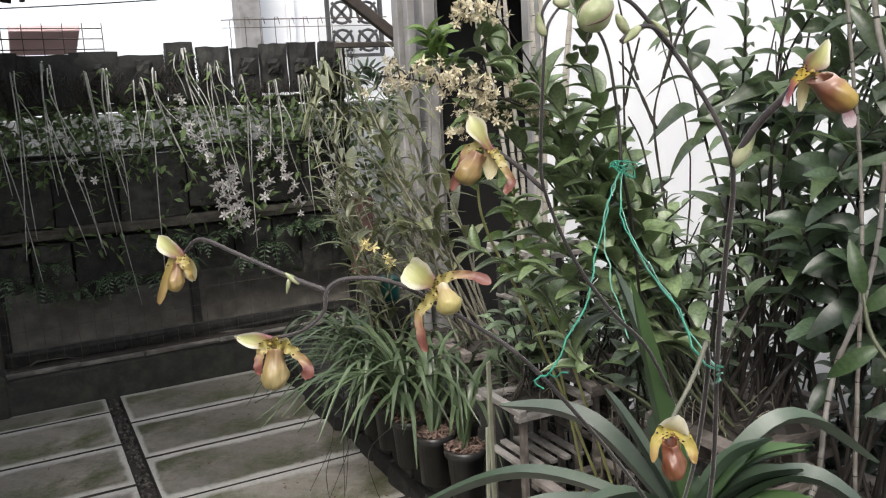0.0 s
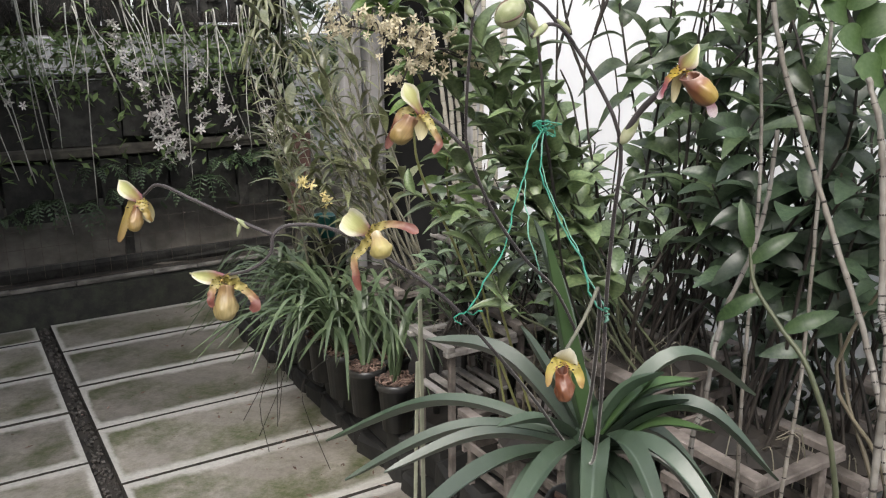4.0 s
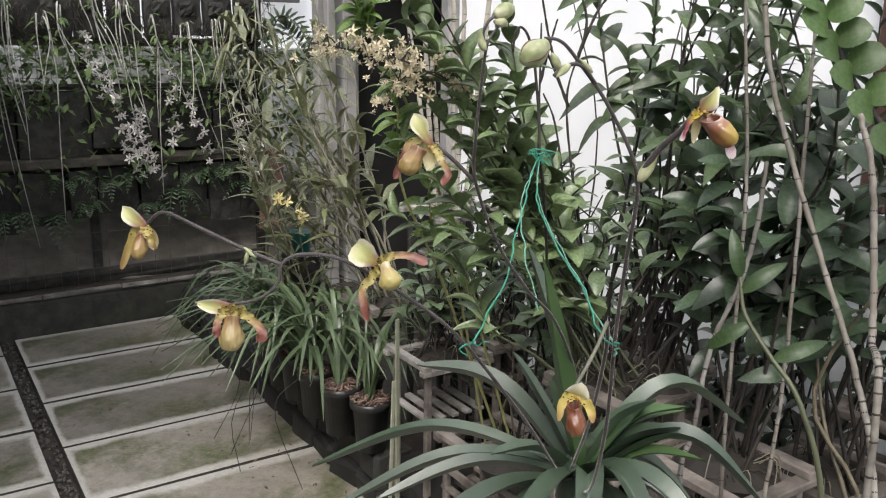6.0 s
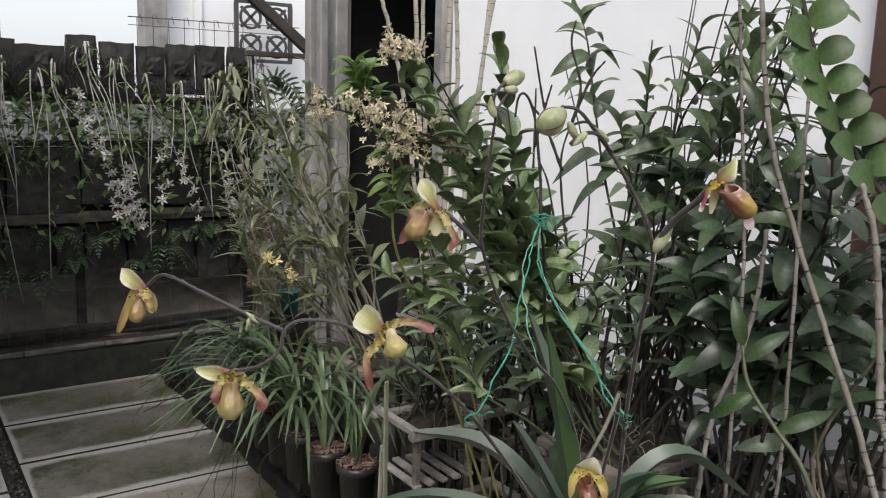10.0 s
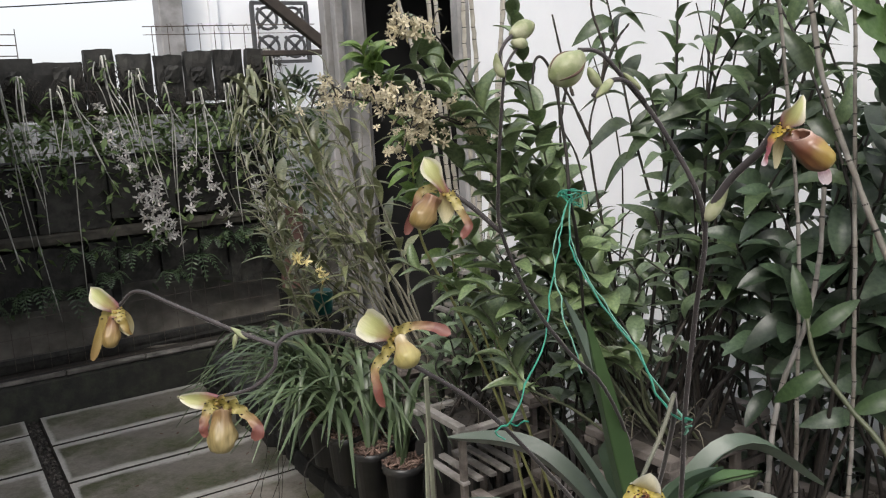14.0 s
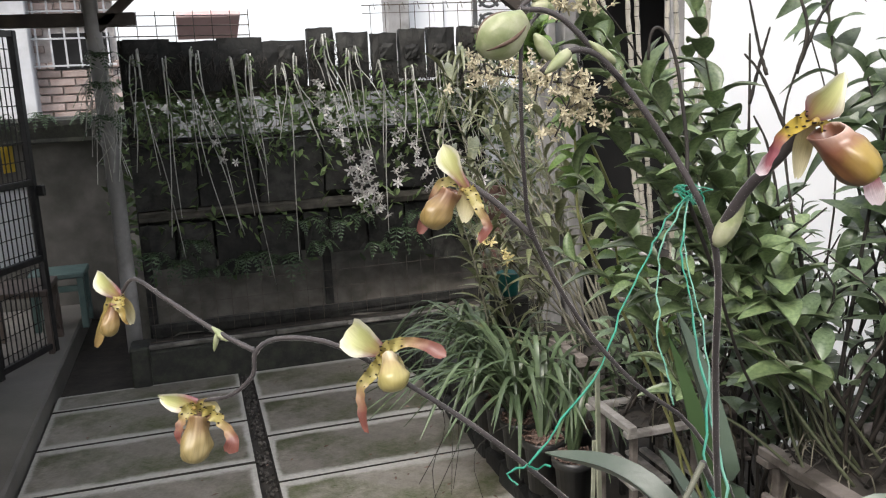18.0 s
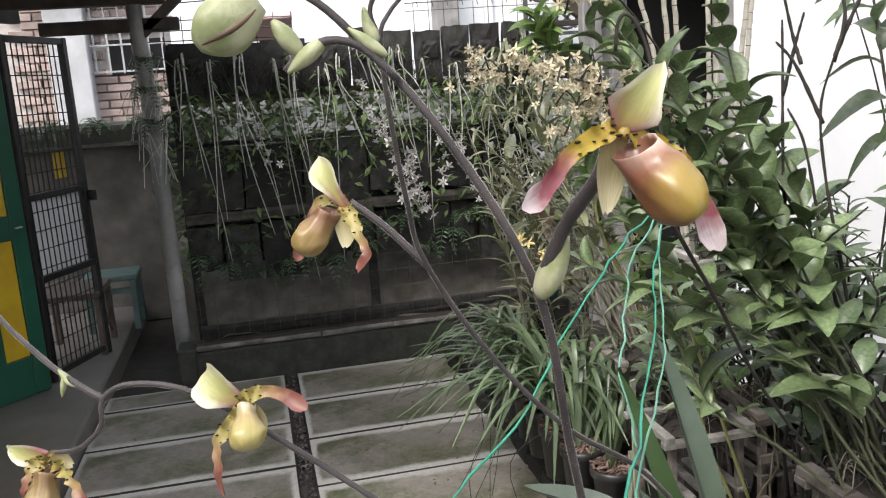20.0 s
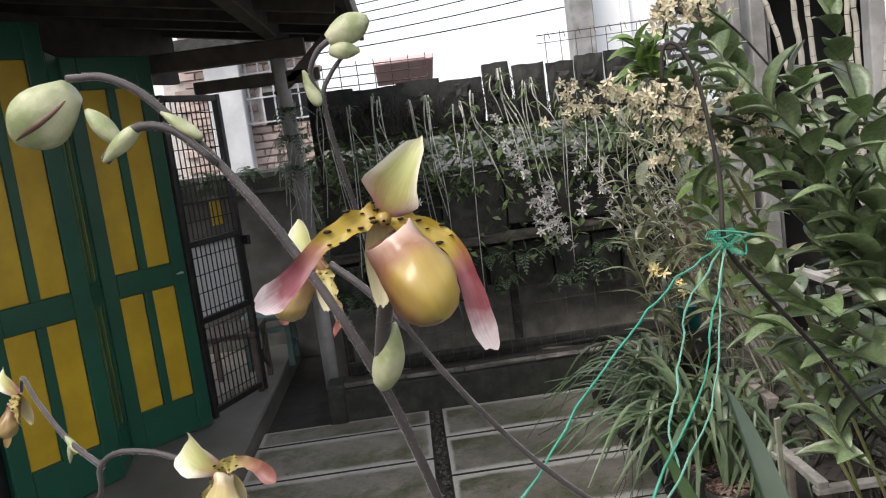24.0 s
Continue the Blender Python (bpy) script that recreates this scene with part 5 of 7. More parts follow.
# ---- shared plant meshes ----
LB = [leaf_mesh("leaf", r, d, f, 7, "ellipse", material=M["leaf_broad"]) for r, d, f in ((0.46, 0.22, 0.30), (0.52, 0.38, 0.22), (0.42, 0.08, 0.36), (0.50, 0.50, 0.26))]
LD = [leaf_mesh("leaf", r, d, f, 7, "ellipse", material=M["leaf_dark"]) for r, d, f in ((0.42, 0.24, 0.30), (0.48, 0.38, 0.22), (0.38, 0.10, 0.34), (0.45, 0.52, 0.24))]
LF = [leaf_mesh("leaf", r, d, f, 8, "ellipse", thick=0.015, material=M["leaf_front"]) for r, d, f in ((0.50, 0.18, 0.40), (0.56, 0.30, 0.30), (0.46, 0.05, 0.45), (0.52, 0.42, 0.35))]
LM = [leaf_mesh("leaf", r, d, f, 7, "point", material=M["leaf_slim"]) for r, d, f in ((0.34, 0.35, 0.36), (0.38, 0.60, 0.30), (0.30, 0.18, 0.40), (0.36, 0.80, 0.30))]
LN = [leaf_mesh("leaf", r, d, f, 6, "lance", material=M["leaf_narrow"]) for r, d, f in ((0.20, 0.20, 0.3), (0.17, 0.35, 0.3), (0.23, 0.1, 0.3))]
LL = [leaf_mesh("leaf", r, d, f, 6, "ellipse", material=M["leaf_lime"]) for r, d, f in ((0.34, 0.25, 0.3), (0.40, 0.1, 0.4))]
LG = [leaf_mesh("leaf", r, d, f, 7, "ellipse", material=M["leaf_green"]) for r, d, f in ((0.30, 0.22, 0.30), (0.34, 0.10, 0.34))]
LR = [leaf_mesh("leaf", r, d, f, 8, "round", material=M["leaf_round"]) for r, d, f in ((0.92, 0.12, 0.12), (0.85, 0.05, 0.18))]
LW = [leaf_mesh("leaf", r, d, f, 4, "lance", material=M["leaf_wall"]) for r, d, f in ((0.30, 0.3, 0.3), (0.22, 0.5, 0.3))]


def star_mesh(name, material, n=6, lip=True):
    gg = Geo()
    for k in range(n):
        q = 2 * math.pi * k / n + 0.3
        c, s = math.cos(q), math.sin(q)
        pts = [(0.06, -0.02), (0.25, -0.10 - 0.03 * (k % 2)), (0.42, -0.08), (0.56, 0.02), (0.42, 0.10), (0.25, 0.11), (0.06, 0.02)]
        lift = 0.75 * math.sin(k * 2.3) + 0.15
        vs = [(c * a - s * b, s * a + c * b, 0.10 + lift * a * a + 0.9 * b * b) for a, b in pts] + [(c * a, s * a, 0.08 + lift * a * a) for a in (0.25, 0.42)]
        gg.add(vs, [(0, 1, 7), (1, 2, 8, 7), (2, 3, 8), (3, 4, 8), (4, 5, 7, 8), (5, 6, 7), (6, 0, 7)])
    if lip:
        gg.lathe([(0.02, 0.26), (0.10, 0.22), (0.13, 0.12), (0.05, 0.02)], 7)
    me = gg.mesh(name, True)
    me.materials.append(material)
    return me


STAR_W, STAR_C, STAR_Y = star_mesh("flower", M["white_flower"]), star_mesh("flower", M["cream_flower"]), star_mesh("flower", M["yellow_flower"])


def face_pose(p, d, s):
    return Matrix.Translation(p) @ Vector(d).to_track_quat("Z", "Y").to_matrix().to_4x4() @ Matrix.Rotation(U(0, 6.28), 4, "Z") @ Matrix.Scale(s, 4)


def cane_plant(label, base, rad, n, tips, meshes, leaf=(0.07, 0.10), f0=0.35, r=0.0048, cane="cane", step=0.034, group="dendrobium plants", bulge=0.11, bare=0.15, seed=1, rise=0.45):
    """Upright orchid canes from one root mass, with two-ranked leaves."""
    global rnd
    keep, rnd = rnd, random.Random(seed)
    th = thing("dendrobium_orchid", label, "orchid", group, at=base)
    b = Vector(base)
    gg = Geo()
    for i in range(26):
        q = U(0, 6.28)
        p = Vector((rad * 0.9 * math.cos(q), rad * 0.9 * math.sin(q), U(-0.01, 0.03)))
        gg.tube([p, p * 0.6 + Vector((U(-.03, .03), U(-.03, .03), U(.0, .03))), p * 0.2 + Vector((U(-.03, .03), U(-.03, .03), 0.0))], 0.0016, 4)
    gg.lathe([(rad * 0.15, -0.05), (rad * 0.8, -0.035), (rad, 0.0), (rad * 0.6, 0.018), (0.001, 0.025)], 12)
    part("root_mass", gg, M["cane_dark"], th, "tangled dark roots", kind="stuff")
    gg = Geo()
    for i in range(18):
        q, z = U(0, 6.28), U(0.0, 0.05)
        o = Vector((math.cos(q), math.sin(q), 0))
        root = [o * rad * 0.5 + Vector((0, 0, z)), o * rad * 0.95 + Vector((0, 0, z + 0.02)), o * rad * U(1.0, 1.2) + Vector((U(-.02, .02), U(-.02, .02), z - U(0.04, 0.16)))]
        if i % 2:
            gg.tube(spline(root, 8), 0.0012, 4)
    part("aerial_root", gg, M["cane_olive"], th, "pale looping aerial roots", kind="stuff")
    for k in range(n):
        q, rr = U(0, 6.28), rad * math.sqrt(U(0.05, 1))
        p0 = Vector((rr * math.cos(q), rr * math.sin(q), 0.0))
        tip = Vector((U(tips[0], tips[1]), U(tips[2], tips[3]), U(tips[4], tips[5]))) - b
        mid = p0.lerp(tip, 0.4) + Vector((U(-bulge, bulge), U(-bulge, bulge), U(0, 0.06)))
        hi = p0.lerp(tip, 0.75) + Vector((U(-bulge, bulge), U(-bulge, bulge), U(0, 0.05))) * 0.8
        m = 16
        pts = spline([p0, p0.lerp(mid, 0.55) * 0.5 + p0.lerp(tip, 0.22) * 0.5, mid, hi, tip], m)
        gg = Geo()
        gg.tube(pts, [0.85 * r * (1.15 - 0.75 * i / m) * (1.0 + 0.12 * (i % 2)) for i in range(m + 1)], 6)
        cn = part("cane", gg, M[cane], th, smooth=True)
        L = sum((pts[i + 1] - pts[i]).length for i in range(m))
        if U(0, 1) < bare:
            continue
        cnt, az = int(L * (1 - f0) / step), U(0, 3.14)
        for j in range(cnt):
            t = f0 + (1 - f0) * (j + 0.5) / cnt
            i = min(m - 1, int(t * m))
            p = pts[i].lerp(pts[i + 1], t * m - i)
            d = (pts[i + 1] - pts[i]).normalized()
            if U(0, 1) < 0.08:
                continue
            az2 = az + t * 0.9 + (math.pi if j % 2 else 0) + U(-0.7, 0.7)
            out = Vector((math.cos(az2), math.sin(az2), 0))
            dr = (out * U(0.7, 1.0) + d * (rise + 0.5 * t) * U(0.5, 1.4) + Vector((0, 0, U(-0.35, 0.25)))).normalized()
            s = U(*leaf) * (0.75 + 0.5 * math.sin(math.pi * min(1, t))) * U(0.75, 1.2)
            part("leaf", rnd.choice(meshes), None, cn, m=leaf_pose(p, dr, Vector((0, 0, 1)) + out * U(-.6, .3), s, U(0.85, 1.15)))
    rnd = keep
    return th


# ---- slatted baskets and their stands ----
def basket(x0, x1, y0, y1, top, label="aged slatted wooden orchid basket on legs", wood="crate_dark", rows=1, legs=None):
    th = thing("orchid_basket", label, "basket", "slatted baskets", at=((x0 + x1) / 2, (y0 + y1) / 2, 0))
    w, d, b = x1 - x0, y1 - y0, 0.034 if wood == "crate_dark" else 0.026
    for s in (-1, 1):
        part("rim_board", Geo().box((s * (w / 2 - b / 2), U(-.003, .003), top - 0.009), (b, d - U(0, .006), 0.018), pose(0, 0, 0, 0, 0, U(-1, 1)), bevel=0.002, jitter=0.0008), M[wood], th)
        part("rim_board", Geo().box((U(-.003, .003), s * (d / 2 - b / 2), top - 0.026), (w + U(0, .010), b, 0.016), pose(0, 0, 0, 0, 0, U(-1, 1)), bevel=0.002, jitter=0.0008), M[wood], th)
        for k in range(rows):
            z = top - 0.105 - k * 0.06
            part("slat", Geo().box((s * (w / 2 - 0.012), 0, z), (0.012, d - 0.02, 0.024), bevel=0.002, jitter=0.0008), M[wood], th)
            part("slat", Geo().box((0, s * (d / 2 - 0.012), z - 0.025), (w - 0.02, 0.012, 0.024), bevel=0.002, jitter=0.0008), M[wood], th)
    for k in range(5):
        part("floor_slat", Geo().box((-w / 2 + 0.03 + k * (w - 0.06) / 4, 0, top - 0.185), (0.024, d - 0.03, 0.012), bevel=0.002), M[wood], th)
    for sx in (-1, 1):
        for sy in (-1, 1):
            part("leg", Geo().box((sx * (w / 2 - 0.030), sy * (d / 2 - 0.030), (top - 0.034) / 2), (0.020, 0.020, top - 0.036), bevel=0.003), M[legs or wood], th)
    return th


basket(0.89, 1.14, -2.475, -2.23, 0.60, "pale weathered slatted basket on tall legs", "crate", 0, "crate_dark")
basket(0.90, 1.15, -2.76, -2.51, 0.42)
basket(1.125, 1.385, -2.18, -1.92, 0.985, "small pale slatted basket on tall dark legs", "crate", 0, "darkwood")
for bx in [(0.865, 1.125, -3.59, -3.34, 0.72), (0.82, 1.07, -3.325, -3.085, 0.82), (1.15, 1.40, -2.47, -2.22, 0.62),
           (0.92, 1.17, -2.97, -2.72, 0.46), (1.15, 1.40, -3.62, -3.37, 0.64), (1.00, 1.25, -3.90, -3.64, 0.52), (1.19, 1.44, -3.08, -2.83, 0.70), (1.27, 1.52, -3.93, -3.67, 0.55), (1.02, 1.27, -1.91, -1.66, 0.60),
           (1.30, 1.55, -4.24, -3.98, 0.50), (1.56, 1.82, -3.95, -3.69, 0.60), (1.46, 1.71, -3.60, -3.35, 0.70), (1.02, 1.27, -4.20, -3.94, 0.46)]:
    basket(*bx)

# ---- orchids in the baskets ----
cane_plant("tall leafy dendrobium with dark canes in a slatted basket", (0.945, -3.205, 0.80), 0.10, 12, (0.93, 1.28, -3.50, -3.14, 1.20, 1.92), LM, (0.078, 0.108), 0.45, cane="cane_dark", step=0.031, bare=0.05, bulge=0.07, seed=3)
cane_plant("dense dark-leaved dendrobium in a slatted basket", (1.0, -3.465, 0.70), 0.10, 8, (0.78, 1.22, -3.80, -3.32, 1.16, 1.66), LD, (0.076, 0.10), 0.44, step=0.027, bulge=0.07, cane="cane_dark", bare=0.0, r=0.005, seed=4)
cane_plant("dark-leaved dendrobium close to the white wall", (1.28, -3.50, 0.62), 0.10, 9, (1.00, 1.60, -3.75, -3.25, 1.15, 1.66), LD, (0.074, 0.10), 0.50, step=0.030, bulge=0.07, bare=0.0, r=0.005, cane="cane_dark", seed=5)
cane_plant("broad-leaved green dendrobium in a slatted basket", (1.045, -2.845, 0.44), 0.10, 15, (0.88, 1.22, -2.98, -2.62, 0.92, 1.28), LB, (0.06, 0.082), 0.46, step=0.023, r=0.005, cane="cane_dark", bulge=0.06, seed=6)
cane_plant("glossy dendrobium with slim arching leaves in a slatted basket", (1.315, -2.955, 0.68), 0.10, 10, (1.12, 1.52, -3.35, -2.92, 1.15, 1.95), LM, (0.076, 0.105), 0.46, step=0.032, bulge=0.07, cane="cane_dark", seed=7)
cane_plant("leafy dendrobium behind the small basket", (1.27, -2.345, 0.60), 0.09, 8, (1.1, 1.5, -2.65, -2.25, 0.95, 1.22), LM, (0.06, 0.09), 0.35, cane="cane_dark", step=0.030, seed=8)
cane_plant("slender dendrobium with narrow olive leaves", (1.14, -1.785, 0.585), 0.10, 17, (0.74, 1.10, -1.60, -1.18, 1.10, 1.66), LN, (0.10, 0.15), 0.36, r=0.0050, step=0.042, bulge=0.06, bare=0.1, cane="cane_olive", seed=9)
cane_plant("thin narrow-leaved orchid near the kerb", (1.30, -0.85, 0.16), 0.12, 20, (0.95, 1.6, -0.95, -0.4, 0.8, 1.6), LN, (0.085, 0.12), 0.30, r=0.0042, step=0.044, cane="cane_olive", seed=10)
cane_plant("upright dendrobium with bare twigs by the wall", (1.45, -2.75, 0.10), 0.12, 9, (1.20, 1.75, -3.2, -2.5, 1.4, 1.95), LM, (0.06, 0.085), 0.65, cane="cane_dark", bare=0.85, seed=12)
cane_plant("pale ringed dendrobium canes near the window", (1.12, -3.77, 0.50), 0.09, 4, (0.78, 1.25, -3.95, -3.60, 1.3, 1.75), LD, (0.085, 0.11), 0.50, r=0.005, bare=0.0, step=0.05, seed=14)
for bx_, by_, sd_ in ((1.66, -3.15, 46), (1.62, -2.60, 47), (1.50, -2.10, 48), (1.64, -2.87, 49)):
    cane_plant("low dark orchid foliage by the foot of the wall", (bx_, by_, 0.10), 0.14, 12, (bx_ - 0.25, bx_ + 0.12, by_ - 0.25, by_ + 0.25, 0.70, 1.08), LD, (0.07, 0.095), 0.30, cane="cane_dark", step=0.030, bulge=0.05, bare=0.1, seed=sd_)
cane_plant("young leafy orchid in the pale slatted basket", (1.015, -2.355, 0.57), 0.09, 14, (0.86, 1.26, -2.50, -2.15, 0.80, 1.12), LB, (0.055, 0.078), 0.40, cane="cane_dark", step=0.026, bulge=0.05, bare=0.1, r=0.004, seed=61)
cane_plant("dark narrow orchid behind the small pale basket", (1.40, -2.06, 0.12), 0.12, 14, (1.15, 1.60, -2.20, -1.80, 0.70, 1.15), LD, (0.065, 0.09), 0.30, cane="cane_dark", step=0.030, bulge=0.05, bare=0.15, seed=62)
cane_plant("young lime-green shoots among darker leaves", (0.97, -2.78, 0.44), 0.04, 2, (0.82, 0.92, -2.76, -2.64, 0.90, 1.00), LL, (0.05, 0.08), 0.55, r=0.004, step=0.028, bare=0.0, seed=16)

for bx_, by_, bz_, sd_ in ((1.42, -4.11, 0.48, 41), (1.69, -3.82, 0.58, 42), (1.58, -3.48, 0.68, 43)):
    cane_plant("dark-leaved dendrobium in a basket by the wall", (bx_, by_, bz_), 0.09, 7, (bx_ - 0.2, bx_ + 0.12, by_ - 0.15, by_ + 0.15, 1.05, 1.65), LD, (0.070, 0.095), 0.38, r=0.0045, cane="cane_dark", step=0.030, bare=0.0, seed=sd_)



def arching_orchid(label, base, canes, meshes, size, gap=0.020, seed=1, cane="cane_dark", r=0.0036, f0=0.25, sky=0.0):
    """Orchid whose long canes bow under the weight of drooping two-ranked leaves."""
    global rnd
    keep, rnd = rnd, random.Random(seed)
    th = thing("arching_orchid", label, "orchid", "dendrobium plants", at=base)
    b, view = Vector(base), Vector((-0.62, -0.72, 0.25))
    part("root_mass", Geo().lathe([(0.02, -0.05), (0.06, -0.03), (0.08, 0.0), (0.05, 0.02), (0.001, 0.03)], 12), M["cane_dark"], th, "tangled dark roots")
    for ctrl in canes:
        first = Vector((U(-.05, .05), U(-.05, .05), 0.0))
        pts = spline([first] + [Vector(c) - b for c in ctrl], 36)
        cn = part("cane", Geo().tube(pts, [r * (1.1 - 0.6 * i / 36) * (1 + 0.10 * (i % 2)) for i in range(37)], 6), M[cane], th, smooth=True)
        L = sum((pts[i + 1] - pts[i]).length for i in range(36))
        cnt = int(L * (1 - f0) / gap)
        for j in range(cnt):
            t = f0 + (1 - f0) * (j + 0.4) / cnt
            i = min(35, int(t * 36))
            p, d = pts[i].lerp(pts[i + 1], t * 36 - i), (pts[i + 1] - pts[i]).normalized()
            side = d.cross(view).normalized() * (1 if j % 2 else -1)
            out = side * U(0.2, 1.0) + view * U(-0.6, 0.9)
            dr = (out + d * U(0.1, 0.7) + Vector((0, 0, U(-0.7, 0.6)))).normalized()
            s = U(*size) * (0.85 + 0.3 * math.sin(math.pi * t)) * (0.7 if t > 0.94 else 1.0)
            part("leaf", rnd.choice(meshes), None, cn, m=leaf_pose(p, dr, Vector((0, 0, U(0.2, 0.9) + sky)) + view * U(0.0, 1.2) + side * U(-.7, .7), s, U(0.9, 1.15)))
    rnd = keep
    return th


arching_orchid("dark-leaved orchid with heavy bowed canes in a basket", (1.0, -3.465, 0.70),
               [[(1.0, -3.50, 1.02), (1.0, -3.445, 1.24), (1.0, -3.331, 1.37), (1.0, -3.203, 1.44)], [(0.98, -3.41, 1.0), (0.98, -3.42, 1.13), (0.95, -3.373, 1.25)], [(1.0, -3.505, 1.0), (0.98, -3.47, 1.10), (0.96, -3.447, 1.22)], [(1.04, -3.56, 0.98), (1.05, -3.60, 1.15), (1.03, -3.64, 1.27)]],
               LD, (0.072, 0.095), 0.021, 51)
arching_orchid("tall dark orchid with few arching leaves in a basket", (0.985, -3.44, 0.71),
               [[(0.97, -3.56, 1.05), (0.95, -3.59, 1.285), (0.95, -3.54, 1.45), (0.95, -3.474, 1.59), (0.95, -3.40, 1.70)], [(1.04, -3.40, 1.1), (1.05, -3.36, 1.35), (1.05, -3.38, 1.55), (1.06, -3.47, 1.68)]],
               LM, (0.07, 0.10), 0.040, 54, f0=0.45)
arching_orchid("tall glossy orchid with drooping pointed leaves in a basket", (1.03, -3.24, 0.80),
               [[(1.05, -3.20, 1.1), (1.05, -3.21, 1.383), (1.05, -3.238, 1.53), (1.05, -3.345, 1.66)], [(1.10, -3.05, 1.15), (1.10, -2.96, 1.40), (1.11, -2.90, 1.584), (1.12, -2.86, 1.70), (1.14, -2.80, 1.78)],
                [(1.10, -3.17, 1.0), (1.10, -3.227, 1.13), (1.06, -3.30, 1.24)], [(1.12, -3.05, 1.0), (1.15, -3.05, 1.16), (1.12, -2.94, 1.19)], [(1.12, -3.10, 1.15), (1.14, -3.02, 1.36), (1.12, -2.98, 1.52)]],
               LM, (0.075, 0.105), 0.032, 52, f0=0.35)
arching_orchid("leafy orchid arching low towards the white wall", (1.28, -3.50, 0.62),
               [[(1.26, -3.56, 0.95), (1.22, -3.62, 1.15), (1.15, -3.68, 1.25)], [(1.30, -3.42, 0.95), (1.30, -3.38, 1.2), (1.26, -3.40, 1.32)]],
               LD, (0.075, 0.095), 0.024, 53)

# thick pale canes with dark nodes
ringed = thing("ringed_canes", "thick pale dendrobium canes ringed with dark nodes", "orchid", "dendrobium plants", at=(0, 0, 0))


def ringed_cane(ctrl, r=0.0042, gap=0.036, owner=None, mtl="cane_pale"):
    pts = spline(ctrl, 60)
    far = [0.0]
    for i in range(60):
        far.append(far[-1] + (pts[i + 1] - pts[i]).length)
        pts[i + 1] += Vector((U(-1, 1), U(-1, 1), 0)) * r * 0.18
    cn = part("cane", Geo().tube(pts, [r * (1 - 0.25 * i / 60) * (0.84 + 0.20 * abs(math.sin(math.pi * far[i] / gap)) + U(0, 0.05)) for i in range(61)], 8), M[mtl], owner or ringed, smooth=True)
    run, nxt, gg = 0.0, gap, Geo()
    for i in range(60):
        run += (pts[i + 1] - pts[i]).length
        if run > nxt:
            nxt += gap * U(0.85, 1.2)
            d = (pts[i + 1] - pts[i]).normalized()
            rr = r * (1 - 0.25 * i / 60)
            gg.tube([pts[i] - d * 0.0011, pts[i] - d * 0.0004, pts[i] + d * 0.0004, pts[i] + d * 0.0010], [rr * 1.01, rr * 1.08, rr * 1.07, rr * 1.01], 8)
    part("node_ring", gg, M["cane_dark"], cn, "dark swollen nodes", kind="stuff", smooth=True)


ringed_cane([(0.40, -4.063, 0.30), (0.404, -4.061, 1.134), (0.439, -4.026, 1.259), (0.452, -4.009, 1.336), (0.458, -3.992, 1.419), (0.462, -3.97, 1.47)])
ringed_cane([(0.42, -4.09, 0.30), (0.430, -4.075, 0.95), (0.446, -4.043, 1.114), (0.465, -3.999, 1.208), (0.469, -3.95, 1.302), (0.464, -3.909, 1.395), (0.448, -3.869, 1.52), (0.44, -3.85, 1.66)], 0.0037)
ringed_cane([(0.50, -3.90, 0.30), (0.41, -3.84, 0.95), (0.428, -3.832, 1.085), (0.463, -3.818, 1.177), (0.496, -3.825, 1.254), (0.516, -3.826, 1.324), (0.53, -3.82, 1.40)], 0.0036)
ringed_cane([(0.66, -3.74, 0.30), (0.64, -3.72, 0.90), (0.658, -3.702, 1.244), (0.673, -3.683, 1.381), (0.668, -3.662, 1.57), (0.66, -3.65, 1.72)], 0.0030)
for cx, cy, tx, ty, tz in ((0.80, -3.70, 0.92, -3.60, 1.62), (1.38, -3.80, 1.32, -3.90, 1.45)):
    ringed_cane([(cx, cy, 0.42), (cx * 0.7 + tx * 0.3, cy * 0.7 + ty * 0.3 + 0.01, 0.70), (cx * 0.4 + tx * 0.6 + 0.015, cy * 0.4 + ty * 0.6, 1.0), (tx, ty, tz)], 0.0042)

tall = thing("ringed_canes", "tall whitish orchid canes ringed with dark nodes in a small basket", "orchid", "dendrobium plants", at=(0, 0, 0))
for cx, cy, tx, ty, tz in ((1.18, -2.10, 1.02, -2.20, 2.05), (1.22, -2.02, 1.10, -2.12, 2.15), (1.26, -2.08, 1.16, -2.22, 1.95), (1.30, -2.00, 1.28, -2.02, 2.12), (1.24, -2.13, 1.30, -2.26, 1.98), (1.31, -2.09, 1.40, -2.10, 2.05), (1.20, -2.05, 0.98, -2.05, 1.92)):
    ringed_cane([(cx, cy, 0.80), (cx * 0.75 + tx * 0.25, cy * 0.75 + ty * 0.25 + U(-.02, .02), 1.15), (cx * 0.4 + tx * 0.6 + U(-.02, .02), cy * 0.4 + ty * 0.6, 1.6), (tx, ty, tz)], 0.0085, 0.042, tall, "cane_ring")
part("root_mass", Geo().lathe([(0.02, 0.79), (0.07, 0.80), (0.09, 0.90), (0.07, 0.95), (0.001, 0.97)], 14), M["cane_dark"], tall, "tangled dark roots", m=Matrix.Translation((1.25, -2.05, 0)))
cane_plant("olive orchid with crowded narrow leaves before the grey post", (1.05, -1.48, 0.16), 0.10, 7, (0.70, 1.00, -1.60, -1.30, 0.90, 1.35), LN, (0.10, 0.14), 0.40, r=0.0045, step=0.045, bulge=0.05, bare=0.15, cane="cane_olive", seed=28)

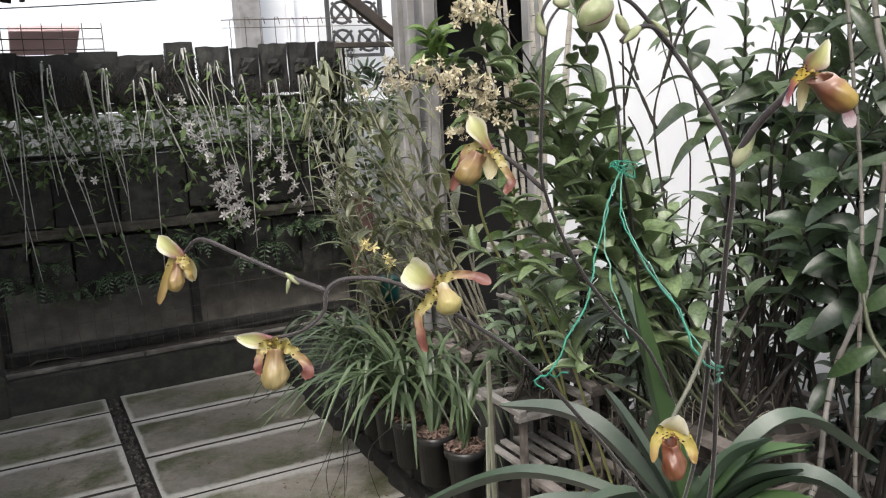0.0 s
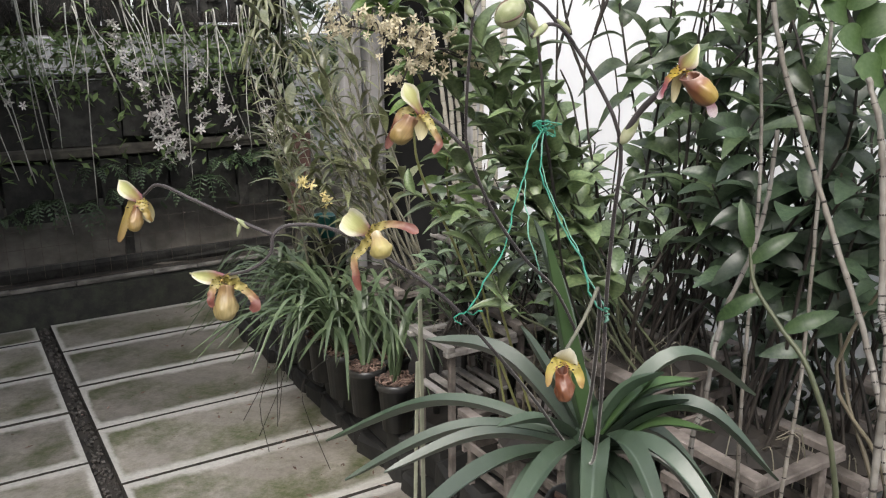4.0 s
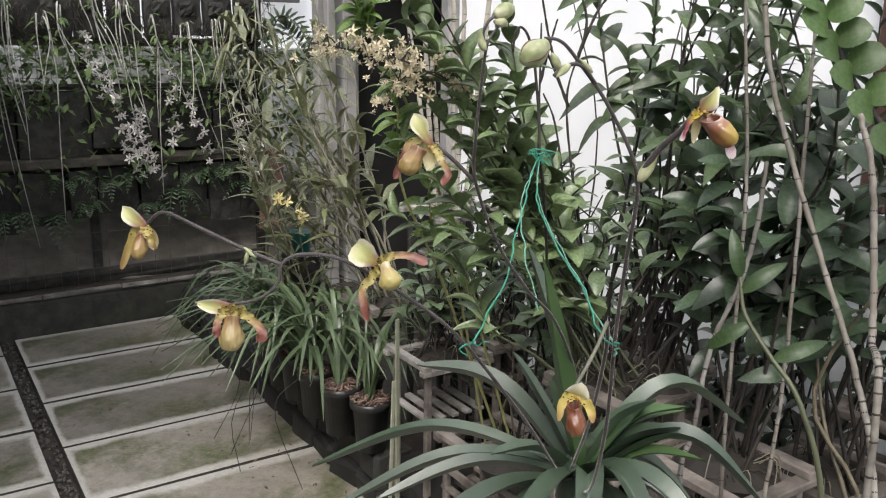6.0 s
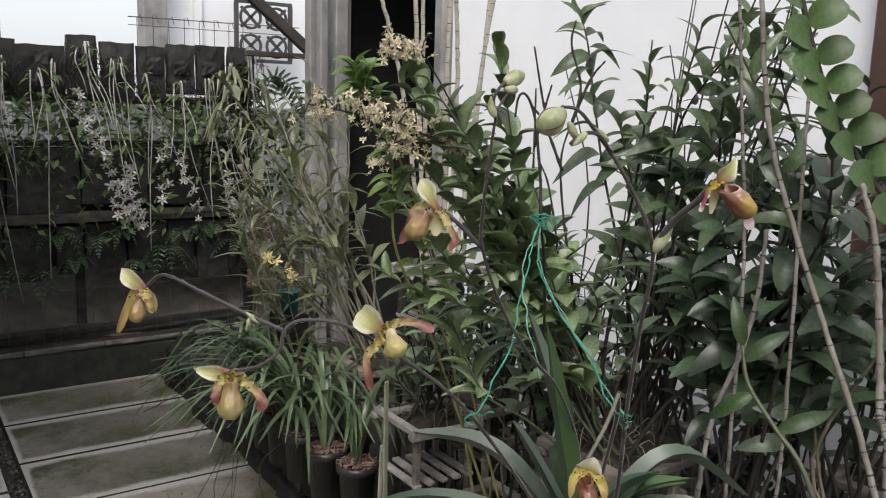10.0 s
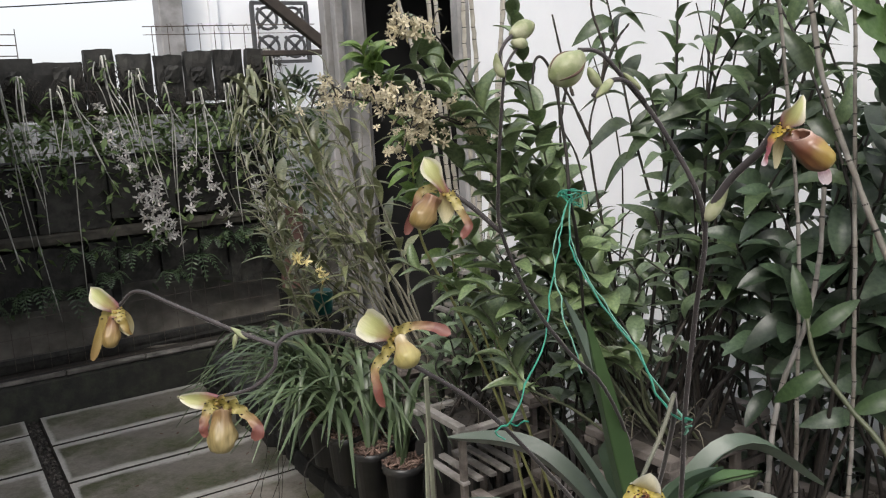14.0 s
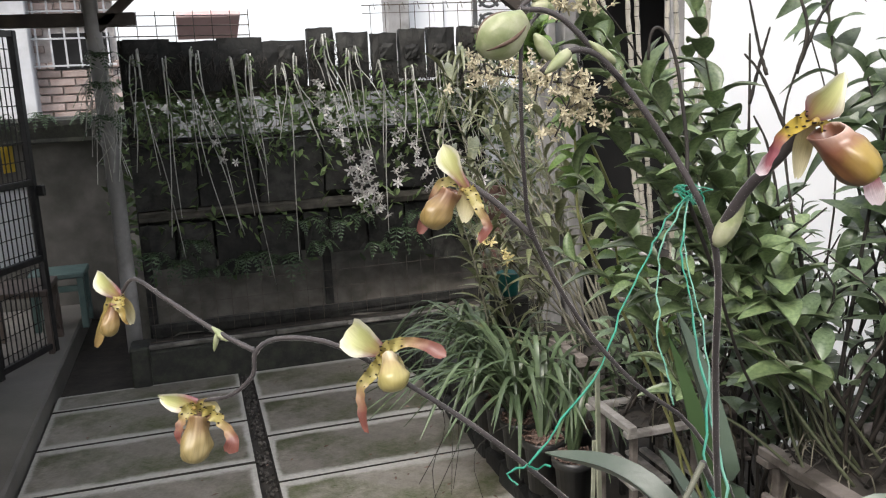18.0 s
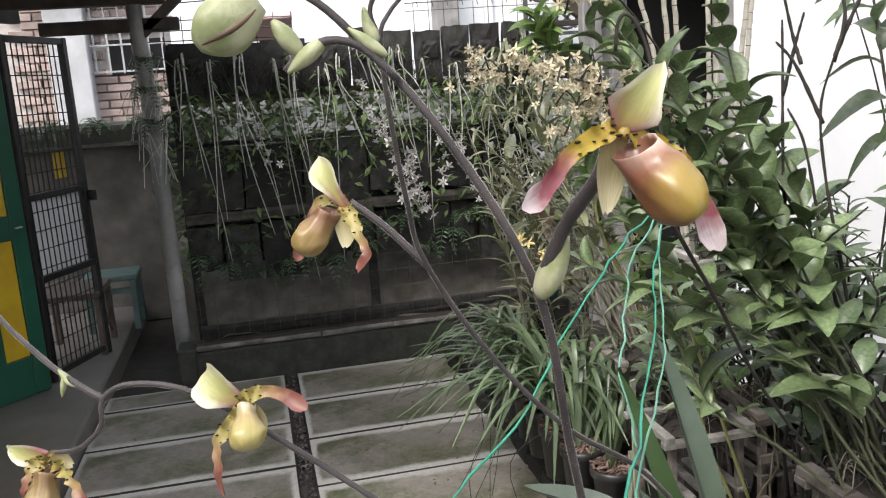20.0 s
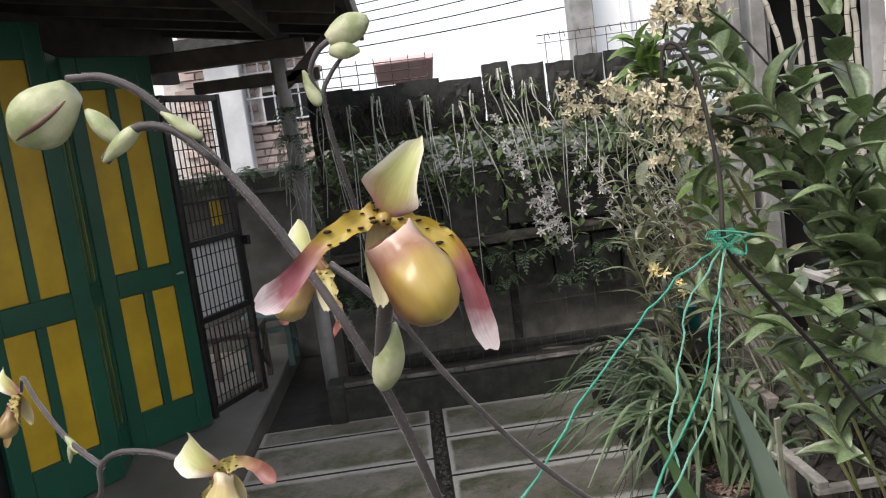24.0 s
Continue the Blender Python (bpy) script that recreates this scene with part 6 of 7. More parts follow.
# round-leaved climber
vine = thing("round_leaf_orchid", "climbing orchid with paired round bright green leaves", "orchid", at=(0, 0, 0))
vp = spline([(0.98, -3.74, 0.50), (0.86, -3.97, 0.95), (0.64, -4.04, 1.24), (0.525, -4.005, 1.40), (0.490, -3.935, 1.51), (0.468, -3.90, 1.60), (0.455, -3.86, 1.74)], 40)
part("stem", Geo().tube(vp, 0.0030, 8), M["cane_dark"], vine, smooth=True)
for i in range(15, 40):
    d = (vp[i + 1] - vp[i]).normalized() if i < 40 else Vector((0, 0, 1))
    s = 1 if i % 2 else -1
    out = Vector((0.85, -0.52, 0)) * s + Vector((-0.35, -0.5, 0.25))
    part("leaf", LR[i % 2], None, vine, m=leaf_pose(vp[i], (out + d * 0.2).normalized(), Vector((-0.6, -0.75, 0.5)), U(0.036, 0.044)))

# young green cane before the crates
shoot = thing("green_shoot", "young green orchid cane with broad soft leaves", "orchid", "dendrobium plants", at=(0, 0, 0))
gp = spline([(0.50, -4.02, 0.62), (0.47, -3.985, 1.02), (0.456, -3.95, 1.15), (0.453, -3.907, 1.196), (0.448, -3.872, 1.237), (0.453, -3.857, 1.277)], 24)
part("stem", Geo().tube(gp, [0.0036 * (1 - 0.4 * i / 24) for i in range(25)], 8), M["cane_green"], shoot, smooth=True)
for i, dx, dz, L in ((14, 1, 0.45, 0.062), (18, -1, -0.6, 0.060), (22, 1, 0.75, 0.060), (24, -0.3, 1.0, 0.056)):
    part("leaf", LG[i % 2], None, shoot, m=leaf_pose(gp[i], Vector((0.55 * dx, -0.62 * dx, dz)).normalized(), Vector((-0.7, -0.5, 0.4)), L))

# arched dark stalk tied with the string
KNOT = Vector((0.257, -3.725, 1.411))
stalk = thing("tied_stalk", "dark arched orchid stalk tied with green string", "orchid", at=(0, 0, 0))
sp = spline([(0.86, -3.16, 0.80), (0.55, -3.42, 1.10), (0.36, -3.62, 1.30), (0.285, -3.70, 1.375), KNOT, (0.259, -3.72, 1.451), (0.257, -3.716, 1.486), (0.252, -3.714, 1.522), (0.244, -3.712, 1.544), (0.236, -3.71, 1.551), (0.231, -3.708, 1.544), (0.230, -3.706, 1.525)], 40)
part("stalk", Geo().tube(sp, [0.0021 * (1 - 0.4 * i / 40) for i in range(41)], 8), M["cane_dark"], stalk, smooth=True)

chain = thing("hanging_chain", "short dark iron chain hanging among the cream flowers", "chain", at=(0.474, -3.074, 1.541))
for k in range(11):
    q = Matrix.Rotation(math.pi / 2 * (k % 2) + 0.3, 4, "Z")
    ring = [q @ Vector((0.0034 * math.cos(a * math.pi / 6), 0, 0.0062 * math.sin(a * math.pi / 6))) for a in range(13)]
    part("link", Geo().tube(ring, 0.0011, 5), M["black_iron"], chain, m=Matrix.Translation((0.0017 * k, -0.0007 * k, -0.0085 * k)), smooth=True)

twigs = thing("bare_twigs", "leafless dark orchid twigs before the white wall", "twigs", "dendrobium plants", at=(0, 0, 0))
for ctrl in ([(0.95, -3.12, 0.84), (0.86, -3.03, 1.1), (0.846, -3.015, 1.267), (0.85, -3.001, 1.394), (0.852, -2.997, 1.486), (0.85, -2.997, 1.576)], [(0.98, -3.14, 0.84), (0.90, -3.07, 1.12), (0.884, -3.05, 1.254), (0.875, -3.024, 1.37), (0.857, -3.004, 1.428)],
             [(0.852, -2.998, 1.45), (0.866, -3.009, 1.53), (0.876, -3.019, 1.585)], [(0.96, -3.10, 0.84), (0.92, -3.07, 1.15), (0.898, -3.054, 1.299), (0.896, -3.038, 1.425), (0.913, -3.05, 1.515)], [(0.874, -3.016, 1.50), (0.863, -3.006, 1.553), (0.841, -2.996, 1.665)],
             [(0.911, -3.05, 1.50), (0.922, -3.06, 1.581), (0.90, -3.048, 1.67), (0.904, -3.054, 1.72)], [(0.90, -3.04, 1.40), (0.86, -3.02, 1.50), (0.83, -3.01, 1.54)], [(0.912, -3.05, 1.51), (0.95, -3.06, 1.60), (0.99, -3.06, 1.64)]):
    pts = spline(ctrl, 18)
    part("twig", Geo().tube(pts, [0.0034 * (1 - 0.5 * i / 18) * (1 + 0.18 * (i % 3)) for i in range(19)], 6), M["cane_dark"], twigs, smooth=True)

cane_plant("broad-leaved canes leaning out of a slatted basket", (0.92, -3.20, 0.80), 0.11, 13, (0.45, 0.72, -3.16, -2.86, 1.10, 1.66), LF, (0.062, 0.086), 0.42, r=0.0034, cane="cane_green", step=0.021, bare=0.0, bulge=0.05, seed=45, rise=0.75)
arching_orchid("bright orchid with crowded upturned leaves in a basket", (0.93, -3.17, 0.80),
               [[(0.86, -3.12, 1.10), (0.76, -3.02, 1.33), (0.72, -2.93, 1.46), (0.70, -2.88, 1.53)], [(0.90, -3.10, 1.10), (0.84, -2.96, 1.34), (0.80, -2.86, 1.48)], [(0.82, -3.20, 1.05), (0.72, -3.12, 1.22), (0.66, -3.02, 1.34)]],
               LF, (0.062, 0.085), 0.022, 55, "cane_green", 0.0030, 0.4, 0.7)
cane_plant("young dendrobium with fresh oval leaves in a basket", (0.935, -3.18, 0.80), 0.08, 8, (0.76, 1.12, -3.20, -2.85, 1.0, 1.34), LB, (0.05, 0.07), 0.45, r=0.004, cane="cane_dark", step=0.022, bare=0.0, seed=44)

# ---- cream, yellow and white blossoms ----
def blossom(label, ctrl, mesh, count, size, spread, toward=(-0.4, -0.9, 0.1), seed=1, stemmat="cane_dark", category="orchid spray", twigs=5):
    global rnd
    keep, rnd = rnd, random.Random(seed)
    th = thing("orchid_spray", label, category, "orchid sprays", at=(0, 0, 0))
    pts = spline(ctrl, 20)
    part("flower_stem", Geo().tube(pts, 0.0017, 6), M[stemmat], th, smooth=True)
    ends = []
    for k in range(twigs):
        p = pts[10 + int(10 * k / twigs)]
        e = p + Vector((U(-spread, spread), U(-spread, spread) * 0.5, U(-spread, spread) * 0.8))
        ends.append((p, e))
        part("twig", Geo().tube(spline([p, p.lerp(e, 0.5) + Vector((0, 0, 0.02)), e], 6), 0.0014, 5), M[stemmat], th)
    for k in range(count):
        p, e = rnd.choice(ends)
        c = p.lerp(e, U(0.2, 1.05)) + Vector((U(-.016, .016), U(-.016, .016), U(-.016, .016)))
        dv = Vector(toward) + Vector((U(-1.6, 1.6), U(-1.6, 1.6), U(-1.6, 1.2)))
        part("flower", mesh, None, th, m=face_pose(c, dv, size * U(0.6, 1.3)))
    rnd = keep
    return th


blossom("cream dendrobium blossoms on arching branches", [(0.90, -2.95, 1.05), (0.66, -3.08, 1.38), (0.47, -3.11, 1.49), (0.37, -3.075, 1.515), (0.275, -3.08, 1.53)], STAR_C, 130, 0.018, 0.042, seed=21, twigs=14)
blossom("cream dendrobium blossoms in a drooping branch", [(0.92, -2.98, 1.02), (0.70, -3.06, 1.34), (0.53, -3.11, 1.47), (0.45, -3.10, 1.47), (0.42, -3.09, 1.42)], STAR_C, 110, 0.017, 0.045, seed=22, twigs=11)
blossom("cream blossoms high on tall canes", [(0.92, -2.98, 1.10), (0.64, -3.02, 1.50), (0.52, -3.05, 1.63), (0.46, -3.06, 1.64), (0.44, -3.06, 1.60)], STAR_C, 44, 0.020, 0.045, seed=23, twigs=7)
arching_orchid("lime-leaved orchid with yellowish canes under cream flowers", (0.90, -2.86, 0.47),
               [[(0.66, -2.92, 1.0), (0.54, -2.95, 1.22), (0.523, -2.95, 1.32), (0.522, -2.95, 1.40), (0.505, -2.95, 1.48)], [(0.70, -2.90, 1.10), (0.56, -2.93, 1.40), (0.47, -2.95, 1.534), (0.446, -2.95, 1.568), (0.428, -2.95, 1.615)],
                [(0.72, -2.90, 0.95), (0.62, -2.93, 1.15), (0.60, -2.96, 1.30)]],
               LL, (0.045, 0.068), 0.017, 27, "cane_lime", 0.0032, 0.55, 0.5)
blossom("pale yellow cup flowers above a teal pot", [(1.08, -1.56, 0.72), (0.95, -1.58, 0.84), (0.86, -1.58, 0.94), (0.82, -1.57, 0.93)], STAR_Y, 10, 0.040, 0.05, seed=24)
tp = thing("teal_pot", "small teal plastic pot among the canes", "pot", at=(0.98, -1.38, 0.725))
part("pot_wall", Geo().lathe([(0.001, -0.025), (0.034, -0.025), (0.044, 0.06), (0.047, 0.064), (0.041, 0.064), (0.038, 0.055), (0.001, 0.05)], 18), M["teal_pot"], tp, smooth=True)
ts = thing("pot_stand", "dark timber block under the teal pot", "stand", at=(0.98, -1.38, 0))
part("block", Geo().box((0, 0, 0.335), (0.12, 0.12, 0.73), bevel=0.006), M["darkwood"], ts)

# ---- grassy orchids in black pots beside the paving ----
def grassy(label, x, y, z0, n, reach, seed, lean=(-0.25, -0.2)):
    global rnd
    keep, rnd = rnd, random.Random(seed)
    th = thing("potted_cymbidium", label, "potted plant", "black pots beside the paving", at=(x, y, z0))
    part("pot", Geo().lathe([(0.001, 0), (0.050, 0), (0.062, 0.15), (0.070, 0.152), (0.071, 0.178), (0.064, 0.178), (0.060, 0.15), (0.001, 0.148)], 22), M["pot"], th, "black plastic pot", smooth=True)
    gg = Geo()
    for i in range(150):
        r, q = 0.062 * math.sqrt(U(0, 1)), U(0, 6.28)
        gg.box((r * math.cos(q), r * math.sin(q), 0.166 + U(0, .022)), (U(.012, .036), U(.003, .007), U(.002, .005)), pose(0, 0, 0, U(-35, 35), U(-35, 35), U(0, 180)))
    part("bark_mulch", gg, M["bark"], th, "reddish bark chips", kind="stuff")
    for k in range(n):
        q = U(0, 6.28)
        dv = Vector((math.cos(q) + lean[0] * 1.6, math.sin(q) + lean[1] * 1.6, 0))
        dv.normalize()
        L, hgt = reach * U(0.55, 1.25), U(0.14, 0.33)
        p0 = Vector((U(-.02, .02), U(-.02, .02), 0.16))
        pts = spline([p0, p0 + dv * L * 0.24 + Vector((0, 0, hgt * 0.80)), p0 + dv * L * 0.62 + Vector((0, 0, hgt)), p0 + dv * L + Vector((0, 0, hgt * U(0.2, 1.0)))], 12)
        sd = dv.cross(Vector((0, 0, 1)))
        vs, fs = [], []
        for i, p in enumerate(pts):
            w = 0.0082 * math.sin(math.pi * (0.12 + 0.87 * i / 12)) ** 0.6
            vs += [p + sd * w + Vector((0, 0, 0.003)), p, p - sd * w + Vector((0, 0, 0.003))]
        for i in range(12):
            fs += [(3 * i, 3 * i + 1, 3 * i + 4, 3 * i + 3), (3 * i + 1, 3 * i + 2, 3 * i + 5, 3 * i + 4)]
        part("leaf", Geo().add(vs, fs), M["leaf_grass"], th, smooth=True)
    rnd = keep
    return th


grassy("cymbidium with few leaves in a black pot of bark chips", 0.865, -1.956, 0.19, 14, 0.34, 31, (0.5, 0.9))
grassy("nearly bare cymbidium in a black pot filled with bark chips", 0.899, -2.119, 0.19, 6, 0.30, 32, (0.6, 0.6))
grassy("grassy cymbidium with arching leaves in a black pot", 0.855, -1.78, 0.19, 42, 0.44, 33, (-0.45, -0.1))
grassy("dense grassy cymbidium in a dark pot", 0.86, -1.60, 0.19, 42, 0.44, 34, (-0.45, -0.1))
grassy("grassy cymbidium in a dark pot by the stones", 0.88, -1.40, 0.17, 46, 0.40, 35, (-0.4, 0.0))
grassy("cymbidium with long fine leaves behind others", 0.90, -1.20, 0.17, 30, 0.40, 36, (-0.4, 0.0))
grassy("tall grassy cymbidium between pots and baskets", 1.02, -1.86, 0.17, 30, 0.40, 37, (-0.3, -0.2))
# ---- stones along the planting ----
edging = thing("stone_edging", "rough black stones edging the planting bed", "stones", kind="structure")
y = 0.18
while y > -4.6:
    w = U(0.12, 0.2)
    for lay in range(2):
        gg = Geo().box((0, 0, 0), (0.15, w * 0.97, 0.105), bevel=0.016, jitter=0.010)
        part("stone", gg, M["stone"], edging, m=pose(0.955 + U(-.015, .02) + 0.02 * lay, y - w / 2, 0.02 + lay * 0.10, U(-4, 4), U(-4, 4), U(-9, 9)))
    y -= w
soil = solid("plant_bed", Geo().box((1.44, -2.3, 0.03), (0.94, 5.0, 0.16), jitter=0.003), M["ground"], "dark soil under the orchid baskets", "soil", kind="structure")

stake = thing("bamboo_stake", "split bamboo stake standing at the pale basket", "stake", at=(0.84, -2.40, 0.0))
part("strip", Geo().box((0, 0, 0.37), (0.018, 0.006, 0.75), pose(0, 0, 0, 1.5, -2, 20), bevel=0.002), M["stake"], stake)
part("strip", Geo().box((-0.028, -0.012, 0.30), (0.014, 0.005, 0.50), pose(0, 0, 0, -1, 3, 10), bevel=0.002), M["stake"], stake)

frond = thing("dark_frond", "dark arching orchid cane with two ranks of short leaves", "orchid", "dendrobium plants", at=(0, 0, 0))
fp = spline([(1.62, 0.50, 1.55), (1.69, 0.45, 1.665), (1.80, 0.44, 1.60), (1.87, 0.42, 1.42), (1.86, 0.40, 1.10)], 40)
part("cane", Geo().tube(fp, 0.004, 6), M["cane_dark"], frond, smooth=True)
for i in range(2, 40):
    d = (fp[i + 1] - fp[i]).normalized() if i < 39 else (fp[40] - fp[39]).normalized()
    out = d.cross(Vector((-0.3, -0.95, 0))).normalized() * (1 if i % 2 else -1)
    part("leaf", LD[i % 4], None, frond, m=leaf_pose(fp[i], (out + d * 0.35 + Vector((0, -0.1, -0.1))).normalized(), Vector((-0.2, -1, 0.3)), 0.075 * (1.1 - 0.5 * i / 40), 0.6))

# long-leaved tufts at the end of the plant wall
def tuft(x, y, z, n, reach, seed):
    global rnd
    keep, rnd = rnd, random.Random(seed)
    th = thing("hanging_tuft", "tuft of long narrow arching leaves on the plant wall", "orchid", "orchids on the plant wall", at=(x, y, z))
    for k in range(n):
        q = U(0, 6.28)
        dv = Vector((math.cos(q), math.sin(q) * 0.6 - 0.45, 0))
        L = reach * U(0.6, 1.2)
        pts = spline([(0, 0, 0), dv * L * 0.4 + Vector((0, 0, L * U(0.2, .6))), dv * L * 0.8 + Vector((0, 0, L * U(0.0, .5))), dv * L * 1.1 + Vector((0, 0, -L * U(0.0, .6)))], 10)
        sd = dv.cross(Vector((0, 0, 1))).normalized()
        vs, fs = [], []
        for i, p in enumerate(pts):
            w = 0.011 * math.sin(math.pi * (0.12 + 0.86 * i / 10)) ** 0.7
            vs += [p + sd * w + Vector((0, 0, 0.004)), p, p - sd * w + Vector((0, 0, 0.004))]
        for i in range(10):
            fs += [(3 * i, 3 * i + 1, 3 * i + 4, 3 * i + 3), (3 * i + 1, 3 * i + 2, 3 * i + 5, 3 * i + 4)]
        part("leaf", Geo().add(vs, fs), M["leaf_narrow"], th, smooth=True)
    rnd = keep


for i, (x, y, z, n, reach) in enumerate([(1.60, 0.56, 1.52, 26, 0.26), (1.52, 0.52, 1.36, 18, 0.22), (1.68, 0.48, 1.28, 20, 0.24), (1.45, 0.56, 1.60, 12, 0.20)]):
    tuft(x, y, z, n, reach, 160 + i)

# ---- string ----
string = thing("green_string", "green plastic string tied round orchid stalks", "string", at=(0, 0, 0))


def cord(ctrl, r, mtl, n=26, wave=0.0014):
    pts = spline(ctrl, n)
    ph = U(0, 6)
    for i, p in enumerate(pts):
        p += Vector((U(-.001, .001), U(-.001, .001), U(-.001, .001))) + Vector((math.sin(i * 0.9 + ph), math.cos(i * 0.7 + ph), 0.4 * math.sin(i * 1.3))) * wave * min(1, i / 3, (n - i) / 3)
    part("cord", Geo().tube(pts, [r * U(0.75, 1.25) for _ in pts], 5), M[mtl], string)


cord([KNOT, (0.20, -3.78, 1.400), (0.14, -3.842, 1.372), (0.075, -3.90, 1.328), (0.019, -3.94, 1.305)], 0.0007, "string")
cord([KNOT, (0.235, -3.75, 1.37), (0.20, -3.82, 1.345), (0.13, -3.94, 1.335), (0.075, -4.03, 1.325), (0.056, -4.06, 1.335)], 0.0008, "string")
cord([KNOT, (0.238, -3.752, 1.365), (0.206, -3.822, 1.338), (0.132, -3.945, 1.329), (0.078, -4.035, 1.318), (0.058, -4.058, 1.330)], 0.0007, "string_pale")
cord([KNOT, (0.22, -3.745, 1.375), (0.205, -3.765, 1.34), (0.185, -3.80, 1.315), (0.185, -3.82, 1.27)], 0.0008, "string_pale")
for k in range(9):
    q = U(0, 6.28)
    cord([KNOT + Vector((0.006 * math.cos(q), 0.006 * math.sin(q), U(-.012, .012))), KNOT + Vector((U(-.012, .012), U(-.012, .012), U(-.012, .012))), KNOT + Vector((U(-.016, .016), U(-.016, .016), U(-.022, .012))), KNOT + Vector((0.006 * math.cos(q + 2), 0.006 * math.sin(q + 2), U(-.012, .012)))], 0.0006, "string", 12, 0.0007)
for k in range(2):
    p = Vector((0.019, -3.94, 1.305))
    cord([p, p + Vector((U(-.012, .012), U(-.01, .01), U(-.012, .006))), p + Vector((U(-.015, .015), U(-.01, .01), U(-.02, .004)))], 0.0006, "string", 8, 0.0002)

# ---- orchids and ferns hanging on the living wall ----
def hanging(x, z, n, length, seed, white=0, green=14):
    global rnd
    keep, rnd = rnd, random.Random(seed)
    th = thing("hanging_orchid", "hanging orchid with silvery trailing stems on black timber", "orchid", "orchids on the plant wall", at=(x, FY - 0.05, z))
    drift = U(0.0, 0.16)
    for k in range(n):
        dx, L = U(-.06, .06), length * rnd.choice((U(0.3, 0.6), U(0.5, 1.0), U(0.8, 1.25)))
        e = dx + drift * L + U(-.08, .12)
        pts = spline([(dx * 0.3, 0.0, U(-.03, .0)), (dx * 0.5, -0.05 - U(0, .02), U(0.02, .06)), (dx * 0.8 + U(-.01, .01), -0.09 - U(0, .02), -L * 0.22), ((dx + e) / 2 + U(-.02, .02), -0.095 - U(0, .03), -L * 0.6), (e, -0.10 - U(0, .05), -L)], 16)
        part("trailing_stem", Geo().tube(pts, [0.0049 * (1 - 0.5 * i / 16) for i in range(17)], 5), M["root"], th, smooth=True)
        if green:
            for j in range(green // 3):
                i = rnd.randrange(4, 14)
                part("leaf", rnd.choice(LW), None, th, m=leaf_pose(pts[i], (U(-1, 1), U(-1, .2), U(-.7, .5)), (0, -0.4, 1), U(0.035, 0.075)))
    gg = Geo()
    for k in range(40):
        p = Vector((U(-.1, .1), U(-.05, .02), U(-.06, .05)))
        gg.tube([p, p + Vector((U(-.04, .04), U(-.04, .01), U(-.06, .02))), p + Vector((U(-.05, .05), U(-.04, .02), U(-.12, .0)))], 0.0018, 4)
    part("root_clump", gg, M["cane_dark"], th, "dark clump of roots", kind="stuff")
    rnd = keep
    return th


for i, (x, z, n, L) in enumerate([(-0.38, 1.70, 4, 0.95), (-0.22, 1.66, 3, 0.9), (-0.06, 1.70, 5, 0.85), (0.10, 1.64, 3, 1.0), (0.24, 1.66, 4, 0.85), (0.38, 1.60, 3, 0.9), (0.48, 1.66, 3, 0.8), (0.63, 1.76, 5, 0.55),
                                 (0.80, 1.68, 5, 0.72), (0.93, 1.60, 3, 0.8), (1.14, 1.58, 4, 0.8), (1.32, 1.60, 4, 0.85), (1.45, 1.56, 3, 0.7), (1.57, 1.78, 5, 0.9)]):
    hanging(x, z, n, L, 50 + i)


def white_spray(a, b, n, seed, size=0.060):
    """White flowers crowded along a drooping stem, wider towards its end."""
    global rnd
    keep, rnd = rnd, random.Random(seed)
    th = thing("white_orchid_spray", "drooping spray of small white orchid flowers", "orchid spray", "white orchid sprays", at=a)
    e = Vector(b) - Vector(a)
    pts = spline([(0, 0.07, 0.14), (0, 0.01, 0.10), (0, 0, 0), e * 0.5 + Vector((-0.012, -0.012, 0)), e], 24)
    part("flower_stem", Geo().tube(pts, 0.0022, 5), M["cane_dark"], th, smooth=True)
    n = max(5, int(n * 0.75))
    for k in range(n):
        t = 0.34 + 0.66 * (k / (n - 1)) ** 0.85
        p = pts[min(24, int(t * 24))]
        s = (1 if k % 2 else -1) * U(0.4, 1.0) * (0.008 + 0.017 * t)
        part("flower", STAR_W, None, th, m=face_pose(p + Vector((s, U(-.03, .0), U(-.012, .012))), (s * 14 + U(-.6, .6), -1, U(-1.4, .2)), size * U(0.7, 1.15)))
    rnd = keep


for i, (a, b, n) in enumerate([((0.737, 0.56, 1.15), (0.831, 0.56, 0.772), 24), ((0.848, 0.555, 1.06), (0.934, 0.56, 0.764), 24), ((0.80, 0.54, 0.98), (0.89, 0.55, 0.80), 14), ((1.048, 0.56, 1.286), (1.047, 0.56, 0.928), 18), ((1.146, 0.56, 1.146), (1.256, 0.56, 0.826), 18),
                              ((1.429, 0.56, 1.01), (1.513, 0.56, 0.753), 16), ((1.50, 0.56, 0.98), (1.57, 0.56, 0.88), 7), ((0.598, 0.57, 1.495), (0.676, 0.57, 1.218), 15), ((0.70, 0.57, 1.36), (0.72, 0.57, 1.20), 8), ((0.0, 0.56, 1.29), (0.083, 0.56, 1.12), 8)]):
    white_spray(a, b, n, 150 + i)

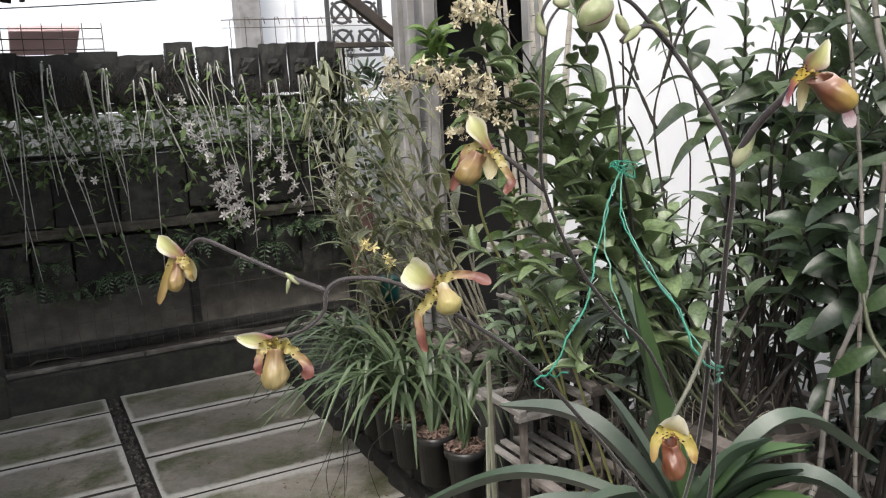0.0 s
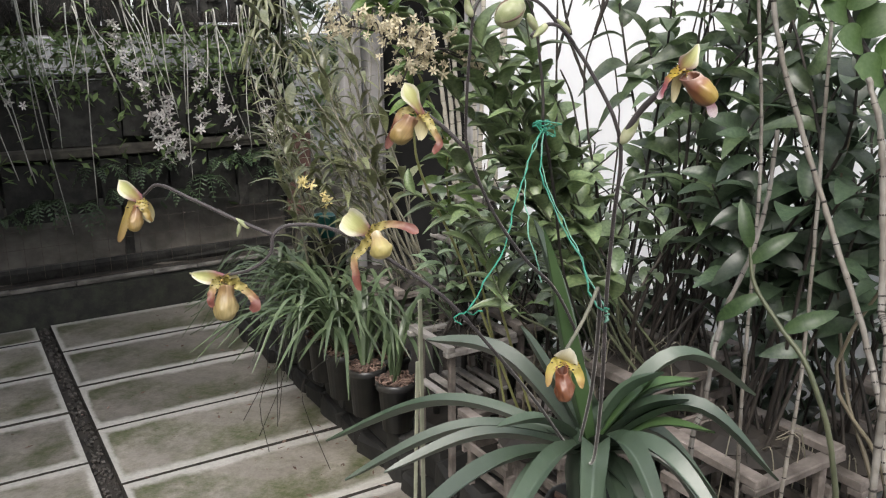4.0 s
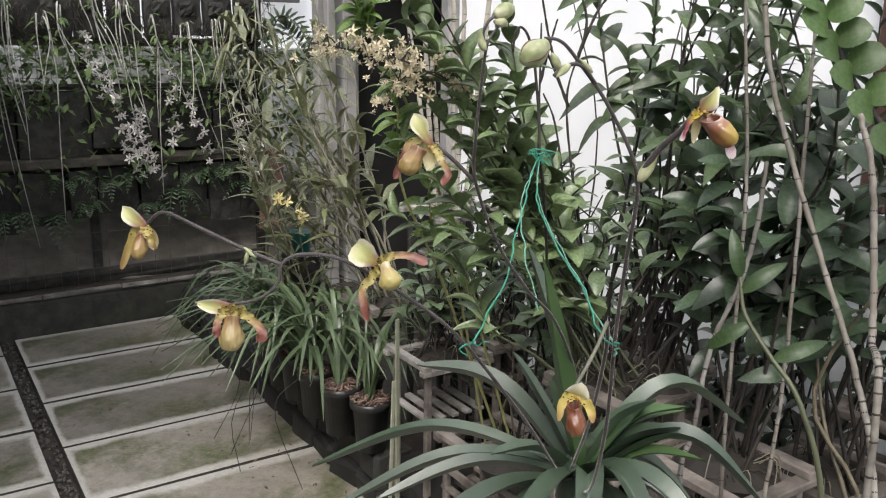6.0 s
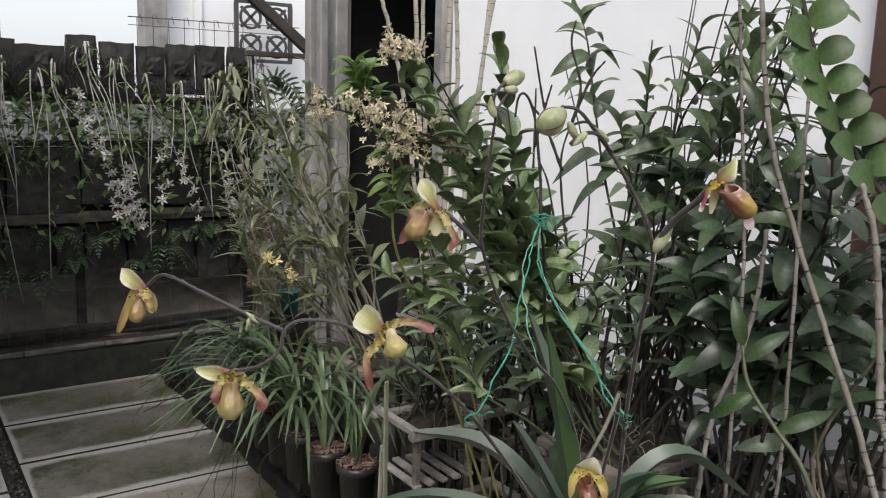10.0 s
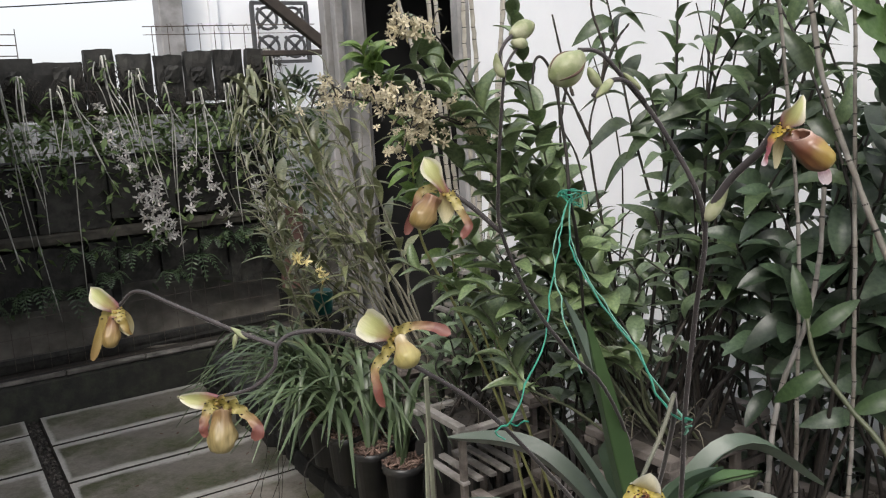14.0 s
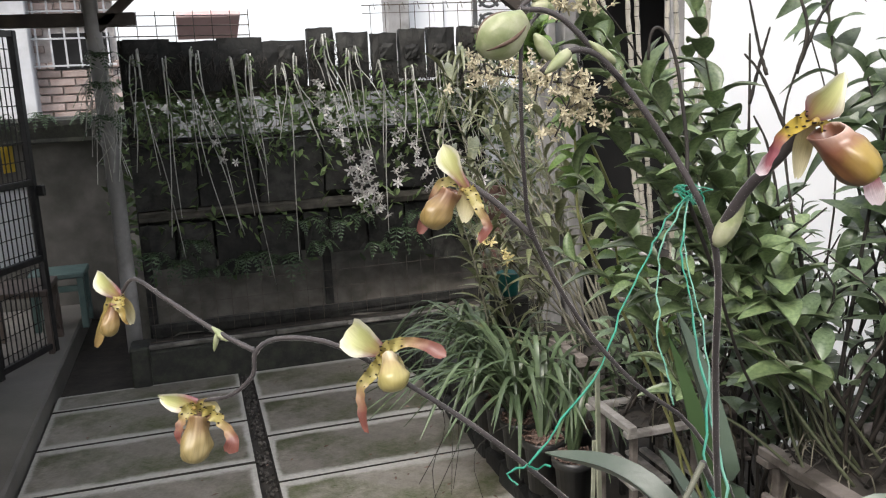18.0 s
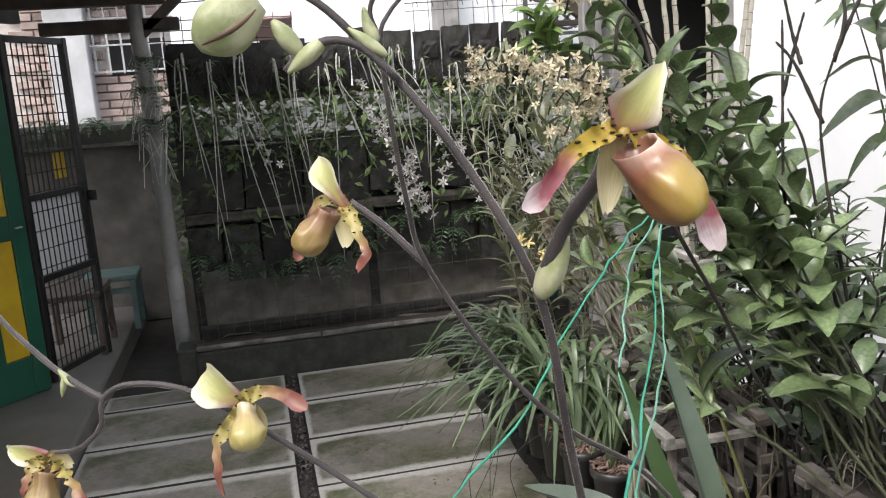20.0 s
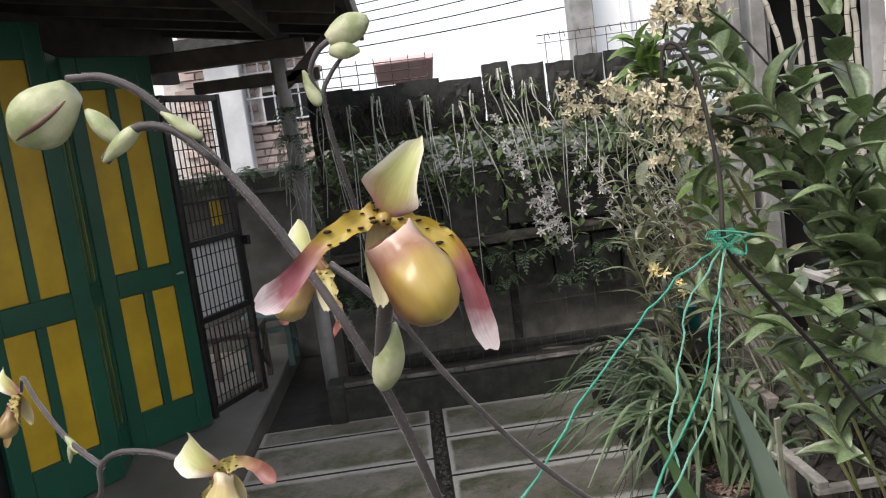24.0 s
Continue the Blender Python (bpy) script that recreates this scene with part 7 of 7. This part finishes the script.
# leafy growth in the mesh zone
wall_leaf = thing("wall_foliage", "small mixed leaves growing through the wire mesh", "foliage", kind="stuff")
for zone in range(8):
    gg = Geo()
    for k in range(200):
        p = Vector((-0.44 + zone * 0.26 + U(0, .28), FY - U(-0.06, 0.14), U(1.14, 1.54) if U(0, 1) < 0.8 else U(0.7, 1.15)))
        d = Vector((U(-1, 1), U(-1, .1), U(-.8, .8))).normalized()
        sd = d.cross(Vector((U(-1, 1), U(-1, 1), 1))).normalized()
        L, w = U(0.04, 0.10), U(0.008, 0.018)
        gg.add([p, p + d * L * 0.5 + sd * w, p + d * L + Vector((0, 0, -0.01)), p + d * L * 0.5 - sd * w], [(0, 1, 2, 3)])
    part("foliage_patch", gg, M["leaf_wall"], wall_leaf, kind="stuff")


def fern(x, y, z, n, size, seed):
    global rnd
    keep, rnd = rnd, random.Random(seed)
    th = thing("fern", "small dark green fern growing from the plant wall", "fern", "ferns on the plant wall", at=(x, y, z))
    for k in range(n):
        q = math.pi + math.pi * (k + U(0.2, 0.8)) / n
        dv = Vector((math.cos(q), math.sin(q) * 0.8, 0.0))
        L = size * U(0.7, 1.15)
        pts = spline([(0, 0, 0), dv * L * 0.5 + Vector((0, 0, L * U(0.1, .3))), dv * L + Vector((0, 0, -L * U(0.2, .7)))], 12)
        gg = Geo().tube(pts, 0.0016, 4)
        sd0 = dv.cross(Vector((0, 0, 1))).normalized()
        for i in range(1, 13):
            t = i / 12
            w = L * 0.26 * math.sin(math.pi * (0.15 + 0.8 * t))
            d = (pts[i] - pts[i - 1]).normalized()
            for s in (-1, 1):
                e = pts[i] + sd0 * s * w + d * w * 0.35 + Vector((0, 0, -0.15 * w))
                m1 = pts[i].lerp(e, 0.5)
                gg.add([pts[i], m1 + d * 0.006, e, m1 - d * 0.006], [(0, 1, 2, 3)])
        part("frond", gg, M["fern"], th)
    rnd = keep


for i in range(17):
    fern(-0.40 + i * 0.12 + U(-.03, .03), FY - 0.03, U(0.48, 0.78), 5, U(0.12, 0.20), 80 + i)
for i in range(6):
    fern(-0.5 - i * 0.28, 1.88, 1.40, 6, U(0.12, 0.2), 110 + i)
for i in range(3):
    fern(-0.54 + U(-.02, .02), 0.37, 1.72 - i * 0.16, 4, 0.14, 120 + i)
moss = thing("post_growth", "roots and moss bound round the grey post", "foliage", kind="stuff")
gg = Geo()
for k in range(70):
    q, z = U(0, 6.28), U(1.35, 1.82)
    p = Vector((-0.545 + 0.05 * math.cos(q), 0.42 + 0.05 * math.sin(q), z))
    gg.tube([p, p + Vector((U(-.05, .05), U(-.05, .02), U(-.12, .04))), p + Vector((U(-.07, .07), U(-.06, .0), U(-.34, -.08)))], 0.0022, 4)
part("roots", gg, M["root"], moss, kind="stuff")
bk_ = thing("garden_beyond", "bushes beyond the mesh of the plant wall", "foliage", kind="stuff")
gg = Geo()
for k in range(3000):
    p = Vector((U(-0.6, 2.3), U(0.80, 1.5), U(0.6, 1.72) - 0.2 * abs(math.sin(k))))
    d = Vector((U(-1, 1), U(-1, 1), U(-.6, .8))).normalized()
    sd = d.cross(Vector((U(-1, 1), U(-1, 1), 1))).normalized()
    L, w = U(0.05, 0.11), U(0.012, 0.03)
    gg.add([p, p + d * L * 0.5 + sd * w, p + d * L, p + d * L * 0.5 - sd * w], [(0, 1, 2, 3)])
part("leaves", gg, M["leaf_wall"], bk_, kind="stuff")

# ---- paving slabs, with a pale worn rim and a darker mossy field ----
paving = thing("paving", "mossy rectangular concrete slabs in two columns", "paving", kind="structure")
sub = Geo().box((-0.02, -2.3, -0.05), (1.82, 5.2, 0.05))
part("sub_base", sub, M["ground"], paving)


def slab_mesh(w, d):
    gg = Geo()
    vs, fs = [], []
    prof = [(0.0, -0.04), (0.001, -0.006), (0.005, 0.0)]
    loops = [(i, z) for i, z in prof]
    for i, z in loops:
        vs += [(-w / 2 + i, -d / 2 + i, z), (w / 2 - i, -d / 2 + i, z), (w / 2 - i, d / 2 - i, z), (-w / 2 + i, d / 2 - i, z)]
    for k in range(len(loops) - 1):
        for j in range(4):
            fs.append((k * 4 + j, k * 4 + (j + 1) % 4, (k + 1) * 4 + (j + 1) % 4, (k + 1) * 4 + j))
    fs.append(tuple((len(loops) - 1) * 4 + j for j in range(4)))
    me = gg.add(vs, fs).mesh("slab")
    me.materials.append(M["slab"])
    me.materials.append(M["ground"])
    for k in range(8):
        me.polygons[k].material_index = 1
    return me


def slab_row(x0, x1, y_first, y_top):
    y1 = y_top
    y0 = y_first
    while y0 > -4.9:
        me = slab_mesh(x1 - x0 - 0.008, y1 - y0 - 0.010)
        part("slab", me, None, paving, m=pose((x0 + x1) / 2, (y0 + y1) / 2, U(-.002, .002), U(-.15, .15), U(-.15, .15), 0))
        y1, y0 = y0, y0 - 0.48


slab_row(TERRACE_X + 0.003, 0.0, 0.0, 0.236)
slab_row(GAP_R, SLAB_R + 0.06, -0.22, 0.236)
gg = Geo()
for k in range(900):
    s = U(0.004, 0.012)
    gg.box((U(0.004, 0.053), U(-4.8, 0.23), -0.018 + U(-.006, .006)), (s * U(.8, 1.5), s, s * .8), pose(0, 0, 0, U(0, 90), U(0, 90), U(0, 90)))
part("gap_gravel", gg, M["gravel"], paving, "dark gravel in the joint", kind="stuff")
litter = thing("fallen_litter", "small fallen leaf scraps and grit on the paving", "litter", kind="stuff")
gg = Geo()
for k in range(170):
    x, y = (U(-0.8, 0.85), U(-3.3, 0.1)) if k % 3 else (U(0.5, 0.86), U(-3.0, -1.0))
    q, L = U(0, 6.28), U(0.005, 0.018)
    d = Vector((math.cos(q), math.sin(q), 0))
    sd = Vector((-d.y, d.x, 0)) * L * U(0.15, 0.4)
    p = Vector((x, y, 0.004))
    gg.add([p - d * L, p + sd + Vector((0, 0, 0.003)), p + d * L, p - sd], [(0, 1, 2, 3)])
part("leaf_scraps", gg, M["bark"], litter, kind="stuff")
droop = thing("trailing_roots", "thin dark roots trailing from the pots over the paving edge", "roots", kind="stuff")
gg = Geo()
for k in range(6):
    x, y = U(0.72, 0.84), U(-2.0, -1.2)
    gg.tube(spline([(x + 0.08, y, U(0.38, 0.5)), (x - U(.05, .12), y - U(0, .1), U(0.36, 0.5)), (x - U(.10, .22), y - U(0, .15), U(0.16, 0.3)), (x - U(.12, .26), y - U(.05, .2), U(0.01, 0.08))], 10), 0.0016, 4)
part("root", gg, M["cane_dark"], droop, kind="stuff")
solid("brown_board", Geo().box((1.64, 0.585, 0.61), (0.15, 0.025, 0.52), pose(0, 0, 0, 0, 3, 0), bevel=0.004), M["brown_board"], "reddish brown board leaning at the end of the plant wall", "board")
